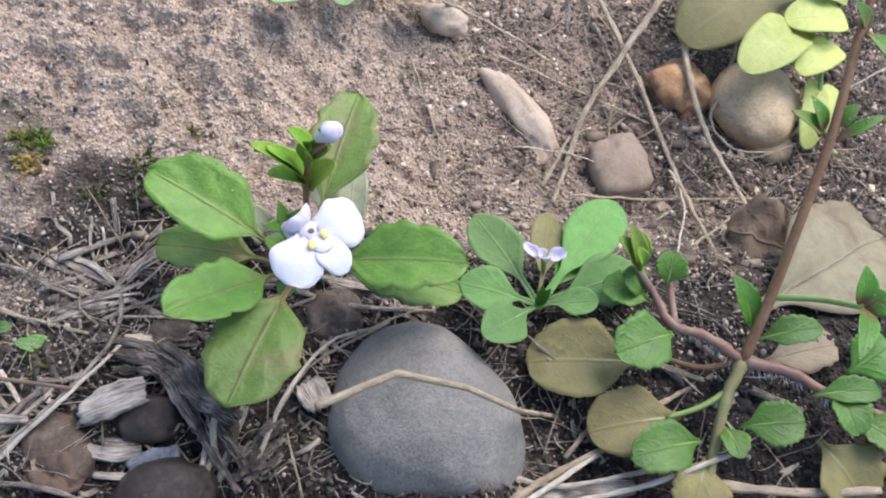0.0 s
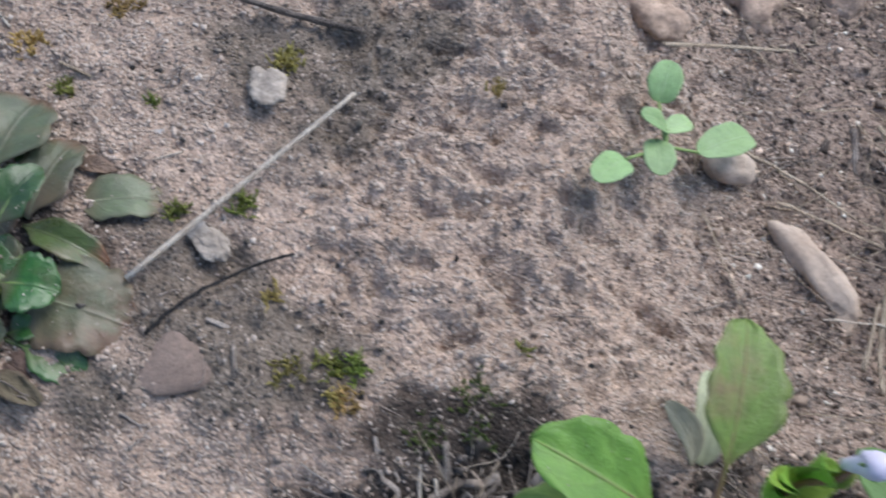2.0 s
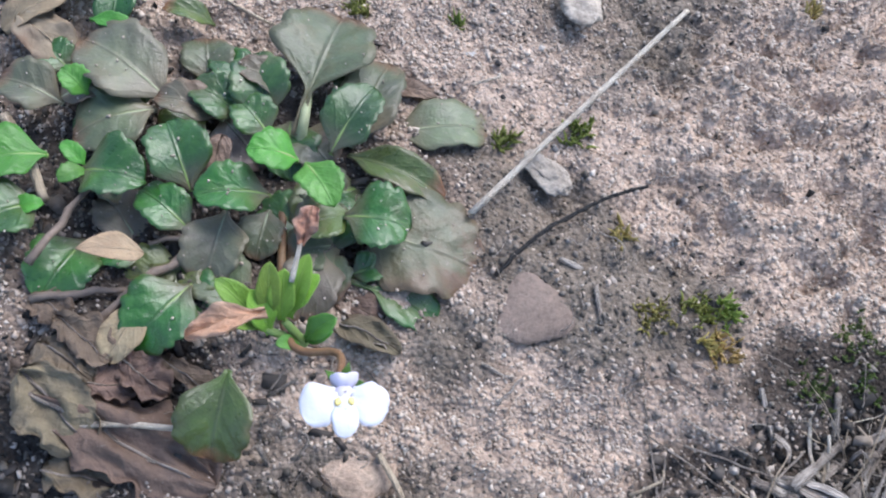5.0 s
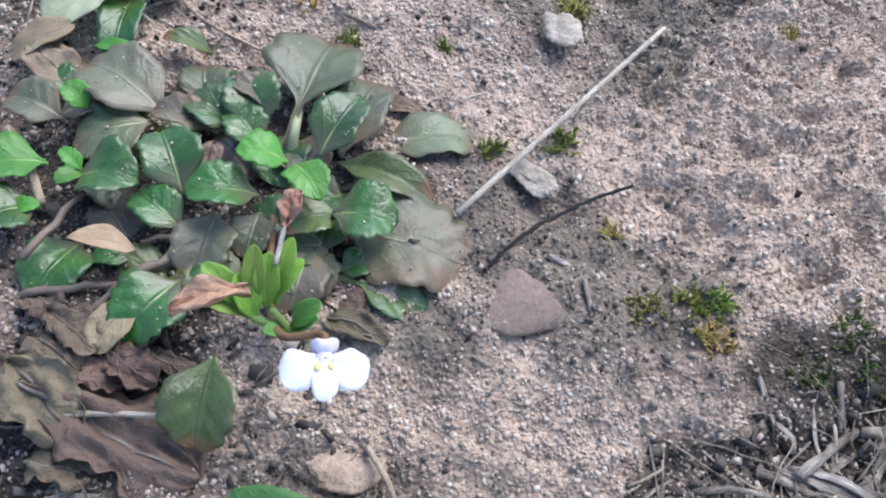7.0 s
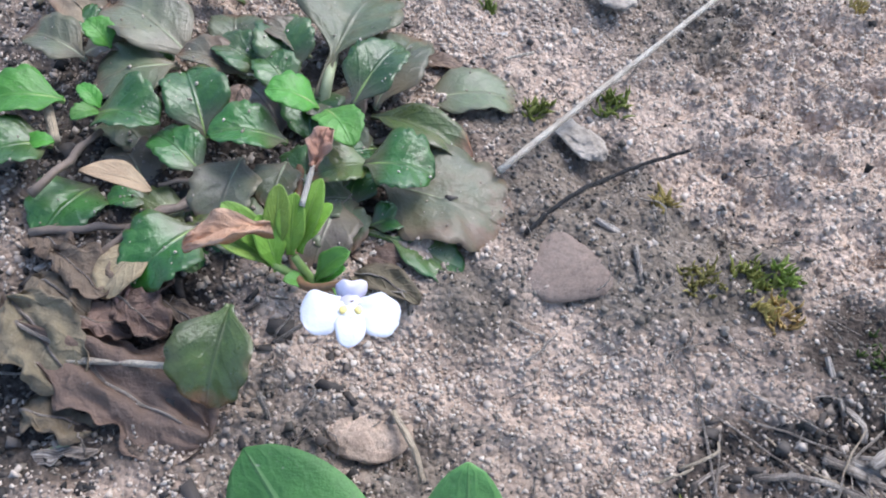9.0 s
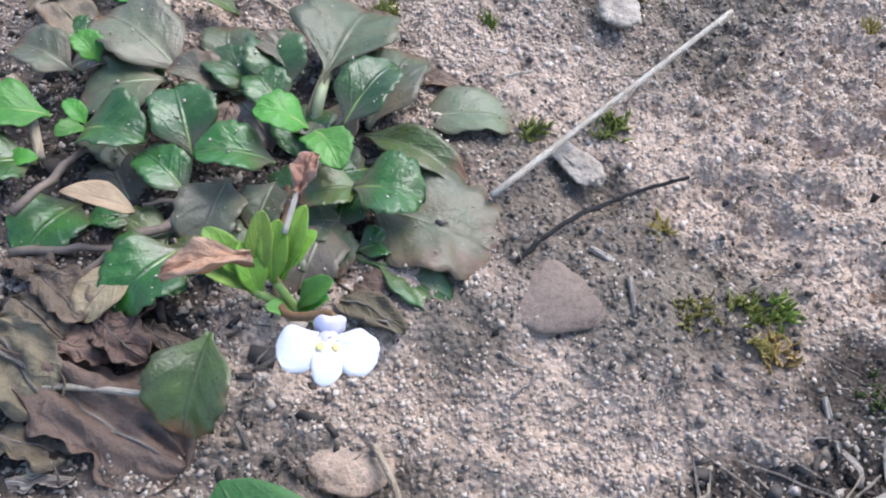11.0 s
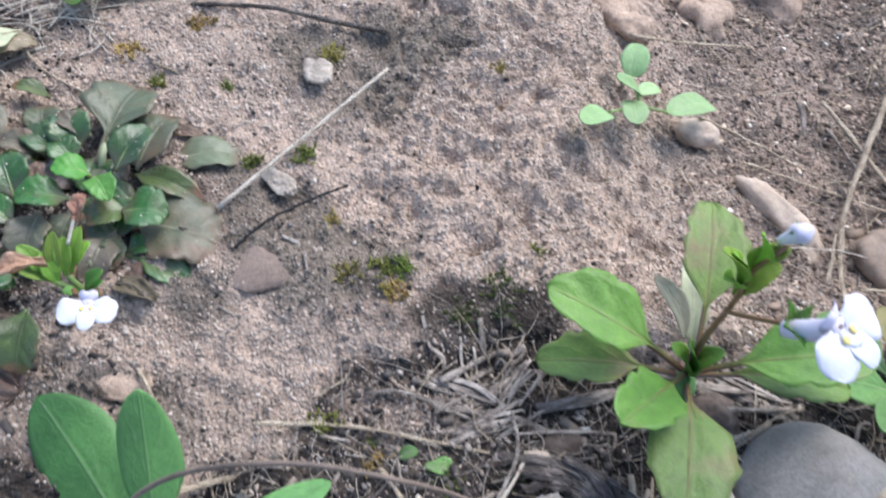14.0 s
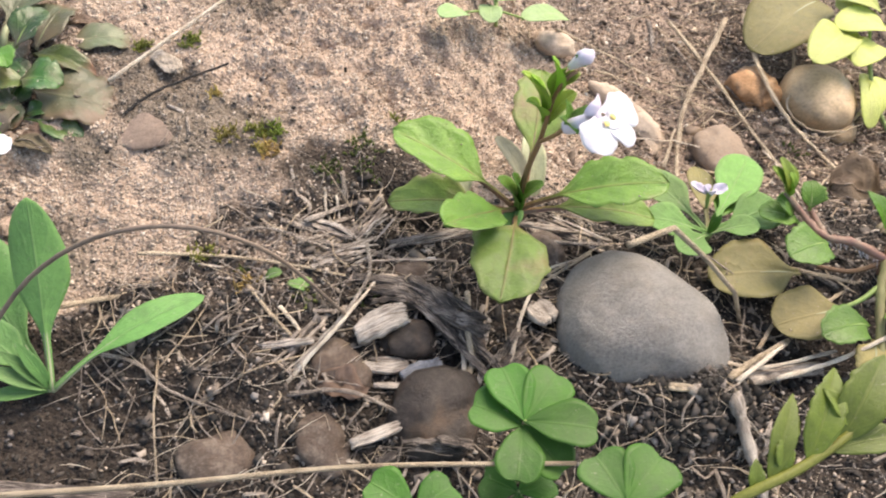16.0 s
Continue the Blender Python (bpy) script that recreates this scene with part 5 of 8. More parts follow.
leaf(rosette, (-10.00, 7.38, 0.28), (-10.67, 7.07, 0.34), 0.55, M_OLIVE, shape="disc", **SCALLOP, fold=0.2)
leaf(rosette, (-10.06, 9.24, 0.28), (-10.73, 9.53, 0.31), 0.57, M_OLIVE, shape="disc", **SCALLOP, fold=0.2)
leaf(rosette, (-10.71, 7.34, 0.28), (-10.42, 6.61, 0.31), 0.66, M_DARK, shape="disc", **SCALLOP, fold=0.2)
leaf(rosette, (-9.10, 7.48, 0.28), (-9.01, 8.05, 0.36), 0.54, M_DARK, shape="disc", **SCALLOP, fold=0.2)
leaf(rosette, (-9.29, 7.42, 0.28), (-9.02, 6.92, 0.37), 0.63, M_GREY, shape="disc", **SCALLOP, fold=0.2)
leaf(rosette, (-10.57, 9.55, 0.28), (-10.66, 10.18, 0.35), 0.59, M_GREY, shape="disc", **SCALLOP, fold=0.2)
leaf(rosette, (-10.94, 7.25, 0.64), (-11.47, 7.08, 1.08), 0.33, M_TAN, shape="lance", bow=0.1, cup=0.15, crumple=0.02, label="tan withered leaf")
leaf(rosette, (-8.50, 9.61, 0.33), (-7.87, 9.63, 0.31), 0.29, M_BROWN, shape="lance", crumple=0.08, label="curled brown leaf")
leaf(rosette, (-10.29, 8.63, 0.75), (-10.35, 8.09, 0.66), 0.32, M_BROWN, shape="oval", crumple=0.1, label="curled brown leaf")
leaf(rosette, (-9.04, 7.05, 0.21), (-8.35, 6.62, 0.29), 0.33, M_BROWN, shape="oval", crumple=0.12, label="curled brown leaf")
leaf(rosette, (-10.94, 6.72, 0.44), (-11.21, 6.17, 0.42), 0.41, M_TAN, shape="oval", crumple=0.06, label="yellow-brown withered leaf")
leaf(rosette, (-10.73, 6.62, 0.33), (-11.03, 6.10, 0.26), 0.47, M_BROWN, shape="oval", crumple=0.12, label="curled brown leaf")
leaf(rosette, (-12.90, 10.03, 0.40), (-12.18, 10.42, 0.66), 0.44, M_TAN, shape="oval", crumple=0.05, label="yellow-brown withered leaf")
stalk(rosette, [(-9.64, 8.07, 0.32), (-9.48, 6.46, 0.55), (-8.97, 6.19, 0.90), (-8.95, 5.85, 1.25)], 0.050, 0.035, M_STEM_BROWN)
stalk(rosette, [(-9.50, 8.80, 0.30), (-9.45, 9.04, 0.55), (-9.42, 9.53, 0.46)], 0.070, 0.050, M_STEM_PALE, name="petiole")
stalk(rosette, [(-9.29, 6.43, 0.42), (-9.68, 6.48, 0.68)], 0.050, 0.040, M_STEM_GREEN)
stalk(rosette, [(-9.29, 6.43, 0.42), (-9.50, 6.55, 0.74)], 0.050, 0.040, M_STEM_GREEN)
leaf(rosette, (-9.73, 6.53, 0.70), (-10.15, 6.81, 1.12), 0.27, M_LIMEGREEN, shape="bract", name="bract", bow=0.1, fold=0.25, cup=0.0)
leaf(rosette, (-9.66, 6.55, 0.75), (-9.65, 6.94, 1.28), 0.25, M_LIMEGREEN, shape="bract", name="bract", bow=0.1, fold=0.25, cup=0.0)
leaf(rosette, (-9.53, 6.55, 0.75), (-9.51, 6.90, 1.22), 0.27, M_LIMEGREEN, shape="bract", name="bract", bow=0.1, fold=0.25, cup=0.0)
leaf(rosette, (-9.45, 6.58, 0.75), (-9.29, 7.04, 1.28), 0.23, M_LIMEGREEN, shape="bract", name="bract", bow=0.1, fold=0.25, cup=0.0)
leaf(rosette, (-9.70, 6.47, 0.70), (-10.16, 6.54, 0.92), 0.20, M_LIMEGREEN, shape="bract", name="bract", bow=0.1, fold=0.25, cup=0.0)
leaf(rosette, (-9.64, 6.45, 0.62), (-9.82, 6.73, 1.08), 0.26, M_LIMEGREEN, shape="bract", name="bract", bow=0.1, fold=0.25, cup=0.0)
leaf(rosette, (-9.48, 6.60, 0.78), (-9.19, 6.92, 1.08), 0.22, M_LIMEGREEN, shape="bract", name="bract", bow=0.1, fold=0.25, cup=0.0)
leaf(rosette, (-9.30, 6.43, 0.55), (-9.00, 6.55, 0.88), 0.27, M_YOUNG, shape="bract", name="leaf", bow=0.1, fold=0.25, cup=0.0)
leaf(rosette, (-9.30, 6.43, 0.50), (-9.03, 6.47, 0.72), 0.20, M_YOUNG, shape="bract", name="leaf", bow=0.1, fold=0.25, cup=0.0)
leaf(rosette, (-9.35, 6.40, 0.50), (-9.57, 6.34, 0.66), 0.17, M_YOUNG, shape="bract", name="leaf", bow=0.1, fold=0.25, cup=0.0)
stalk(rosette, [(-9.44, 6.79, 1.18), (-9.37, 7.12, 1.36)], 0.028, 0.024, M_STRAW_PALE, name="flower_stalk")
leaf(rosette, (-9.37, 7.10, 1.35), (-9.25, 7.45, 1.50), 0.24, M_SHRIVEL, shape="bract", name="withered_flower", crumple=0.22, fold=0.5, thick=0.05, label="shrivelled orange-brown flower")
leaf(rosette, (-9.64, 6.42, 1.35), (-10.34, 6.16, 1.30), 0.26, M_SHRIVEL, shape="bract", name="withered_flower", crumple=0.20, fold=0.6, thick=0.06, label="shrivelled orange-brown flower")
flower(rosette, (-8.90, 5.58, 1.50), (0.02, -0.02, 1.00), (0.05, -1.00, 0.00), 0.72)
stalk(rosette, [(-10.39, 7.47, 0.44), (-11.02, 6.90, 0.54), (-11.37, 6.54, 0.37)], 0.058, 0.045, M_STEM_GREY, name="runner", wobble=0.012)
stalk(rosette, [(-11.99, 6.79, 0.46), (-11.08, 6.91, 0.51)], 0.046, 0.035, M_STEM_GREY, name="runner", wobble=0.012)
stalk(rosette, [(-10.41, 7.54, 0.56), (-10.93, 7.42, 0.52)], 0.033, 0.025, M_STEM_GREY, name="runner", wobble=0.012)
stalk(rosette, [(-12.01, 7.09, 0.67), (-11.58, 7.95, 0.65)], 0.046, 0.035, M_STEM_GREY, name="runner", wobble=0.012)

# ---- hairy rosette beside the grey stone ----

hairy = thing("hairy_rosette", (2.95, 4.80, 0.02), "pale green downy rosette with a withered lilac flower", "plant")
stalk(hairy, [(2.97, 4.83, -0.06), (2.88, 4.71, 0.35)], 0.080, 0.070, M_STEM_GREEN, name="root_collar")
leaf(hairy, (2.88, 4.71, 0.35), (1.93, 6.18, 0.30), 0.79, M_ROSE, shape="paddle", bow=0.06, cup=0.08)
leaf(hairy, (2.88, 4.71, 0.35), (1.65, 4.90, 0.60), 0.73, M_ROSE, shape="paddle", bow=0.06, cup=0.08)
leaf(hairy, (2.88, 4.71, 0.35), (1.96, 3.99, 0.85), 0.65, M_ROSE, shape="paddle", bow=0.06, cup=0.08)
leaf(hairy, (2.88, 4.71, 0.35), (3.14, 6.37, 0.20), 0.54, M_YELLOW, shape="paddle", bow=0.06, cup=0.08)
leaf(hairy, (2.88, 4.71, 0.35), (4.29, 6.64, 0.20), 0.90, M_ROSE, shape="paddle", bow=0.06, cup=0.08)
leaf(hairy, (2.88, 4.71, 0.35), (3.74, 4.73, 0.60), 0.46, M_ROSE, shape="paddle", bow=0.06, cup=0.08)
leaf(hairy, (2.88, 4.71, 0.35), (4.50, 5.39, 0.30), 0.86, M_ROSE, shape="paddle", bow=0.06, cup=0.08)
leaf(hairy, (2.88, 4.71, 0.35), (3.79, 5.92, 0.10), 0.52, M_FRESH, shape="paddle", bow=0.06, cup=0.08)
leaf(hairy, (2.88, 4.71, 0.35), (2.85, 4.84, 0.80), 0.18, M_FRESH, shape="lance", bow=0.06, cup=0.08)
leaf(hairy, (2.88, 4.71, 0.35), (2.97, 4.79, 0.80), 0.17, M_FRESH, shape="lance", bow=0.06, cup=0.08)
faded_flower(hairy, (2.92, 5.30, 0.75), 0.62)

# ---- red-stemmed creeping plant with a tall stem ----

creeper = thing("creeping_weed", (6.15, 3.96, 0.01), "creeping weed with hairy reddish stems and scalloped leaves", "plant")
stalk(creeper, [(6.19, 3.99, -0.08), (5.78, 3.85, 0.72)], 0.120, 0.110, M_STEM_RED, name="root_collar")
stalk(creeper, [(5.78, 3.85, 0.72), (5.24, 4.18, 0.80), (4.77, 4.35, 0.75), (4.58, 4.80, 0.70), (4.24, 5.20, 0.90)], 0.088, 0.060, M_STEM_RED, name="runner", wobble=0.006)
stalk(creeper, [(4.83, 4.33, 0.70), (4.90, 5.13, 0.50), (4.87, 5.41, 0.50)], 0.060, 0.040, M_STEM_RED, name="runner")
stalk(creeper, [(5.78, 3.85, 0.72), (6.47, 3.70, 0.75), (7.05, 3.40, 0.70), (8.00, 3.09, 0.60)], 0.088, 0.070, M_STEM_RED, name="runner", wobble=0.006)
stalk(creeper, [(5.78, 3.85, 0.72), (5.51, 3.32, 0.60), (5.35, 2.75, 0.45), (5.10, 1.83, 0.30)], 0.085, 0.075, M_STEM_LEAF, name="runner", wobble=0.006)
stalk(creeper, [(5.57, 3.45, 0.60), (5.15, 3.21, 0.50), (4.67, 3.06, 0.40)], 0.050, 0.035, M_STEM_GREEN, name="petiole")
stalk(creeper, [(5.78, 3.85, 0.72), (5.25, 3.82, 0.45), (4.70, 3.99, 0.35)], 0.050, 0.040, M_STEM_BROWN, name="petiole")
stalk(creeper, [(5.78, 3.85, 0.72), (6.06, 4.64, 1.30), (6.27, 5.40, 1.90), (6.62, 6.53, 2.60), (6.95, 7.81, 3.20), (7.19, 8.71, 3.70)], 0.085, 0.060, M_STEM_BROWN, name="stem", label="tall reddish-brown upright stem")
stalk(creeper, [(6.09, 4.63, 1.30), (6.54, 4.46, 1.70), (6.85, 4.16, 2.20)], 0.050, 0.040, M_STEM_GREEN, name="branch")
leaf(creeper, (4.75, 4.20, 0.80), (3.80, 3.79, 1.00), 0.79, M_FRESH, bow=0.1, shape="round", teeth=6)
leaf(creeper, (5.07, 2.71, 0.55), (3.95, 2.39, 0.85), 0.68, M_FRESH, bow=0.1, wave=0.04, shape="round", teeth=6)
leaf(creeper, (5.72, 2.95, 0.50), (6.56, 2.96, 0.75), 0.64, M_FRESH, teeth=7, shape="round")
leaf(creeper, (5.47, 2.94, 0.50), (5.56, 2.45, 0.70), 0.41, M_FRESH, teeth=4, shape="round")
leaf(creeper, (5.90, 4.31, 0.90), (5.61, 5.01, 1.20), 0.39, M_FRESH, shape="lance", cup=0.2, teeth=6)
leaf(creeper, (6.01, 4.17, 0.80), (6.93, 4.32, 1.00), 0.43, M_FRESH, teeth=5, shape="round")
leaf(creeper, (7.32, 3.72, 0.80), (7.94, 4.11, 1.00), 0.74, M_FRESH, shape="round", teeth=6)
leaf(creeper, (7.09, 3.46, 0.80), (7.24, 2.78, 0.90), 0.58, M_FRESH, shape="round", teeth=6)
leaf(creeper, (6.73, 3.36, 0.80), (7.72, 3.45, 0.90), 0.40, M_FRESH, shape="round", teeth=6)
leaf(creeper, (7.48, 3.11, 0.60), (7.93, 2.69, 0.70), 0.57, M_FRESH, shape="round", teeth=6)
leaf(creeper, (4.81, 5.04, 0.60), (4.84, 5.47, 0.90), 0.49, M_FRESH, cup=0.15, teeth=4, shape="round")
leaf(creeper, (4.52, 4.75, 0.60), (3.83, 5.03, 0.60), 0.56, M_FRESH, shape="round", teeth=6)
leaf(creeper, (4.44, 4.88, 0.60), (4.06, 5.10, 0.90), 0.44, M_FRESH, shape="round", teeth=6)
leaf(creeper, (4.30, 5.13, 0.85), (3.91, 5.46, 1.30), 0.26, M_LIMEGREEN, shape="bract", name="bract", cup=0.2)
leaf(creeper, (4.30, 5.13, 0.85), (4.06, 5.59, 1.40), 0.26, M_LIMEGREEN, shape="bract", name="bract", cup=0.2)
leaf(creeper, (4.30, 5.13, 0.85), (4.25, 5.54, 1.30), 0.26, M_LIMEGREEN, shape="bract", name="bract", cup=0.2)
leaf(creeper, (4.30, 5.13, 0.85), (4.11, 5.23, 1.40), 0.26, M_LIMEGREEN, shape="bract", name="bract", cup=0.2)
leaf(creeper, (4.37, 3.92, 0.30), (2.68, 3.86, 0.25), 1.16, M_YELLOW, shape="round", bow=0.06, teeth=8, tooth=0.035)
leaf(creeper, (4.91, 3.12, 0.35), (3.51, 2.83, 0.35), 1.01, M_YELLOW, shape="round", bow=0.08, teeth=5, tooth=0.03)
leaf(creeper, (5.21, 2.52, 0.35), (4.84, 1.67, 0.30), 0.79, M_YELLOW, shape="round", teeth=6)
leaf(creeper, (6.93, 2.81, 0.40), (7.54, 1.91, 0.20), 1.09, M_YELLOW, shape="round", teeth=6)
leaf(creeper, (6.41, 4.07, 0.10), (7.67, 4.41, 0.10), 0.70, M_BUFF, shape="round", teeth=4)
leaf(creeper, (6.56, 6.63, 2.50), (6.06, 6.88, 2.70), 0.24, M_LEAF, shape="lance", teeth=0, cup=0.15)
leaf(creeper, (6.59, 6.68, 2.50), (6.34, 7.08, 2.80), 0.24, M_LEAF, shape="lance", teeth=0, cup=0.15)
leaf(creeper, (6.70, 6.72, 2.60), (6.96, 6.92, 2.90), 0.24, M_LEAF, shape="lance", teeth=0, cup=0.15)
leaf(creeper, (6.74, 6.55, 2.50), (7.40, 6.84, 2.80), 0.19, M_LEAF, shape="lance", teeth=0, cup=0.15)
leaf(creeper, (6.85, 4.16, 2.20), (6.35, 3.27, 2.60), 0.30, M_LEAF, shape="lance", teeth=0, cup=0.15)
leaf(creeper, (6.85, 4.16, 2.20), (7.04, 4.25, 2.50), 0.44, M_LEAF, shape="lance", teeth=0, cup=0.15)
leaf(creeper, (6.78, 4.19, 2.20), (6.74, 4.59, 2.60), 0.33, M_LEAF, shape="lance", teeth=0, cup=0.15)
leaf(creeper, (7.10, 7.92, 3.20), (6.83, 8.24, 3.50), 0.27, M_LEAF, shape="lance", teeth=0, cup=0.15)
leaf(creeper, (7.10, 7.92, 3.20), (7.16, 7.38, 3.40), 0.27, M_LEAF, shape="lance", teeth=0, cup=0.15)
hairs(creeper, [(4.78, 4.32, 0.70), (5.26, 4.16, 0.75), (5.78, 3.80, 0.67), (6.49, 3.65, 0.70), (7.07, 3.37, 0.65)], 0.16, 70)

# ---- plants at the far side of the gully ----

lime = thing("lime_leaved_weed", (9.74, 8.97, -2.02), "sunlit yellow-green weed in the straw-filled hollow", "plant")
stalk(lime, [(9.81, 9.03, -2.11), (9.25, 10.12, -1.36), (9.35, 11.74, -0.54)], 0.060, 0.045, M_STEM_GREEN)
leaf(lime, (9.66, 11.49, -0.54), (8.30, 11.39, -0.51), 0.92, M_LIME, shape="oval", bow=0.12, cup=0.08)
leaf(lime, (8.99, 10.62, -0.94), (7.95, 11.41, -0.83), 1.07, M_LIME, shape="oval", bow=0.12, cup=0.08)
leaf(lime, (9.55, 11.19, -0.88), (8.48, 10.25, -0.70), 0.74, M_LIME, shape="oval", bow=0.12, cup=0.08)
leaf(lime, (9.17, 10.61, -1.28), (8.88, 9.10, -1.58), 0.57, M_LIME, shape="oval", bow=0.12, cup=0.08)
leaf(lime, (9.53, 10.52, -1.30), (9.07, 9.40, -1.51), 0.51, M_LIME, shape="oval", bow=0.12, cup=0.08)
leaf(lime, (9.78, 12.08, -0.54), (8.50, 12.31, -0.30), 0.91, M_LIME, shape="oval", bow=0.12, cup=0.08)
leaf(lime, (8.82, 13.13, -1.16), (6.45, 11.24, -1.26), 1.76, M_YELLOW, shape="oval", bow=0.1, label="broad yellowed leaf")
leaf(lime, (8.75, 11.39, -0.75), (7.15, 9.95, -0.37), 1.05, M_LIME, shape="oval")
leaf(lime, (9.56, 12.09, -0.62), (8.63, 12.15, -0.55), 0.96, M_LIME, shape="oval")

yellow_green = thing("yellow_green_weed", (-9.63, 13.57, 0.21), "small bright yellow-green weed behind the dark rosette", "plant")
stalk(yellow_green, [(-9.67, 13.71, 0.09), (-9.73, 13.54, 0.76)], 0.050, 0.040, M_STEM_GREEN)
leaf(yellow_green, (-10.07, 13.81, 0.76), (-11.02, 13.01, 0.68), 0.85, M_LIMEGREEN, shape="oval", bow=0.1, cup=0.08)
leaf(yellow_green, (-10.12, 13.02, 0.80), (-10.54, 12.29, 0.69), 0.61, M_LEAF, shape="oval", bow=0.1, cup=0.08)
leaf(yellow_green, (-9.68, 13.77, 0.69), (-9.82, 12.85, 0.64), 0.61, M_LIMEGREEN, shape="oval", bow=0.1, cup=0.08)
leaf(yellow_green, (-9.59, 13.82, 0.66), (-9.30, 12.92, 0.53), 0.63, M_LIMEGREEN, shape="oval", bow=0.1, cup=0.08)
leaf(yellow_green, (-9.53, 14.02, 0.63), (-8.98, 13.03, 0.50), 0.56, M_FRESH, shape="oval", bow=0.1, cup=0.08)
leaf(yellow_green, (-9.63, 14.09, 0.69), (-8.96, 13.65, 0.65), 0.62, M_LIMEGREEN, shape="oval", bow=0.1, cup=0.08)
leaf(yellow_green, (-9.92, 14.05, 0.70), (-10.63, 13.87, 0.55), 0.72, M_LIMEGREEN, shape="oval", bow=0.1, cup=0.08)
dead_leaf((-9.69, 13.35, 0.27), (-9.20, 12.91, 0.09), 0.41, M_BROWN, "curled reddish-brown dead leaf behind the rosette", shape="oval", crumple=0.15)

seedling = thing("seedling", (0.12, 11.26, -0.84), "small pale green round-leaved seedling on the bank", "plant")
stalk(seedling, [(0.13, 11.30, -0.89), (-0.09, 10.79, 0.03)], 0.050, 0.040, M_STEM_GREEN)
leaf(seedling, (0.55, 10.90, -0.25), (1.85, 11.69, -0.86), 0.61, M_MINT, shape="oval", bow=0.08, cup=0.06)
stalk(seedling, [(-0.09, 10.79, 0.03), (0.55, 10.90, -0.24)], 0.030, 0.025, M_STEM_GREEN, name="petiole")
leaf(seedling, (-0.05, 11.70, -0.13), (0.11, 12.31, 0.18), 0.56, M_MINT, shape="oval", bow=0.08, cup=0.06)
stalk(seedling, [(-0.09, 10.79, 0.03), (-0.05, 11.69, -0.11)], 0.030, 0.025, M_STEM_GREEN, name="petiole")
leaf(seedling, (-0.05, 11.06, 0.10), (-0.64, 10.97, 0.58), 0.40, M_MINT, shape="oval", bow=0.08, cup=0.06)
stalk(seedling, [(-0.09, 10.79, 0.03), (-0.06, 11.04, 0.13)], 0.030, 0.025, M_STEM_GREEN, name="petiole")
leaf(seedling, (-0.11, 11.02, 0.14), (0.39, 11.32, -0.01), 0.35, M_MINT, shape="oval", bow=0.08, cup=0.06)
stalk(seedling, [(-0.09, 10.79, 0.03), (-0.11, 11.01, 0.15)], 0.030, 0.025, M_STEM_GREEN, name="petiole")
leaf(seedling, (-0.25, 10.87, 0.10), (-0.33, 10.15, 0.25), 0.52, M_MINT, shape="oval", bow=0.08, cup=0.06)
stalk(seedling, [(-0.09, 10.79, 0.03), (-0.25, 10.87, 0.10)], 0.030, 0.025, M_STEM_GREEN, name="petiole")
leaf(seedling, (-0.86, 10.33, 0.34), (-1.49, 9.71, 0.74), 0.50, M_MINT, shape="oval", bow=0.08, cup=0.06)
stalk(seedling, [(-0.09, 10.79, 0.03), (-0.86, 10.32, 0.35)], 0.030, 0.025, M_STEM_GREEN, name="petiole")

# ---- broad-leaved weed and clover in front ----

weed_b = thing("broad_leaved_weed", (-7.80, 2.26, -0.11), "young weed with three upright paddle-shaped green leaves", "plant")
leaf(weed_b, (-7.79, 2.24, -0.07), (-8.00, 4.26, 1.86), 0.79, M_WEED, shape="paddle", bow=0.03, cup=0.12, side=(1, 0.1, 0.1))
leaf(weed_b, (-7.79, 2.24, -0.07), (-9.72, 4.87, 0.30), 1.25, M_WEED, shape="paddle", bow=0.05, cup=0.08, side=(1, 0.2, 0.3))
leaf(weed_b, (-7.79, 2.24, -0.07), (-5.70, 3.63, 0.22), 0.52, M_WEED, shape="paddle", bow=0.12, cup=0.1)
leaf(weed_b, (-7.79, 2.24, -0.07), (-8.66, 2.34, 0.41), 0.28, M_WEED, shape="lance", bow=0.08)
leaf(weed_b, (-7.79, 2.24, -0.07), (-8.42, 2.57, 0.54), 0.24, M_WEED, shape="lance", bow=0.08)
leaf(weed_b, (-7.79, 2.24, -0.07), (-8.78, 2.02, 0.06), 0.24, M_WEED, shape="lance", bow=0.08)
leaf(weed_b, (-7.79, 2.24, -0.07), (-8.23, 2.69, 0.63), 0.21, M_WEED, shape="lance", bow=0.08)
leaf(weed_b, (-7.79, 2.24, -0.07), (-9.09, 3.27, 0.27), 0.65, M_WEED, shape="paddle", bow=0.08)

clover_a = thing("clover", (-0.52, 0.58, -0.04), "bright green clover with heart-shaped leaflets on thin stalks", "plant", "clovers")
stalk(clover_a, [(-0.52, 0.58, -0.14), (-0.96, 0.70, 1.06), (-1.41, 0.62, 1.96)], 0.030, 0.025, M_STEM_GREEN, name="stalk")
leaf(clover_a, (-1.41, 0.62, 1.96), (-1.62, 1.41, 2.00), 0.65, M_CLOVER, shape="wedge", name="leaflet", bow=0.05, cup=0.08, notch=0.08)
leaf(clover_a, (-1.41, 0.62, 1.96), (-0.86, 1.28, 2.00), 0.65, M_CLOVER, shape="wedge", name="leaflet", bow=0.05, cup=0.08, notch=0.08)
leaf(clover_a, (-1.41, 0.62, 1.96), (-0.48, 0.41, 2.10), 0.64, M_CLOVER, shape="wedge", name="leaflet", bow=0.05, cup=0.08, notch=0.08)

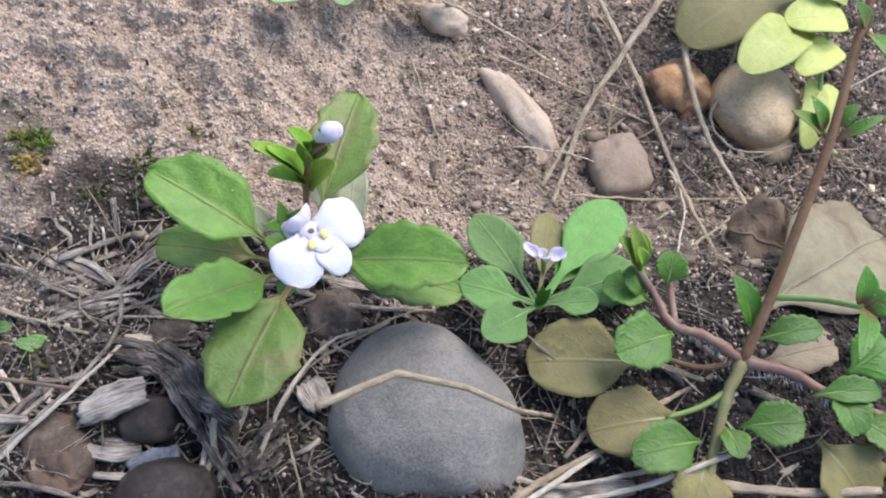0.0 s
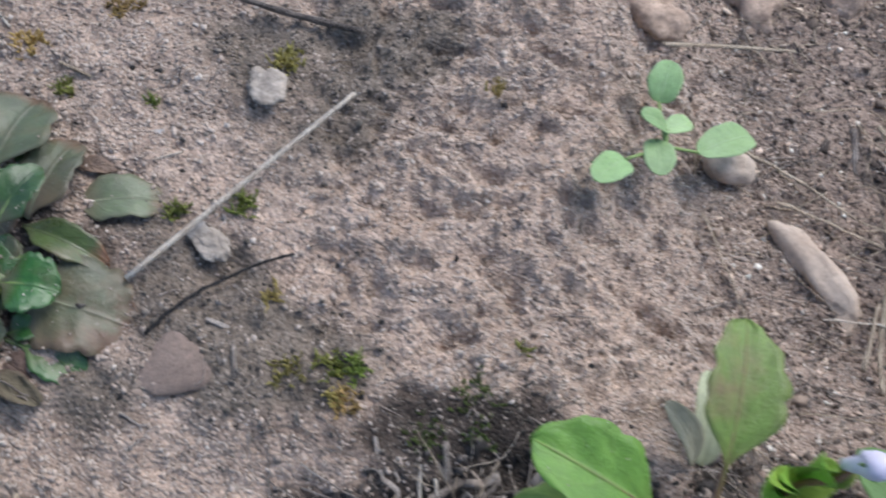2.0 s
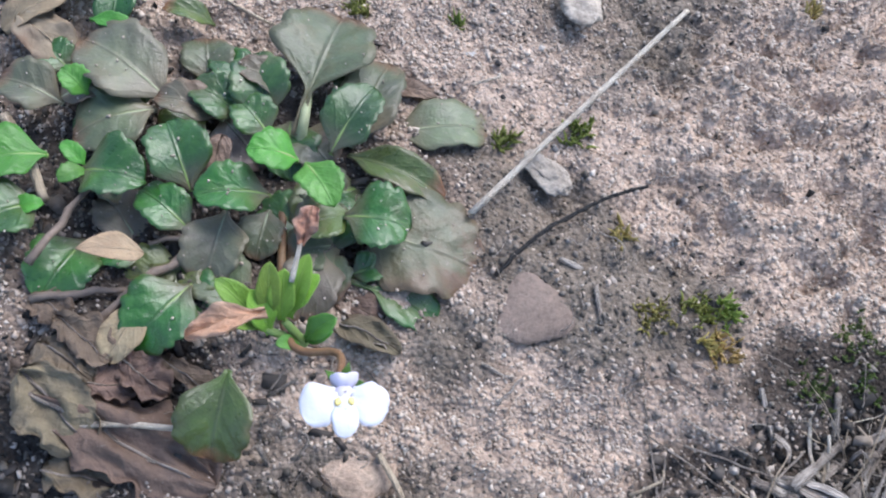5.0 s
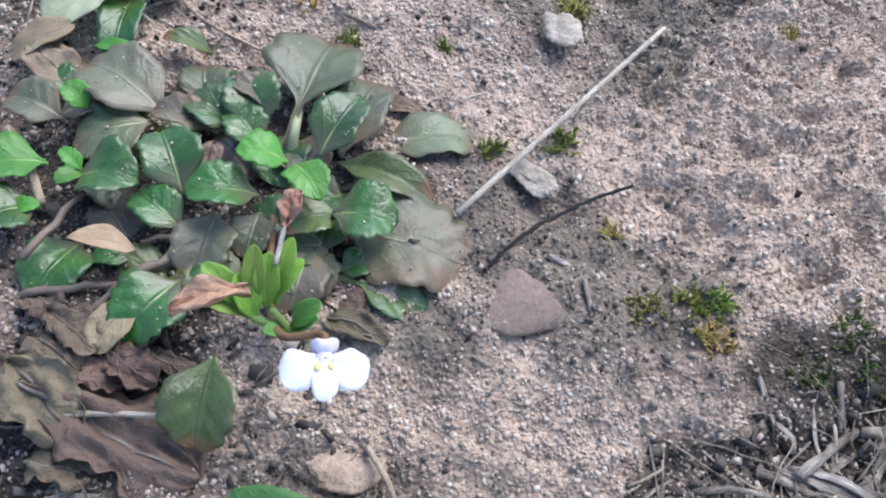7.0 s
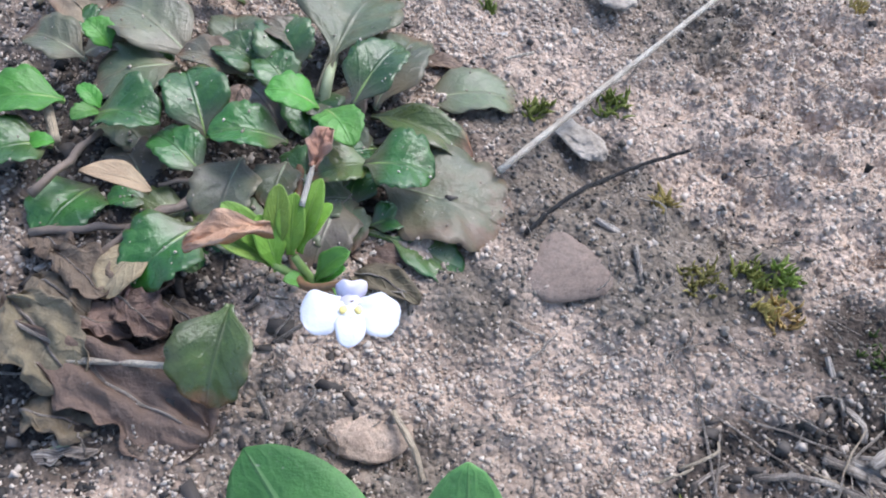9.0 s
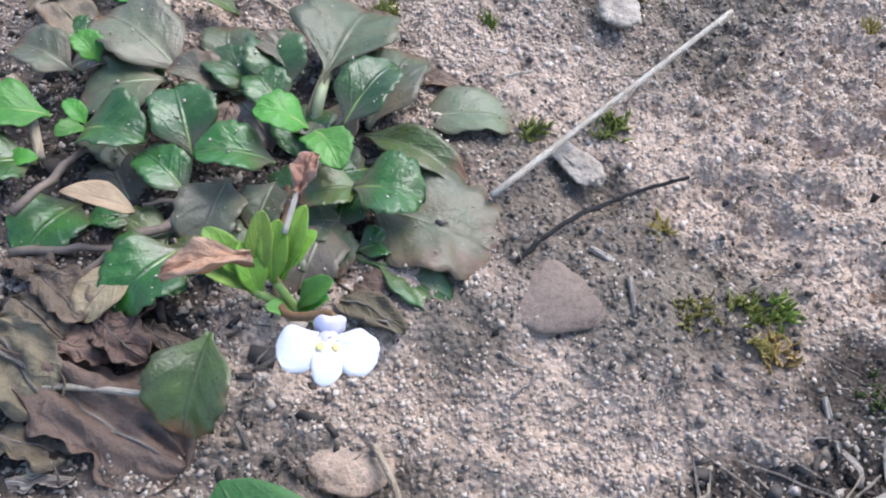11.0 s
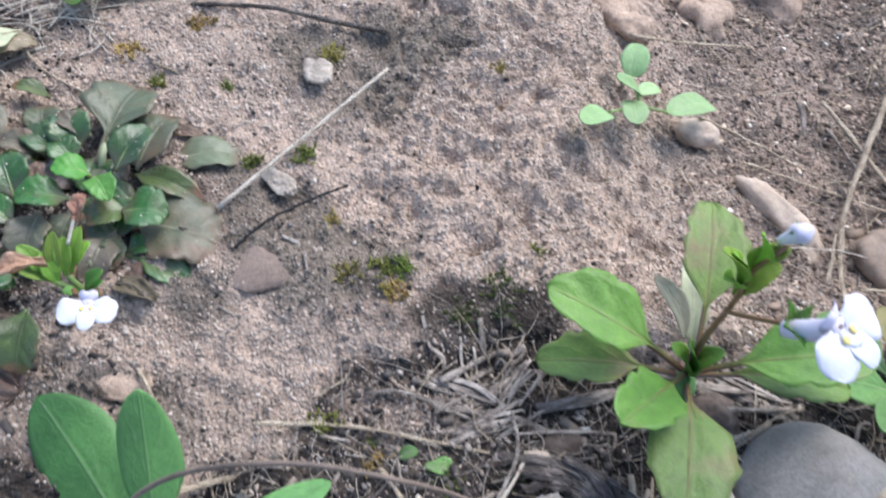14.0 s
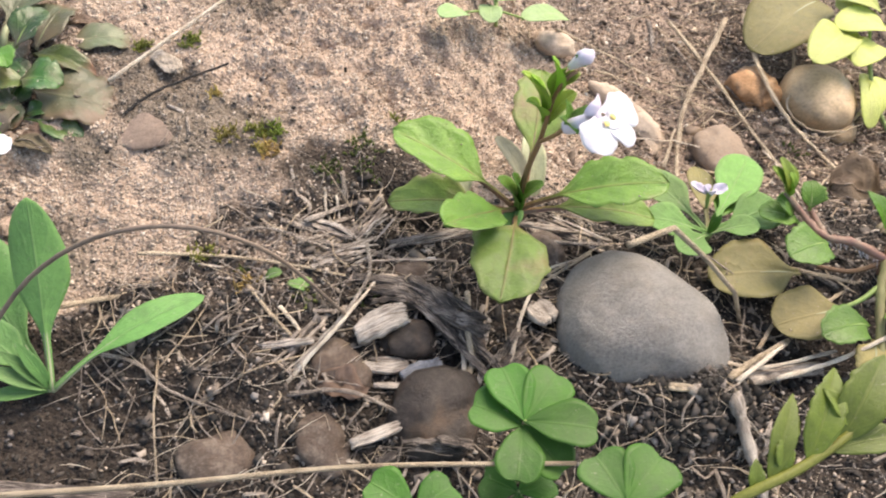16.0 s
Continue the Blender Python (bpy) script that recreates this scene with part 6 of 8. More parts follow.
clover_b = thing("clover", (-1.10, 0.54, -0.11), "bright green clover with heart-shaped leaflets on thin stalks", "plant", "clovers")
stalk(clover_b, [(-1.10, 0.54, -0.21), (-1.26, 0.67, 0.97), (-1.42, 0.61, 1.85)], 0.030, 0.025, M_STEM_GREEN, name="stalk")
leaf(clover_b, (-1.42, 0.61, 1.85), (-2.08, 0.92, 1.90), 0.65, M_CLOVER, shape="wedge", name="leaflet", bow=0.05, cup=0.08, notch=0.08)
leaf(clover_b, (-1.42, 0.61, 1.85), (-1.62, -0.18, 1.90), 0.63, M_CLOVER, shape="wedge", name="leaflet", bow=0.05, cup=0.08, notch=0.08)
leaf(clover_b, (-1.42, 0.61, 1.85), (-0.92, -0.03, 1.75), 0.64, M_CLOVER, shape="wedge", name="leaflet", bow=0.05, cup=0.08, notch=0.08)

clover_c = thing("clover", (0.84, 0.12, -0.10), "bright green clover with heart-shaped leaflets on thin stalks", "plant", "clovers")
stalk(clover_c, [(0.84, 0.12, -0.20), (0.21, -0.15, 1.20), (-0.42, -0.61, 2.30)], 0.030, 0.025, M_STEM_GREEN, name="stalk")
leaf(clover_c, (-0.42, -0.61, 2.30), (-0.72, 0.03, 2.30), 0.72, M_CLOVER, shape="wedge", name="leaflet", bow=0.05, cup=0.08, notch=0.08)
leaf(clover_c, (-0.42, -0.61, 2.30), (0.18, -0.03, 2.30), 0.73, M_CLOVER, shape="wedge", name="leaflet", bow=0.05, cup=0.08, notch=0.08)
leaf(clover_c, (-0.42, -0.61, 2.30), (-0.47, -1.09, 2.20), 0.70, M_CLOVER, shape="wedge", name="leaflet", bow=0.05, cup=0.08, notch=0.08)

clover_d = thing("clover", (-2.64, -0.13, 0.06), "bright green clover with heart-shaped leaflets on thin stalks", "plant", "clovers")
stalk(clover_d, [(-2.64, -0.13, -0.04), (-2.77, -0.20, 1.13), (-2.90, -0.48, 2.00)], 0.030, 0.025, M_STEM_GREEN, name="stalk")
leaf(clover_d, (-2.90, -0.48, 2.00), (-3.46, -0.11, 2.10), 0.55, M_CLOVER, shape="wedge", name="leaflet", bow=0.05, cup=0.08, notch=0.08)
leaf(clover_d, (-2.90, -0.48, 2.00), (-2.40, -0.18, 2.00), 0.55, M_CLOVER, shape="wedge", name="leaflet", bow=0.05, cup=0.08, notch=0.08)
leaf(clover_d, (-2.90, -0.48, 2.00), (-2.91, -1.00, 2.00), 0.54, M_CLOVER, shape="wedge", name="leaflet", bow=0.05, cup=0.08, notch=0.08)

clover_e = thing("clover", (-1.13, -0.04, -0.05), "bright green clover with heart-shaped leaflets on thin stalks", "plant", "clovers")
stalk(clover_e, [(-1.13, -0.04, -0.15), (-1.29, 0.05, 0.72), (-1.46, -0.07, 1.30)], 0.030, 0.025, M_STEM_GREEN, name="stalk")
leaf(clover_e, (-1.46, -0.07, 1.30), (-1.93, 0.17, 1.30), 0.60, M_CLOVER, shape="wedge", name="leaflet", bow=0.05, cup=0.08, notch=0.08)
leaf(clover_e, (-1.46, -0.07, 1.30), (-0.98, 0.13, 1.30), 0.61, M_CLOVER, shape="wedge", name="leaflet", bow=0.05, cup=0.08, notch=0.08)
leaf(clover_e, (-1.46, -0.07, 1.30), (-1.57, -0.76, 1.30), 0.59, M_CLOVER, shape="wedge", name="leaflet", bow=0.05, cup=0.08, notch=0.08)

# ---- weed at the edge ----

edge_weed = thing("edge_weed", (0.75, -0.75, -0.10), "olive-green leaning weed stem with toothed leaves at the litter's edge", "plant")
stalk(edge_weed, [(0.72, -0.78, -0.20), (1.05, -0.58, 1.00), (1.38, -0.40, 1.60), (2.29, -0.09, 1.90), (3.49, 0.53, 2.20), (4.40, 1.05, 2.35)], 0.085, 0.060, M_STEM_OLIVE)
for foot, end, wide in (((1.75, -0.25, 1.75), (2.32, 0.83, 2.05), 0.34), ((1.95, -0.20, 1.80), (2.02, 0.30, 2.00), 0.26), ((2.29, -0.09, 1.90), (2.92, 1.10, 2.25), 0.50), ((2.75, 0.12, 2.00), (3.62, 1.20, 2.40), 0.62),
                        ((3.00, 0.28, 2.05), (2.62, 0.78, 2.30), 0.30), ((2.60, 0.05, 1.95), (3.80, 0.18, 2.05), 0.42), ((1.55, -0.36, 1.65), (1.62, 0.02, 1.85), 0.22)):
    leaf(edge_weed, foot, end, wide, M_EDGE, shape="lance", bow=0.1, cup=0.0, fold=0.25, teeth=5, tooth=0.10, saw=0.12)

# ---- stones ----
solo("stone", pebble((1.32, 2.95, 0.05), (2.5, 3.05, 1.9), (4, -3, -122), 3, lump=0.09, block=0.12, taper=0.22, level=5), M_STONE, "smooth rounded grey stone half sunk in soil", "stone")
solo("stone", pebble((5.14, 8.65, -2.08), (1.34, 1.50, 0.94), (0, 0, 20), 4, block=0.35), M_STONE_WARM, "grey-brown angular stone in the gully", "stone")
solo("stone", pebble((6.63, 10.57, -1.95), (1.41, 1.45, 0.99), (0, 0, 35), 6, block=0.4, lump=0.42), M_STONE_ORANGE, "orange-brown angular stone in the gully", "stone")
solo("stone", pebble((8.07, 10.21, -1.74), (1.79, 2.00, 1.25), (0, 0, 0), 8, lump=0.14), M_STONE_OLIVE, "rounded glossy olive-brown pebble in the gully", "stone")
solo("stone", pebble((8.38, 9.36, -2.00), (0.92, 0.77, 0.54), (0, 0, 0), 9, lump=0.14), M_STONE_OLIVE, "small rounded olive-brown pebble in the gully", "stone")
solo("stone", pebble((3.23, 9.80, -2.03), (0.8, 2.3, 0.7), (5, 4, 32), 12, block=0.2, lump=0.42), M_STONE_PINK, "long pinkish stone lying in the bank", "stone")
solo("stone", pebble((-6.87, 7.01, 0.25), (0.84, 0.84, 0.22), (0, 0, 8), 14, taper=0.55, lump=0.12), M_STONE_FLAT, "flat triangular warm grey stone sunk in sand", "stone")
solo("stone", pebble((-2.25, 1.66, 0.04), (1.34, 1.36, 0.94), (0, 0, 0), 15), M_STONE_DARK, "dark brown round pebble among litter", "stone")
solo("pebble", pebble((-3.65, 2.40, 0.02), (1.10, 0.82, 0.52), (0, 6, -38), 16, lump=0.20, block=0.08), M_STONE_BROWN, "dull brown pebble among litter", "stone")
solo("pebble", pebble((-5.38, 1.08, -0.06), (1.15, 0.80, 0.50), (0, 8, 20), 17, lump=0.22, block=0.06), M_STONE_BROWN, "dull brown pebble among litter", "stone")
solo("pebble", pebble((-3.94, 1.23, -0.06), (0.80, 1.12, 0.55), (6, 0, 25), 18, lump=0.20, block=0.06), M_STONE_BROWN, "light brown pebble among litter", "stone")
solo("pebble", pebble((-2.82, 3.89, 0.09), (0.48, 0.40, 0.28), (0, 0, 0), 19, block=0.3), M_STONE_PINK, "small pink-brown pebble among litter", "stone")
solo("pebble", pebble((-0.14, 4.49, 0.05), (0.93, 0.75, 0.53), (0, 0, 0), 20, lump=0.27, block=0.12), M_STONE_BROWN, "brown clod beside the flowering weed", "stone")
solo("pebble", pebble((-0.43, 4.27, -0.07), (0.44, 0.58, 0.30), (0, 0, 0), 21), M_STONE_PINK, "small pinkish pebble beside the flowering weed", "stone")
solo("pebble", pebble((-2.38, 4.17, 0.02), (0.73, 0.46, 0.32), (0, 0, 0), 22, lump=0.27, block=0.12), M_STONE_BROWN, "dull brown pebble among litter", "stone")
solo("pebble", pebble((-2.56, 2.86, 0.07), (0.93, 0.65, 0.46), (0, 0, 0), 23, block=0.2), M_STONE_DARK, "black glossy pebble among litter", "stone")
solo("pebble", pebble((-1.51, 2.77, 0.03), (0.39, 0.79, 0.27), (0, 0, 0), 24, lump=0.27, block=0.12), M_STONE_BROWN, "dark brown pebble among litter", "stone")
solo("clod", pebble((5.06, 17.18, -2.18), (1.70, 2.75, 1.19), (0, 0, 0), 51, lump=0.5), M_CLOD, "large pale pinkish clod beyond the gully", "stone")
solo("clod", pebble((0.44, 14.36, -1.04), (1.24, 1.17, 0.82), (0, 0, 0), 52, lump=0.6), M_CLOD, "pinkish brown earth clod on the bank", "stone")
solo("clod", pebble((2.97, 15.76, -2.25), (1.27, 1.54, 0.89), (0, 0, 0), 53, lump=0.6), M_CLOD, "pinkish brown earth clod on the bank", "stone")
solo("straw", tube([(0.15, 12.88, -0.13), (1.75, 13.68, -1.02), (3.30, 14.00, -1.38)], 0.050, 0.040, flat=0.6), M_STRAW, "pale straw across the gully's head", "straw", "dry straws")
solo("pebble", pebble((1.64, 11.44, -1.43), (0.96, 0.69, 0.49), (0, 0, 0), 25, block=0.2), M_STONE_PINK, "pinkish pebble under the seedling", "stone")
solo("pebble", pebble((-8.69, 5.28, -0.12), (0.80, 0.70, 0.18), (0, 0, 0), 26), M_CLOD, "tan stone just showing through the sand", "stone")
solo("pebble", pebble((-4.59, 5.72, 0.05), (0.16, 0.14, 0.10), (0, 0, 0), 30, level=3, lump=0.5), M_STONE_WHITE, "tiny white pebble lying on the soil", "stone")
solo("pebble", pebble((-3.54, 4.17, -0.05), (0.20, 0.18, 0.13), (0, 0, 0), 31, level=3, lump=0.5), M_STONE_WHITE, "tiny white pebble lying on the soil", "stone")
solo("pebble", pebble((-2.84, 5.94, -0.26), (0.18, 0.16, 0.11), (0, 0, 0), 33, level=3, lump=0.5), M_STONE_WHITE, "tiny white pebble lying on the soil", "stone")
solo("pebble", pebble((-7.49, 10.23, 0.30), (0.15, 0.13, 0.09), (0, 0, 0), 34, level=3, lump=0.5), M_STONE_WHITE, "tiny white pebble lying on the soil", "stone")
solo("pebble", pebble((-2.09, 4.32, 0.03), (0.28, 0.25, 0.18), (0, 0, 0), 35, level=3, lump=0.5), M_STONE_WHITE, "tiny white pebble lying on the soil", "stone")
solo("pebble", pebble((-3.92, 4.40, 0.03), (0.24, 0.22, 0.15), (0, 0, 0), 36, level=3, lump=0.5), M_STONE_WHITE, "tiny white pebble lying on the soil", "stone")

# ---- straws, roots and sticks ----
solo("straw", tube([(-7.57, 7.99, 0.45), (-6.3, 9.3, 0.62), (-4.85, 10.78, 0.82)], 0.040, 0.032), M_STRAW_PALE, "straight pale dry straw leaning on the rosette", "straw", "dry straws")
solo("root", tube([(-7.27, 7.34, 0.29), (-7.00, 7.62, 0.36), (-6.69, 7.88, 0.38), (-6.23, 8.16, 0.39), (-5.84, 8.36, 0.42), (-5.51, 8.41, 0.55)], 0.030, 0.020, wobble=0.006), M_BLACK, "thin black root lying on the sand", "root")
solo("straw", tube([(-11.83, 5.54, 0.31), (-11.09, 5.60, 0.27), (-10.40, 5.54, 0.38)], 0.035, 0.030), M_STRAW_PALE, "pale dry straw under the rosette", "straw", "dry straws")
solo("straw", tube([(-6.18, 7.22, 0.28), (-6.10, 6.63, 0.16)], 0.030, 0.030), M_STRAW_GREY, "short grey straw on the sand", "straw", "dry straws")
solo("straw", tube([(-9.65, 5.93, 0.20), (-9.34, 6.07, 0.39)], 0.025, 0.020), M_STRAW_GREY, "short grey straw on the sand", "straw", "dry straws")
solo("straw", tube([(-9.70, 5.43, 0.14), (-9.57, 5.23, -0.13), (-9.46, 4.98, -0.15)], 0.030, 0.025), M_STRAW_GREY, "short grey straw on the sand", "straw", "dry straws")
solo("straw", tube([(-8.50, 5.40, 0.05), (-8.29, 5.04, 0.07), (-8.19, 4.79, -0.05)], 0.035, 0.030), M_STRAW, "bent tan straw on the sand", "straw", "dry straws")
solo("straw", tube([(-11.27, 11.49, 0.50), (-10.90, 11.06, 0.37), (-10.34, 10.66, 0.35), (-9.59, 10.30, 0.31)], 0.030, 0.020), M_STRAW, "thin tan straw above the rosette", "straw", "dry straws")
solo("straw", tube([(-8.98, 11.24, 0.35), (-8.41, 11.07, 0.20)], 0.030, 0.030), M_STRAW, "short tan straw on the sand", "straw", "dry straws")
solo("straw", tube([(-7.53, 9.77, 0.24), (-7.13, 9.90, 0.28)], 0.020, 0.020), M_STRAW_PALE, "short pale straw on the sand", "straw", "dry straws")
solo("straw", tube([(-12.56, 8.75, 0.66), (-12.28, 8.36, 0.58), (-12.04, 7.85, 0.51)], 0.060, 0.050), M_STRAW, "thick tan straw under the rosette", "straw", "dry straws")
solo("twig", tube([(-10.19, 12.62, 0.35), (-9.25, 12.94, 0.14), (-8.16, 12.86, 0.31), (-7.08, 12.67, 0.45), (-6.01, 12.40, 0.45), (-4.79, 12.23, 0.34)], 0.036, 0.050, wobble=0.005), M_BARK, "thin brown twig lying on the sand", "twig")
solo("straw", tube([(6.32, 12.66, -1.48), (5.30, 11.03, -1.59), (4.54, 9.79, -1.68), (4.03, 8.40, -1.80), (3.67, 7.48, -1.49)], 0.083, 0.043, flat=0.6, wobble=0.012), M_STRAW, "dry bent grass straw in the gully", "straw", "dry straws")
solo("straw", tube([(4.94, 12.76, -1.76), (5.59, 10.93, -1.79), (6.14, 8.81, -1.79), (6.34, 7.24, -1.34), (6.24, 5.63, -0.26)], 0.078, 0.040, flat=0.6, wobble=0.012), M_STRAW, "dry bent grass straw in the gully", "straw", "dry straws")
solo("straw", tube([(6.61, 12.47, -1.22), (6.59, 10.72, -1.39), (6.76, 9.42, -1.44), (7.07, 8.41, -1.41), (7.33, 7.36, -1.22)], 0.088, 0.045, flat=0.6, wobble=0.012), M_STRAW, "dry bent grass straw in the gully", "straw", "dry straws")
solo("straw", tube([(7.98, 12.14, -1.54), (7.40, 10.47, -1.50), (6.98, 9.64, -1.53), (7.37, 8.95, -1.53), (8.17, 8.94, -1.52)], 0.044, 0.022, flat=0.6, wobble=0.012), M_STRAW, "dry bent grass straw in the gully", "straw", "dry straws")
solo("straw", tube([(2.66, 10.99, -1.79), (4.19, 10.49, -1.96), (5.83, 9.62, -1.82)], 0.044, 0.022, flat=0.6, wobble=0.012), M_STRAW, "dry bent grass straw in the gully", "straw", "dry straws")
solo("straw", tube([(1.66, 11.64, -1.15), (3.00, 11.45, -1.69), (4.29, 10.69, -1.84), (5.14, 10.36, -1.65)], 0.044, 0.022, flat=0.6, wobble=0.012), M_STRAW, "dry bent grass straw in the gully", "straw", "dry straws")
solo("straw", tube([(0.97, 10.40, -1.25), (1.31, 9.36, -1.30), (1.59, 8.72, -1.51), (2.03, 8.50, -1.85)], 0.022, 0.011, flat=0.6, wobble=0.012), M_STRAW, "dry bent grass straw in the gully", "straw", "dry straws")
solo("straw", tube([(1.59, 8.72, -1.51), (1.49, 8.26, -1.53)], 0.015, 0.007, flat=0.6, wobble=0.012), M_STRAW, "dry bent grass straw in the gully", "straw", "dry straws")
solo("straw", tube([(6.10, 8.53, -1.75), (6.20, 7.66, -1.50), (5.42, 6.00, -0.27)], 0.029, 0.015, flat=0.6, wobble=0.012), M_STRAW_PALE, "dry bent grass straw in the gully", "straw", "dry straws")
solo("straw", tube([(3.99, 7.62, -1.39), (5.66, 7.88, -1.81), (8.26, 7.96, -1.55)], 0.034, 0.018, flat=0.6, wobble=0.012), M_STRAW, "dry bent grass straw in the gully", "straw", "dry straws")
solo("straw", tube([(3.04, 8.79, -1.71), (4.48, 8.65, -1.75), (5.38, 8.07, -1.92)], 0.022, 0.011, flat=0.6, wobble=0.012), M_STRAW_PALE, "dry bent grass straw in the gully", "straw", "dry straws")
solo("straw", tube([(4.27, 12.52, -1.58), (4.28, 11.67, -1.80)], 0.088, 0.045, flat=0.6, wobble=0.012), M_STRAW_GREY, "dry bent grass straw in the gully", "straw", "dry straws")
solo("straw", tube([(8.74, 9.52, -1.75), (9.66, 10.32, -1.39), (10.78, 10.86, -0.84)], 0.039, 0.020, flat=0.6, wobble=0.012), M_STRAW_PALE, "dry bent grass straw in the gully", "straw", "dry straws")
solo("straw", tube([(7.01, 8.85, -1.52), (7.75, 8.85, -1.64), (8.85, 9.29, -1.58)], 0.029, 0.015, flat=0.6, wobble=0.012), M_STRAW, "dry bent grass straw in the gully", "straw", "dry straws")
solo("straw", tube([(9.43, 8.89, -1.48), (9.98, 8.56, -1.73), (10.42, 8.05, -1.67)], 0.029, 0.015, flat=0.6, wobble=0.012), M_STRAW, "dry bent grass straw in the gully", "straw", "dry straws")
solo("straw", tube([(6.81, 6.73, -0.96), (7.85, 7.98, -1.65), (8.81, 8.71, -1.70)], 0.029, 0.015, flat=0.6, wobble=0.012), M_STRAW_GREY, "dry bent grass straw in the gully", "straw", "dry straws")
solo("straw", tube([(5.86, 6.37, -0.79), (7.64, 7.88, -1.72)], 0.029, 0.015, flat=0.6, wobble=0.012), M_STRAW, "dry bent grass straw in the gully", "straw", "dry straws")
solo("straw", tube([(5.88, 10.68, -1.99), (6.30, 9.92, -2.05), (6.73, 8.73, -2.00)], 0.049, 0.025, flat=0.6, wobble=0.012), M_STRAW_GREY, "dry bent grass straw in the gully", "straw", "dry straws")
solo("straw", tube([(4.86, 12.06, -1.85), (5.28, 10.98, -1.91), (5.65, 10.12, -1.83)], 0.049, 0.025, flat=0.6, wobble=0.012), M_STRAW_GREY, "dry bent grass straw in the gully", "straw", "dry straws")
solo("straw", tube([(3.54, 7.91, -1.65), (4.18, 9.16, -1.77)], 0.049, 0.025, flat=0.6, wobble=0.012), M_STRAW, "dry bent grass straw in the gully", "straw", "dry straws")
solo("straw", tube([(3.20, 1.84, 0.40), (4.31, 2.11, 0.44), (5.60, 2.58, 0.52)], 0.045, 0.036, flat=0.6, wobble=0.004), M_STRAW_PALE, "dry straw beside the creeping weed", "straw", "dry straws")
solo("straw", tube([(2.31, 1.79, 0.58), (3.00, 2.23, 0.33), (3.77, 2.63, 0.21)], 0.060, 0.048, flat=0.6, wobble=0.004), M_STRAW, "dry straw beside the creeping weed", "straw", "dry straws")
solo("straw", tube([(2.41, 1.72, 0.61), (3.69, 2.55, 0.24)], 0.045, 0.036, flat=0.6, wobble=0.004), M_STRAW_PALE, "dry straw beside the creeping weed", "straw", "dry straws")
solo("straw", tube([(5.27, 2.18, 0.19), (6.55, 2.07, 0.37), (7.72, 2.13, 0.41)], 0.080, 0.064, flat=0.6, wobble=0.004), M_STRAW, "dry straw beside the creeping weed", "straw", "dry straws")
solo("straw", tube([(3.22, 2.51, 0.13), (3.62, 2.96, 0.15)], 0.040, 0.032, flat=0.6, wobble=0.004), M_STRAW, "dry straw beside the creeping weed", "straw", "dry straws")
solo("straw", tube([(4.59, 3.27, 0.21), (5.13, 3.57, 0.12), (5.55, 3.80, 0.15)], 0.040, 0.032, flat=0.6, wobble=0.004), M_STRAW, "dry straw beside the creeping weed", "straw", "dry straws")
solo("straw", tube([(4.77, 3.94, 0.01), (5.18, 3.61, 0.00)], 0.070, 0.056, flat=0.6, wobble=0.004), M_STRAW_GREY, "dry straw beside the creeping weed", "straw", "dry straws")
solo("straw", tube([(6.16, 3.62, 0.10), (6.85, 3.27, 0.22)], 0.080, 0.064, flat=0.6, wobble=0.004), M_STRAW_GREY, "dry straw beside the creeping weed", "straw", "dry straws")
solo("straw", tube([(-0.97, 2.07, 0.17), (-0.98, 2.53, 0.13), (-0.69, 3.19, 0.33), (-0.34, 3.75, 0.16), (0.68, 4.37, 0.26)], 0.028, 0.022, flat=0.6, wobble=0.004), M_STRAW, "dry straw beside the creeping weed", "straw", "dry straws")
solo("straw", tube([(-0.12, 4.01, 0.17), (0.93, 4.51, 0.27), (1.36, 4.66, 0.09)], 0.020, 0.016, flat=0.6, wobble=0.004), M_STRAW, "dry straw beside the creeping weed", "straw", "dry straws")
solo("straw", tube([(-0.21, 2.16, 3.66), (0.61, 2.63, 3.37), (1.49, 2.79, 2.40), (2.30, 2.78, 1.50), (3.13, 3.13, -0.00)], 0.045, 0.035, sharp=True), M_STRAW, "kinked dry straw arching over the grey stone", "straw", "dry straws")
solo("stem", tube([(-9.06, 2.23, -0.00), (-7.85, 3.08, 1.59), (-6.27, 2.89, 3.01), (-4.76, 2.66, 2.95), (-3.45, 3.20, 0.18)], 0.038, 0.026), M_STEM_GREY, "thin dark dead stem arching over the litter", "stem")
solo("straw", tube([(-6.80, 4.54, 0.07), (-5.49, 4.48, 0.07), (-4.34, 4.17, 0.25), (-3.28, 3.97, 0.13)], 0.035, 0.026, flat=0.6, wobble=0.005), M_STRAW, "tan dry stem on the sand", "straw", "dry straws")
solo("straw", tube([(-5.04, 3.81, 0.22), (-4.69, 3.28, 0.25), (-4.28, 2.83, 0.18)], 0.040, 0.030, flat=0.6, wobble=0.005), M_STRAW, "dry tan straw lying among litter", "straw", "dry straws")
solo("straw", tube([(-4.57, 2.00, 0.10), (-3.87, 2.69, 0.42), (-3.52, 3.12, 0.41), (-2.97, 3.95, 0.20)], 0.035, 0.026, flat=0.6, wobble=0.005), M_STRAW_PALE, "thin branching straw among litter", "straw", "dry straws")
solo("straw", tube([(-4.28, 2.44, 0.20), (-3.69, 3.00, 0.37), (-3.31, 3.50, 0.17)], 0.025, 0.019, flat=0.6, wobble=0.005), M_STRAW_PALE, "thin branching straw among litter", "straw", "dry straws")
solo("straw", tube([(-7.32, 2.76, 0.08), (-6.63, 2.55, 0.12), (-6.13, 2.13, 0.03), (-5.16, 1.60, 0.21)], 0.035, 0.026, flat=0.6, wobble=0.005), M_STRAW_GREY, "grey dead stem among litter", "straw", "dry straws")
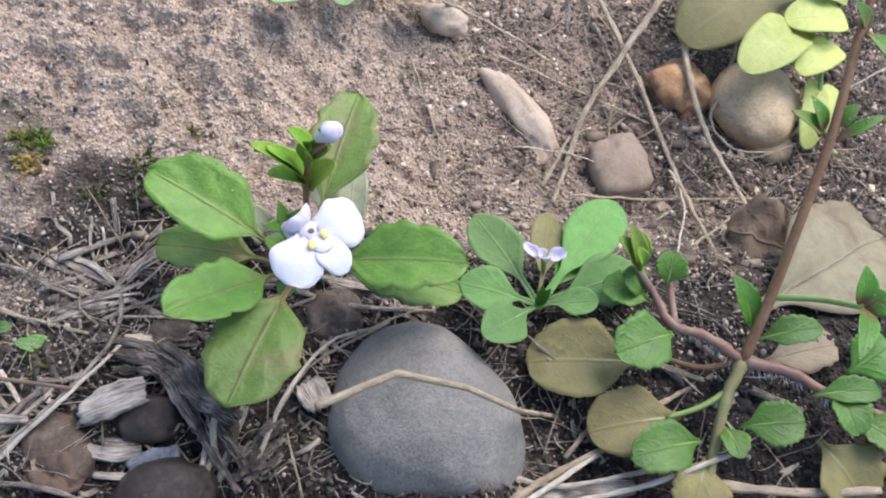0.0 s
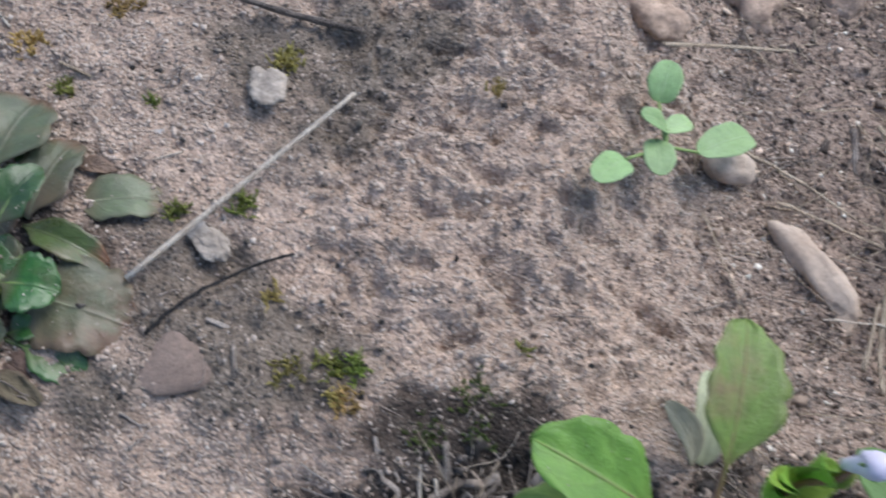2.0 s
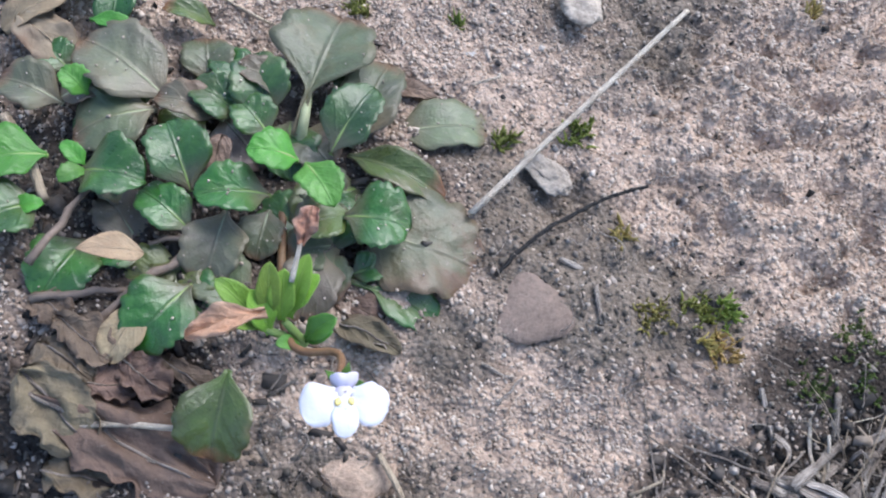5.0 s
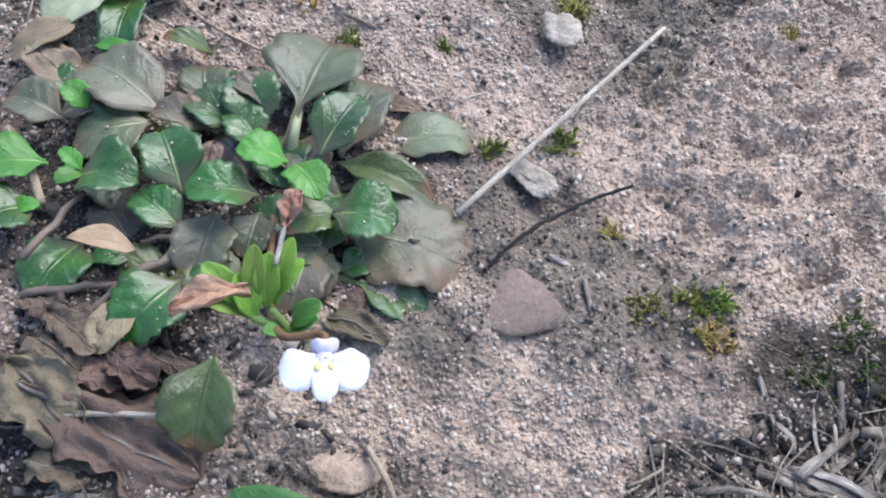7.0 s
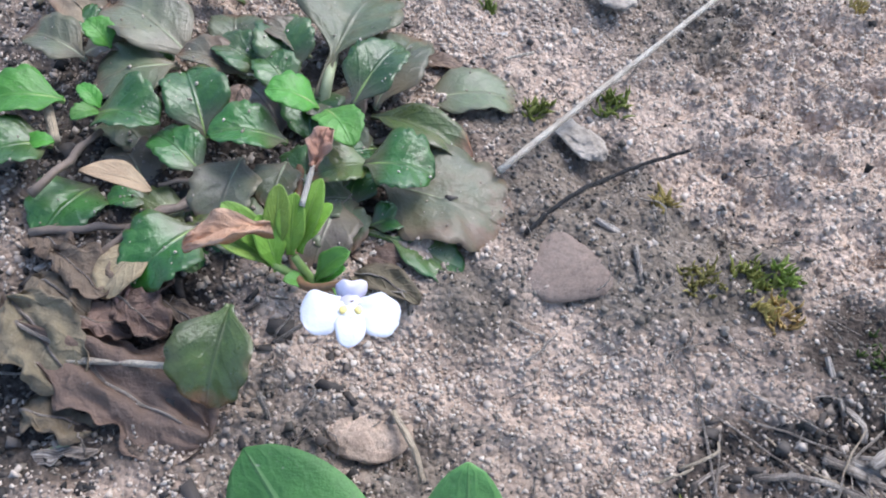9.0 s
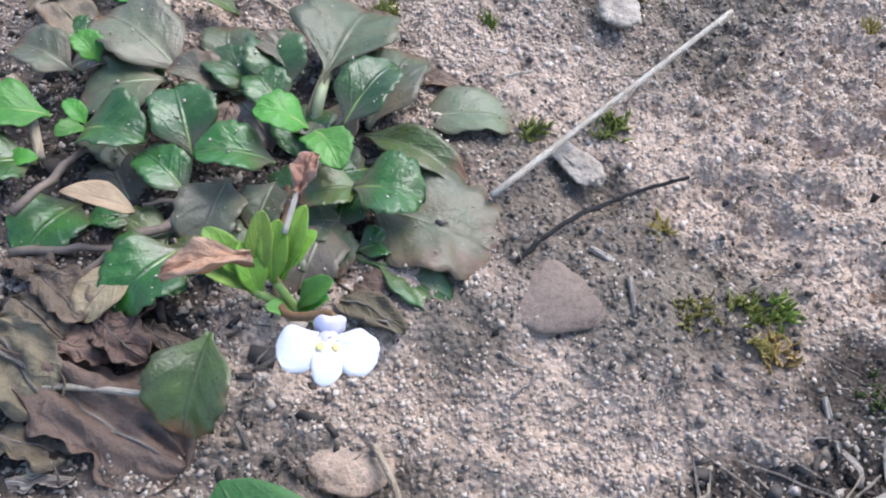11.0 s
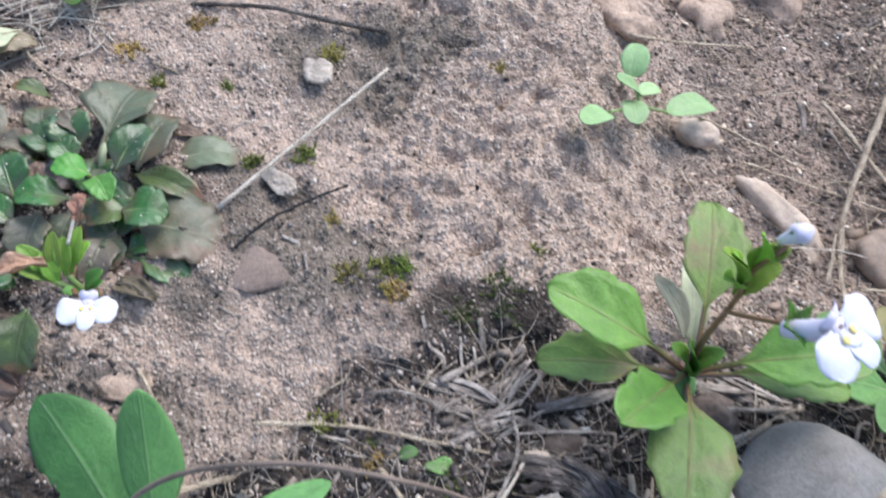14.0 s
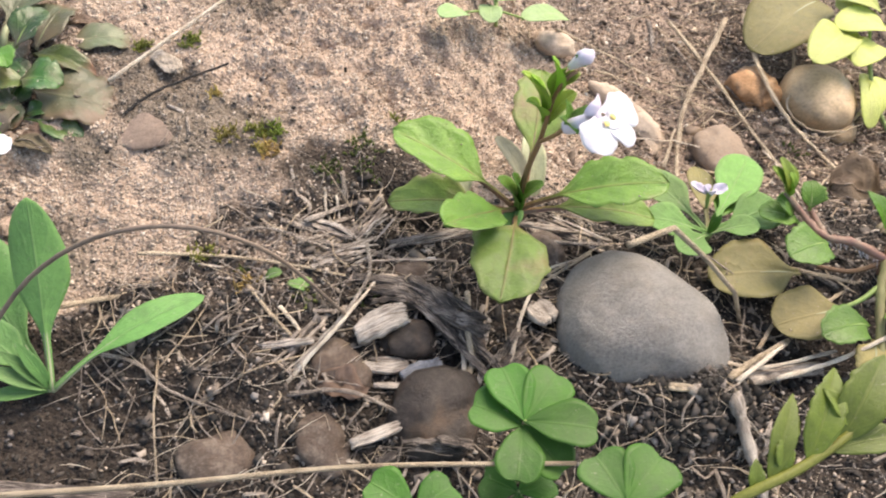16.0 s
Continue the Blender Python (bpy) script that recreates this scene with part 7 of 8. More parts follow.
solo("straw", tube([(-4.53, 1.95, 0.12), (-3.58, 1.83, 0.46), (-2.72, 1.56, 0.17)], 0.045, 0.034, flat=0.6, wobble=0.005), M_STRAW_GREY, "grey dead stem among litter", "straw", "dry straws")
solo("straw", tube([(-6.36, 2.93, -0.11), (-6.27, 1.54, 0.21), (-6.15, 0.56, -0.00)], 0.020, 0.015, flat=0.6, wobble=0.005), M_STRAW, "thin upright dry tan straw", "straw", "dry straws")
solo("straw", tube([(-3.61, 5.69, 0.06), (-3.52, 5.18, -0.22), (-3.34, 4.48, 0.06)], 0.022, 0.017, flat=0.6, wobble=0.005), M_STRAW_PALE, "thin bent pale dry straw", "straw", "dry straws")
solo("straw", tube([(-5.24, 4.97, 0.08), (-4.70, 4.95, 0.18), (-4.07, 4.64, 0.23), (-3.34, 4.41, 0.07)], 0.034, 0.026, flat=0.6, wobble=0.005), M_STRAW_GREY, "flat grey straw before the bank", "straw", "dry straws")
solo("straw", tube([(-4.51, 4.87, 0.21), (-3.70, 4.64, 0.15), (-2.21, 5.04, -0.36)], 0.034, 0.026, flat=0.6, wobble=0.005), M_STRAW_GREY, "flat grey straw before the bank", "straw", "dry straws")
solo("straw", tube([(-4.16, 4.27, 0.13), (-3.38, 5.05, -0.21), (-2.76, 5.74, -0.16)], 0.034, 0.026, flat=0.6, wobble=0.005), M_STRAW_GREY, "flat split straw before the bank", "straw", "dry straws")
solo("straw", tube([(-4.25, 4.57, 0.17), (-3.37, 5.24, -0.30), (-2.81, 5.56, -0.33)], 0.034, 0.026, flat=0.6, wobble=0.005), M_STRAW_GREY, "flat split straw before the bank", "straw", "dry straws")
solo("straw", tube([(-3.35, 4.25, 0.15), (-2.28, 4.81, 0.06), (-0.72, 4.97, 0.07)], 0.034, 0.026, flat=0.6, wobble=0.005), M_STRAW_GREY, "flat grey straw before the bank", "straw", "dry straws")
solo("straw", tube([(-7.94, 3.48, 0.00), (-7.11, 3.79, -0.22), (-6.53, 3.98, -0.21)], 0.060, 0.045, flat=0.6, wobble=0.005), M_STRAW, "tan straw on the sand", "straw", "dry straws")
solo("straw", tube([(-1.55, 3.64, 0.24), (-1.64, 2.70, 0.31), (-1.63, 2.29, 0.19), (-2.02, 1.49, 0.18), (-2.12, 1.05, -0.02)], 0.060, 0.045, flat=0.6, wobble=0.005), M_STRAW, "split pale bark strip among litter", "straw", "dry straws")
solo("straw", tube([(-1.02, 2.34, 0.24), (-0.69, 3.23, 0.40), (-0.17, 4.03, 0.20), (0.51, 4.30, 0.19)], 0.030, 0.022, flat=0.6, wobble=0.005), M_STRAW_PALE, "thin pale straw beside the grey stone", "straw", "dry straws")
solo("straw", tube([(2.33, 2.17, 0.39), (3.12, 2.07, 0.36), (4.45, 2.34, 0.35)], 0.045, 0.034, flat=0.6, wobble=0.005), M_STRAW_PALE, "pale straw beside the grey stone", "straw", "dry straws")
solo("straw", tube([(2.36, 1.87, 0.42), (3.00, 2.21, 0.29), (3.78, 2.64, 0.20)], 0.060, 0.045, flat=0.6, wobble=0.005), M_STRAW, "tan straw beside the grey stone", "straw", "dry straws")
solo("straw", tube([(1.60, 1.50, 0.68), (2.97, 1.96, 0.20), (4.17, 2.12, 0.21)], 0.160, 0.120, flat=0.6, wobble=0.005), M_STRAW_GREY, "thick grey stick beside the grey stone", "straw", "dry straws")
solo("straw", tube([(2.24, 1.47, 0.70), (2.46, 0.84, 0.28), (2.62, 0.02, -0.06)], 0.150, 0.112, flat=0.6, wobble=0.005), M_CHIP, "thick pale weathered stick", "straw", "dry straws")
solo("straw", tube([(4.27, 4.03, 0.22), (5.34, 3.68, 0.30)], 0.060, 0.045, flat=0.6, wobble=0.005), M_STRAW, "tan straw beside the grey stone", "straw", "dry straws")
solo("straw", tube([(2.70, 4.21, 0.40), (3.23, 3.62, 0.27), (2.90, 2.49, 0.13)], 0.020, 0.015, flat=0.6, wobble=0.005), M_STRAW_GREY, "thin grey dry bent straw", "straw", "dry straws")
solo("straw", tube([(-7.86, 0.08, 1.60), (-5.77, 0.10, 1.70), (-3.50, 0.17, 1.80), (-0.82, 0.05, 1.90)], 0.040, 0.030), M_STRAW, "long thin tan straw over the litter", "straw", "dry straws")
solo("straw", tube([(-4.51, 5.18, 0.06), (-3.59, 4.82, -0.01), (-2.62, 4.39, -0.03)], 0.060, 0.048, flat=0.5, wobble=0.005), M_STRAW_GREY, "flattened dry straw among the litter", "straw", "dry straws")
solo("straw", tube([(-3.80, 6.16, 0.25), (-3.76, 5.40, -0.02), (-3.43, 4.79, -0.02)], 0.030, 0.024, flat=0.5, wobble=0.005), M_STRAW_PALE, "flattened dry straw among the litter", "straw", "dry straws")
solo("straw", tube([(-3.87, 4.28, 0.08), (-3.32, 4.67, 0.05), (-2.72, 5.43, -0.56)], 0.050, 0.040, flat=0.5, wobble=0.005), M_STRAW_GREY, "flattened dry straw among the litter", "straw", "dry straws")
solo("straw", tube([(-4.14, 5.12, -0.06), (-3.37, 5.63, -0.26), (-3.00, 5.84, -0.33)], 0.060, 0.048, flat=0.5, wobble=0.005), M_STRAW_GREY, "flattened dry straw among the litter", "straw", "dry straws")
solo("straw", tube([(-3.49, 5.01, -0.13), (-2.72, 5.57, -0.44)], 0.035, 0.028, flat=0.5, wobble=0.005), M_STRAW_GREY, "flattened dry straw among the litter", "straw", "dry straws")
solo("straw", tube([(-3.50, 6.09, 0.07), (-3.43, 5.58, -0.36)], 0.050, 0.040, flat=0.5, wobble=0.005), M_STRAW_GREY, "flattened dry straw among the litter", "straw", "dry straws")
solo("straw", tube([(-4.32, 2.32, 0.24), (-3.75, 2.90, 0.39), (-3.14, 3.91, 0.30), (-3.14, 4.60, 0.26)], 0.035, 0.028, flat=0.5, wobble=0.005), M_STRAW_GREY, "flattened dry straw among the litter", "straw", "dry straws")
solo("straw", tube([(-4.39, 2.62, 0.22), (-4.05, 3.09, 0.23), (-3.48, 3.45, 0.15)], 0.050, 0.040, flat=0.5, wobble=0.005), M_STRAW_GREY, "flattened dry straw among the litter", "straw", "dry straws")
solo("straw", tube([(-1.71, 3.07, 0.21), (-1.74, 2.27, 0.17), (-1.93, 1.75, 0.17)], 0.050, 0.040, flat=0.5, wobble=0.005), M_STRAW_PALE, "flattened dry straw among the litter", "straw", "dry straws")
solo("straw", tube([(-4.76, 4.33, 0.18), (-3.95, 4.00, 0.14)], 0.025, 0.020, flat=0.5, wobble=0.005), M_STRAW_PALE, "flattened dry straw among the litter", "straw", "dry straws")
solo("straw", tube([(-4.55, 3.41, 0.25), (-4.18, 2.94, 0.18)], 0.040, 0.032, flat=0.5, wobble=0.005), M_STRAW_PALE, "flattened dry straw among the litter", "straw", "dry straws")
solo("straw", tube([(-1.01, 4.98, -0.04), (0.10, 4.60, 0.26), (1.19, 4.64, 0.08)], 0.050, 0.040, flat=0.5, wobble=0.005), M_STRAW_GREY, "flattened dry straw among the litter", "straw", "dry straws")
solo("straw", tube([(-1.43, 5.00, -0.05), (-0.43, 5.06, 0.17), (0.25, 4.98, 0.13)], 0.050, 0.040, flat=0.5, wobble=0.005), M_STRAW_GREY, "flattened dry straw among the litter", "straw", "dry straws")

# ---- splinters at the foot of the bank ----


def splinters(a, b, spread, count, mats, label, seed):
    """A sheaf of split, flattened straws and wood fibres that lie side by side from a to b."""
    r = np.random.default_rng(seed)
    a, b = np.asarray(a, float), np.asarray(b, float)
    n = unit(np.cross(b - a, (0, 0, 1)))
    for k in range(count):
        f0, f1 = r.uniform(0, 0.3), r.uniform(0.65, 1.0)
        off = n * spread * r.normal(0, 0.5)
        turn = n * spread * r.normal(0, 0.4)
        ends = [a + (b - a) * f0 + off, a + (b - a) * (f0 + f1) / 2 + off + n * r.normal(0, 0.02), a + (b - a) * f1 + off + turn]
        for e in ends:
            e[2] = max(e[2], float(ground_z(e[0], e[1]))) + 0.02 + 0.025 * k * r.uniform(0.3, 1.0)
        solo("splinter", slab(ends, r.uniform(0.035, 0.10), r.uniform(0.012, 0.03), (r.normal(0, 0.3), r.normal(0, 0.3), 1), seed * 10 + k, 0.35, 5), mats[k % len(mats)], label, "splinter", "splinters")


splinters((-4.35, 5.21, 0.0), (-2.93, 4.65, 0.0), 0.16, 5, (M_STRAW_GREY, M_CHIP, M_STRAW_GREY), "pale weathered splinter before the bank", 201)
splinters((-3.30, 4.70, 0.0), (-2.58, 5.62, 0.0), 0.14, 5, (M_STRAW_GREY, M_CHIP, M_STRAW_GREY), "pale weathered splinter before the bank", 202)
splinters((-2.88, 4.70, 0.0), (-0.53, 5.13, 0.0), 0.1, 4, (M_STRAW_GREY, M_CHIP, M_STRAW_GREY), "pale weathered splinter before the bank", 203)
splinters((-0.10, 5.30, 0.0), (1.35, 4.55, 0.0), 0.12, 5, (M_STRAW_GREY, M_CHIP, M_STRAW_GREY), "pale weathered splinter before the bank", 204)
splinters((-4.18, 4.17, 0.0), (-2.88, 4.76, 0.0), 0.14, 5, (M_STRAW_GREY, M_CHIP, M_STRAW_GREY), "pale weathered splinter before the bank", 205)
splinters((-4.71, 2.98, 0.0), (-3.87, 2.92, 0.0), 0.08, 3, (M_STRAW_GREY, M_CHIP, M_STRAW_GREY), "pale weathered splinter before the bank", 206)
splinters((-3.21, 2.57, 0.0), (-2.53, 2.51, 0.0), 0.1, 3, (M_STRAW_GREY, M_CHIP, M_STRAW_GREY), "pale weathered splinter before the bank", 207)
splinters((-1.14, 3.67, 0.0), (-1.60, 1.98, 0.0), 0.05, 3, (M_CHIP, M_STRAW), "pale weathered splinter before the bank", 208)
splinters((-4.08, 4.82, 0.0), (-3.54, 4.49, 0.0), 0.12, 4, (M_STRAW_GREY, M_CHIP, M_STRAW_GREY), "pale weathered splinter before the bank", 209)
splinters((-3.29, 4.06, 0.0), (-1.63, 4.15, 0.0), 0.2, 6, (M_BARK, M_STRAW_GREY), "dark fibrous bark splinter among litter", 210)
splinters((-2.25, 3.53, 0.0), (-1.27, 2.72, 0.0), 0.2, 7, (M_BARK, M_STRAW_GREY), "dark fibrous bark splinter among litter", 211)
splinters((-4.71, 2.25, 0.0), (-3.58, 3.55, 0.0), 0.05, 3, (M_STRAW_GREY, M_CHIP, M_STRAW_GREY), "pale weathered splinter before the bank", 212)

# ---- bark, wood chips and dead leaves ----
solo("wood_chip", slab([(-3.38, 2.84, 0.25), (-2.95, 3.05, 0.38), (-2.62, 3.20, 0.30)], 0.46, 0.12, seed=3), M_CHIP, "pale weathered wood chip with a cut end", "wood chip")
solo("wood_chip", slab([(-3.35, 2.42, 0.09), (-2.93, 2.35, 0.12), (-2.59, 2.42, 0.05)], 0.20, 0.06, seed=4), M_CHIP, "splintered tan wood chip", "wood chip")
solo("wood_chip", slab([(-3.14, 2.08, 0.10), (-2.58, 2.09, 0.01)], 0.10, 0.05, seed=5), M_CHIP, "short pale splinter of wood", "wood chip")
bark_bundle([(-3.36, 3.75, 0.05), (-2.73, 3.72, 0.12), (-2.29, 3.53, 0.07), (-1.95, 3.04, 0.12), (-1.53, 2.48, 0.09), (-1.02, 1.78, 0.13)], 0.42, 44, M_BARK, "bent strip of dark fibrous rotted bark", 61)
bark_bundle([(-2.47, 3.70, 0.02), (-1.97, 3.47, 0.10), (-1.67, 3.28, 0.16)], 0.30, 24, M_BARK, "short dark fibrous bark strip among litter", 62)
bark_bundle([(-1.28, 2.14, 0.13), (-0.94, 2.45, 0.14), (-0.58, 2.76, 0.21)], 0.42, 26, M_BARK, "crumbled dark bark piece beside the grey stone", 63)
bark_bundle([(-2.39, 3.66, 0.07), (-1.75, 3.14, 0.22), (-1.07, 2.76, 0.17)], 0.44, 26, M_BARK, "dark fibrous bark piece among litter", 64)
bark_bundle([(-3.16, 0.91, 0.04), (-2.64, 1.04, 0.17), (-1.68, 0.87, 0.14)], 0.24, 10, M_BARK, "curved brown bark strip among litter", 65)
solo("wood_chip", slab([(-2.69, 2.18, 0.09), (-2.07, 2.43, 0.08)], 0.30, 0.09, seed=10), M_SLATE, "bluish grey wood chip", "wood chip")
solo("wood_chip", slab([(-4.86, 2.75, 0.15), (-4.03, 2.74, 0.34)], 0.13, 0.05, seed=11), M_CHIP, "splintered tan wood chip", "wood chip")
solo("wood_chip", slab([(-3.52, 1.13, 0.16), (-2.69, 1.42, 0.19)], 0.19, 0.05, seed=12), M_CHIP, "splintered tan wood chip", "wood chip")
solo("bark_flake", pebble((-6.66, 8.62, 0.36), (0.74, 0.36, 0.10), (0, 0, -42), 41, lump=0.55), M_FLAKE_GREY, "crumbled grey-brown bark flake on the sand", "bark")
solo("bark_flake", pebble((-6.08, 11.04, 0.47), (0.50, 0.68, 0.12), (0, 0, 12), 43, lump=0.5, block=0.3), M_FLAKE_GREY, "crumbled grey bark flake on the sand", "bark")
solo("wood_chip", slab([(-6.55, 7.55, 0.33), (-6.27, 7.48, 0.22)], 0.06, 0.04, seed=15), M_CHIP, "small pale splinter on the sand", "wood chip")
solo("wood_chip", slab([(-0.29, 4.24, -0.01), (-0.20, 3.75, 0.05)], 0.13, 0.06, seed=16), M_STRAW, "small tan splinter of wood", "wood chip")
solo("wood_chip", slab([(-0.44, 3.44, 0.08), (-0.22, 3.09, 0.20)], 0.44, 0.10, seed=17), M_CHIP, "grey crumbled wood chip", "wood chip")
solo("wood_chip", slab([(1.29, 1.68, 0.59), (1.64, 1.60, 0.65)], 0.13, 0.06, seed=18), M_STRAW, "small tan splinter of wood", "wood chip")
solo("wood_chip", slab([(-8.67, 0.86, -0.03), (-7.77, 0.70, 0.08), (-6.50, 0.62, -0.13)], 0.18, 0.05, seed=19), M_BARK, "flat brown bark strip", "bark")
solo("bark_strip", slab([(-4.55, 5.20, 0.07), (-3.59, 4.82, -0.01), (-2.57, 4.37, -0.01)], 0.12, 0.03, seed=40), M_STRAW_GREY, "flat fibrous grey bark strip among litter", "bark")
solo("bark_strip", slab([(-3.71, 5.22, -0.22), (-3.21, 5.55, -0.37), (-2.79, 5.78, -0.18)], 0.11, 0.03, seed=41), M_STRAW_GREY, "flat fibrous grey bark strip among litter", "bark")
solo("bark_strip", slab([(-3.46, 4.90, -0.08), (-3.08, 5.30, -0.32), (-2.73, 5.65, -0.41)], 0.09, 0.03, seed=42), M_STRAW_GREY, "flat fibrous grey bark strip among litter", "bark")
solo("bark_strip", slab([(-3.97, 4.30, 0.02), (-3.46, 4.51, -0.01), (-3.14, 5.04, -0.38)], 0.15, 0.03, seed=43), M_STRAW_GREY, "flat fibrous grey bark strip among litter", "bark")
solo("bark_strip", slab([(-4.23, 5.05, -0.02), (-3.96, 4.44, 0.12)], 0.09, 0.03, seed=44), M_STRAW_GREY, "flat fibrous grey bark strip among litter", "bark")
solo("bark_strip", slab([(-4.38, 6.15, 0.20), (-4.25, 5.63, 0.03)], 0.06, 0.03, seed=45), M_CHIP, "splintered pale weathered wood strip among litter", "bark")
solo("bark_strip", slab([(-3.50, 6.12, 0.08), (-3.42, 5.57, -0.33)], 0.09, 0.03, seed=46), M_STRAW_GREY, "flat fibrous grey bark strip among litter", "bark")
solo("bark_strip", slab([(-0.26, 5.06, -0.02), (0.43, 4.82, -0.03), (1.19, 4.60, 0.07)], 0.11, 0.03, seed=47), M_STRAW_GREY, "flat fibrous grey bark strip among litter", "bark")
solo("bark_strip", slab([(-0.79, 5.33, -0.07), (-0.09, 4.98, 0.18), (0.68, 4.94, 0.05)], 0.09, 0.03, seed=48), M_STRAW_GREY, "flat fibrous grey bark strip among litter", "bark")
dead_leaf((-11.85, 5.86, 0.36), (-10.10, 5.02, 0.04), 0.92, M_BROWN, "large crumpled brown dead leaf beside the rosette", shape="oval", crumple=0.15, torn=0.45, bow=0.02, cup=-0.05, nu=70, nv=25)
dead_leaf((-11.95, 6.07, 0.47), (-11.30, 5.39, 0.18), 0.74, M_BROWN, "crumpled brown dead leaf beside the rosette", shape="oval", crumple=0.14, torn=0.25, nu=40, nv=17)
dead_leaf((-11.05, 11.66, 0.36), (-11.73, 11.07, 0.62), 0.50, M_BUFF, "curled pinkish-brown dead leaf above the rosette", shape="oval", crumple=0.1)
dead_leaf((-12.71, 10.15, 0.54), (-12.02, 9.64, 0.30), 0.56, M_BUFF, "curled pinkish-brown dead leaf above the rosette", shape="oval", crumple=0.12)
dead_leaf((6.50, 4.96, 0.10), (9.49, 6.82, -0.78), 1.90, M_BUFF, "broad buff dead leaf with reddish margin", shape="round", bow=0.1, cup=0.05, crumple=0.03, nu=34, nv=13, teeth=7, tooth=0.05)
dead_leaf((7.74, 6.50, -0.80), (6.59, 6.71, -0.82), 1.49, M_BROWN, "curled reddish-brown dead leaf", shape="oval", bow=0.15, crumple=0.1)
dead_leaf((-11.74, 6.64, 0.44), (-11.16, 6.17, 0.41), 0.46, M_BROWN, "rotting dark brown leaf scrap beside the rosette", shape="oval", crumple=0.16, torn=0.35)
dead_leaf((-11.87, 6.41, 0.30), (-11.32, 5.97, 0.34), 0.56, M_BROWN, "rotting dark brown leaf scrap beside the rosette", shape="oval", crumple=0.16, torn=0.35)
dead_leaf((-11.10, 6.23, 0.31), (-10.60, 5.90, 0.26), 0.41, M_BROWN, "rotting dark brown leaf scrap beside the rosette", shape="oval", crumple=0.16, torn=0.35)
dead_leaf((-11.73, 5.21, 0.02), (-11.03, 5.08, -0.03), 0.54, M_BROWN, "rotting dark brown leaf scrap beside the rosette", shape="oval", crumple=0.16, torn=0.35)
dead_leaf((-11.68, 4.88, -0.17), (-10.99, 4.94, -0.05), 0.29, M_STRAW_GREY, "rotting dark brown leaf scrap beside the rosette", shape="oval", crumple=0.16, torn=0.35)
dead_leaf((-11.48, 5.97, 0.31), (-10.91, 5.97, 0.19), 0.36, M_BROWN, "rotting dark brown leaf scrap beside the rosette", shape="oval", crumple=0.16, torn=0.35)
dead_leaf((-10.72, 6.29, 0.27), (-10.20, 5.93, 0.15), 0.31, M_BROWN, "rotting dark brown leaf scrap beside the rosette", shape="oval", crumple=0.16, torn=0.35)
dead_leaf((-12.03, 6.84, 0.37), (-11.59, 6.62, 0.40), 0.37, M_BROWN, "rotting dark brown leaf scrap beside the rosette", shape="oval", crumple=0.16, torn=0.35)
dead_leaf((-9.01, 6.73, 0.27), (-8.31, 6.40, 0.36), 0.34, M_BROWN, "curled brown dead leaf on the sand", shape="oval", crumple=0.12)
dead_leaf((-4.00, 2.12, 0.22), (-3.23, 2.01, 0.11), 0.52, M_BROWN, "crumpled brown dead leaf scrap", shape="oval", crumple=0.15)
dead_leaf((-4.30, 3.86, 0.28), (-4.00, 3.74, 0.06), 0.27, M_ROSE, "tiny round green seed leaf", shape="oval")
dead_leaf((-4.43, 3.80, 0.31), (-3.99, 3.76, 0.07), 0.19, M_ROSE, "tiny round green seed leaf", shape="oval")
dead_leaf((-4.78, 4.00, 0.15), (-4.52, 4.01, 0.30), 0.19, M_ROSE, "tiny round green seed leaf", shape="oval")

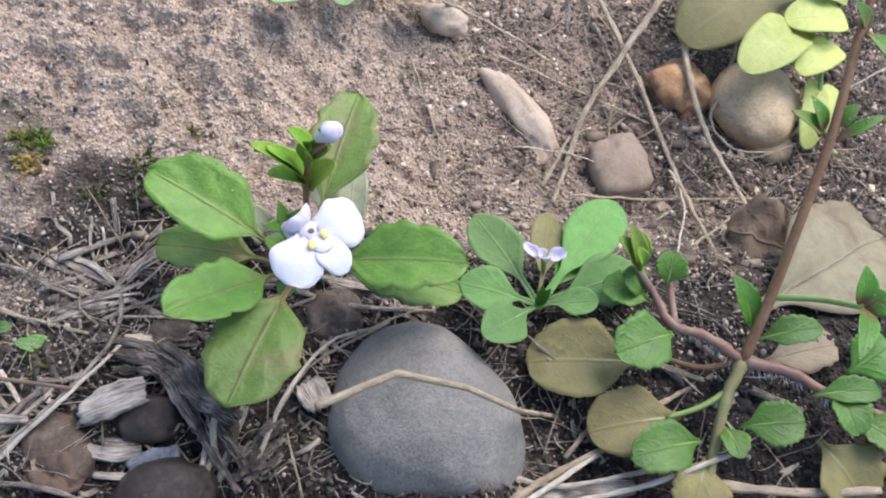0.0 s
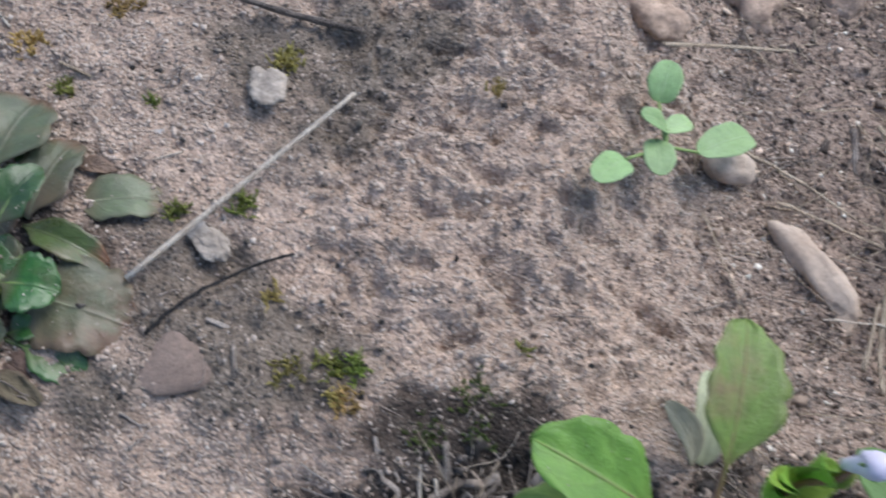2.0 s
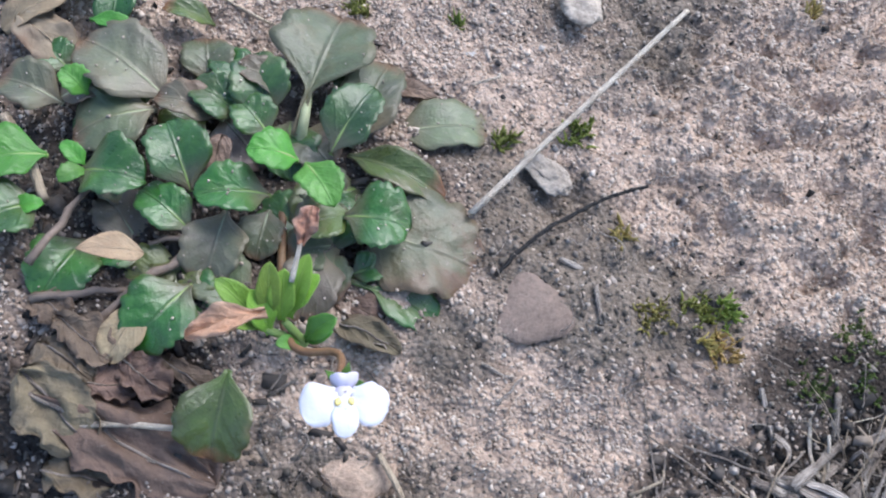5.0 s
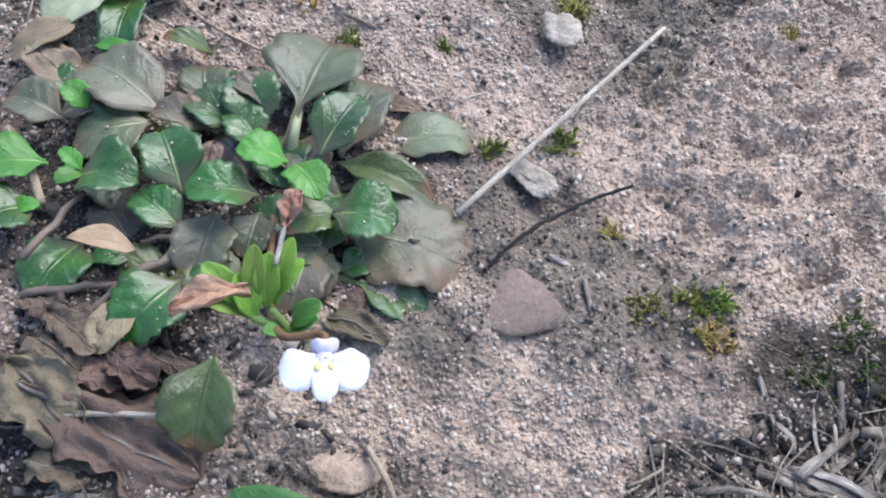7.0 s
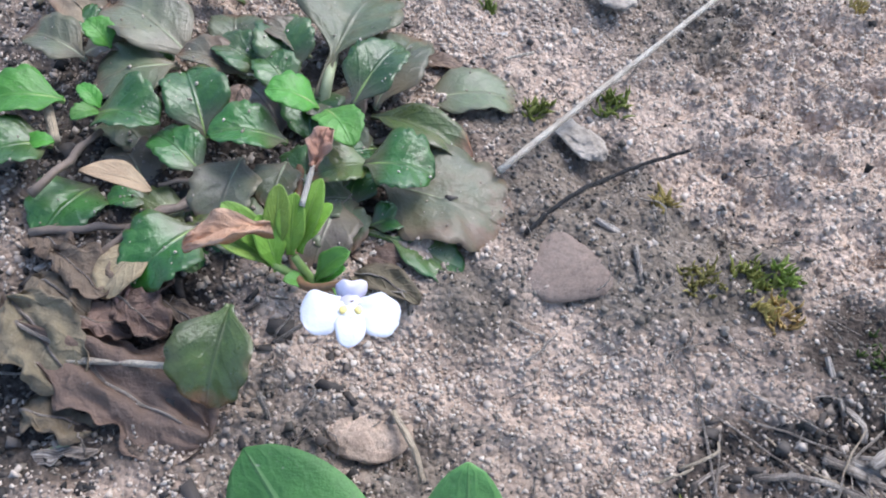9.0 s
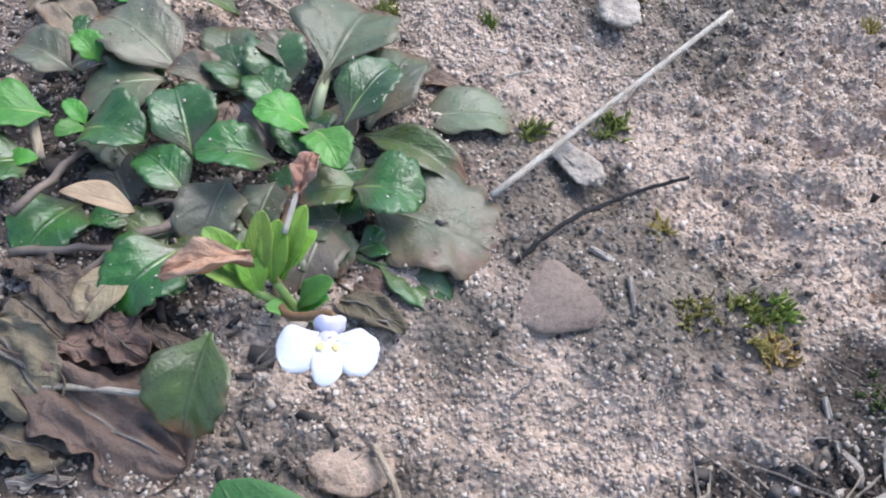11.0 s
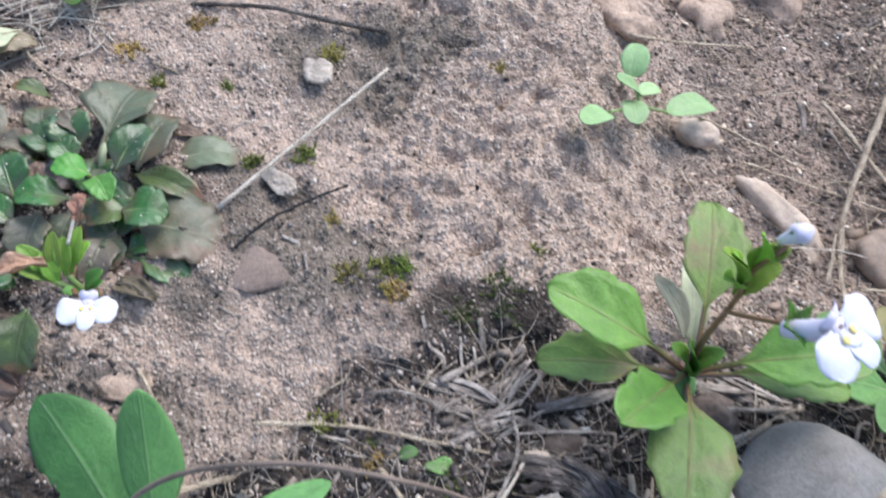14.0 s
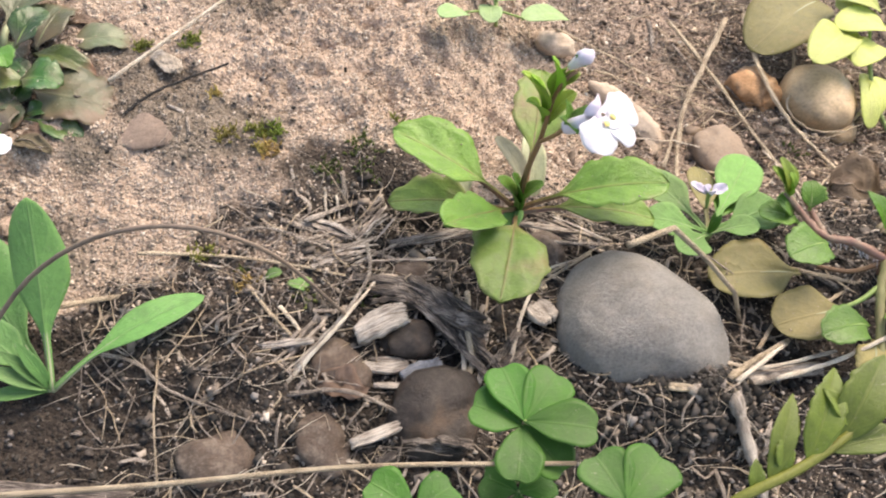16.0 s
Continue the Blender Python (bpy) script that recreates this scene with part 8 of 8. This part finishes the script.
# ---- moss ----
moss((-4.95, 7.02, 0.03), 0.20, 24, M_MOSS)
moss((-4.88, 6.62, 0.07), 0.14, 13, M_MOSS_GOLD)
moss((-2.48, 7.34, 0.33), 0.06, 5, M_MOSS)
moss((-8.96, 10.91, 0.29), 0.17, 16, M_MOSS)
moss((-8.31, 12.37, 0.14), 0.28, 24, M_MOSS_GOLD)
moss((-5.79, 11.61, 0.39), 0.21, 21, M_MOSS_GOLD)
moss((-7.65, 10.74, 0.28), 0.08, 7, M_MOSS)
moss((-5.46, 6.95, -0.04), 0.21, 21, M_MOSS_GOLD)
moss((-4.68, 7.00, 0.06), 0.21, 24, M_MOSS)
moss((-4.72, 6.56, 0.10), 0.17, 18, M_MOSS_GOLD)
moss((-6.24, 9.19, 0.25), 0.21, 24, M_MOSS)
moss((-7.11, 9.05, 0.24), 0.15, 16, M_MOSS)
moss((-5.77, 7.95, 0.21), 0.17, 13, M_MOSS_GOLD)
moss((-9.48, 11.55, 0.25), 0.24, 21, M_MOSS_GOLD)
moss((-3.12, 6.74, 0.08), 0.31, 42, M_MOSS_DARK)
moss((-3.74, 6.18, 0.06), 0.28, 33, M_MOSS_DARK)
moss((-5.77, 4.55, -0.11), 0.24, 24, M_MOSS)
moss((-5.13, 3.94, 0.01), 0.17, 16, M_MOSS_GOLD)
moss((-4.17, 3.59, 0.05), 0.25, 22, M_MOSS_DARK)
moss((-5.14, 4.22, -0.11), 0.12, 10, M_MOSS_DARK)
moss((6.94, 8.60, -1.98), 0.31, 18, M_MOSS_DARK)
moss((-3.10, 3.76, 0.01), 0.25, 21, M_MOSS_DARK)
moss((-3.06, 6.17, -0.04), 0.25, 25, M_MOSS_DARK)
moss((-5.91, 11.54, 0.50), 0.17, 16, M_MOSS_GOLD)
moss((-2.80, 11.47, 0.17), 0.21, 10, M_MOSS_GOLD)

# ---- sand grains washed onto the leaves ----
size = np.clip(rng.lognormal(np.log(0.017), 0.5, len(SPECKS)), 0.008, 0.06)
v, f = scatter(np.array(SPECKS), size, 91)
tagged(fast_mesh("leaf_specks", v, f, M_SAND), "pale sand grains washed onto the leaves", "sand", kind="stuff")
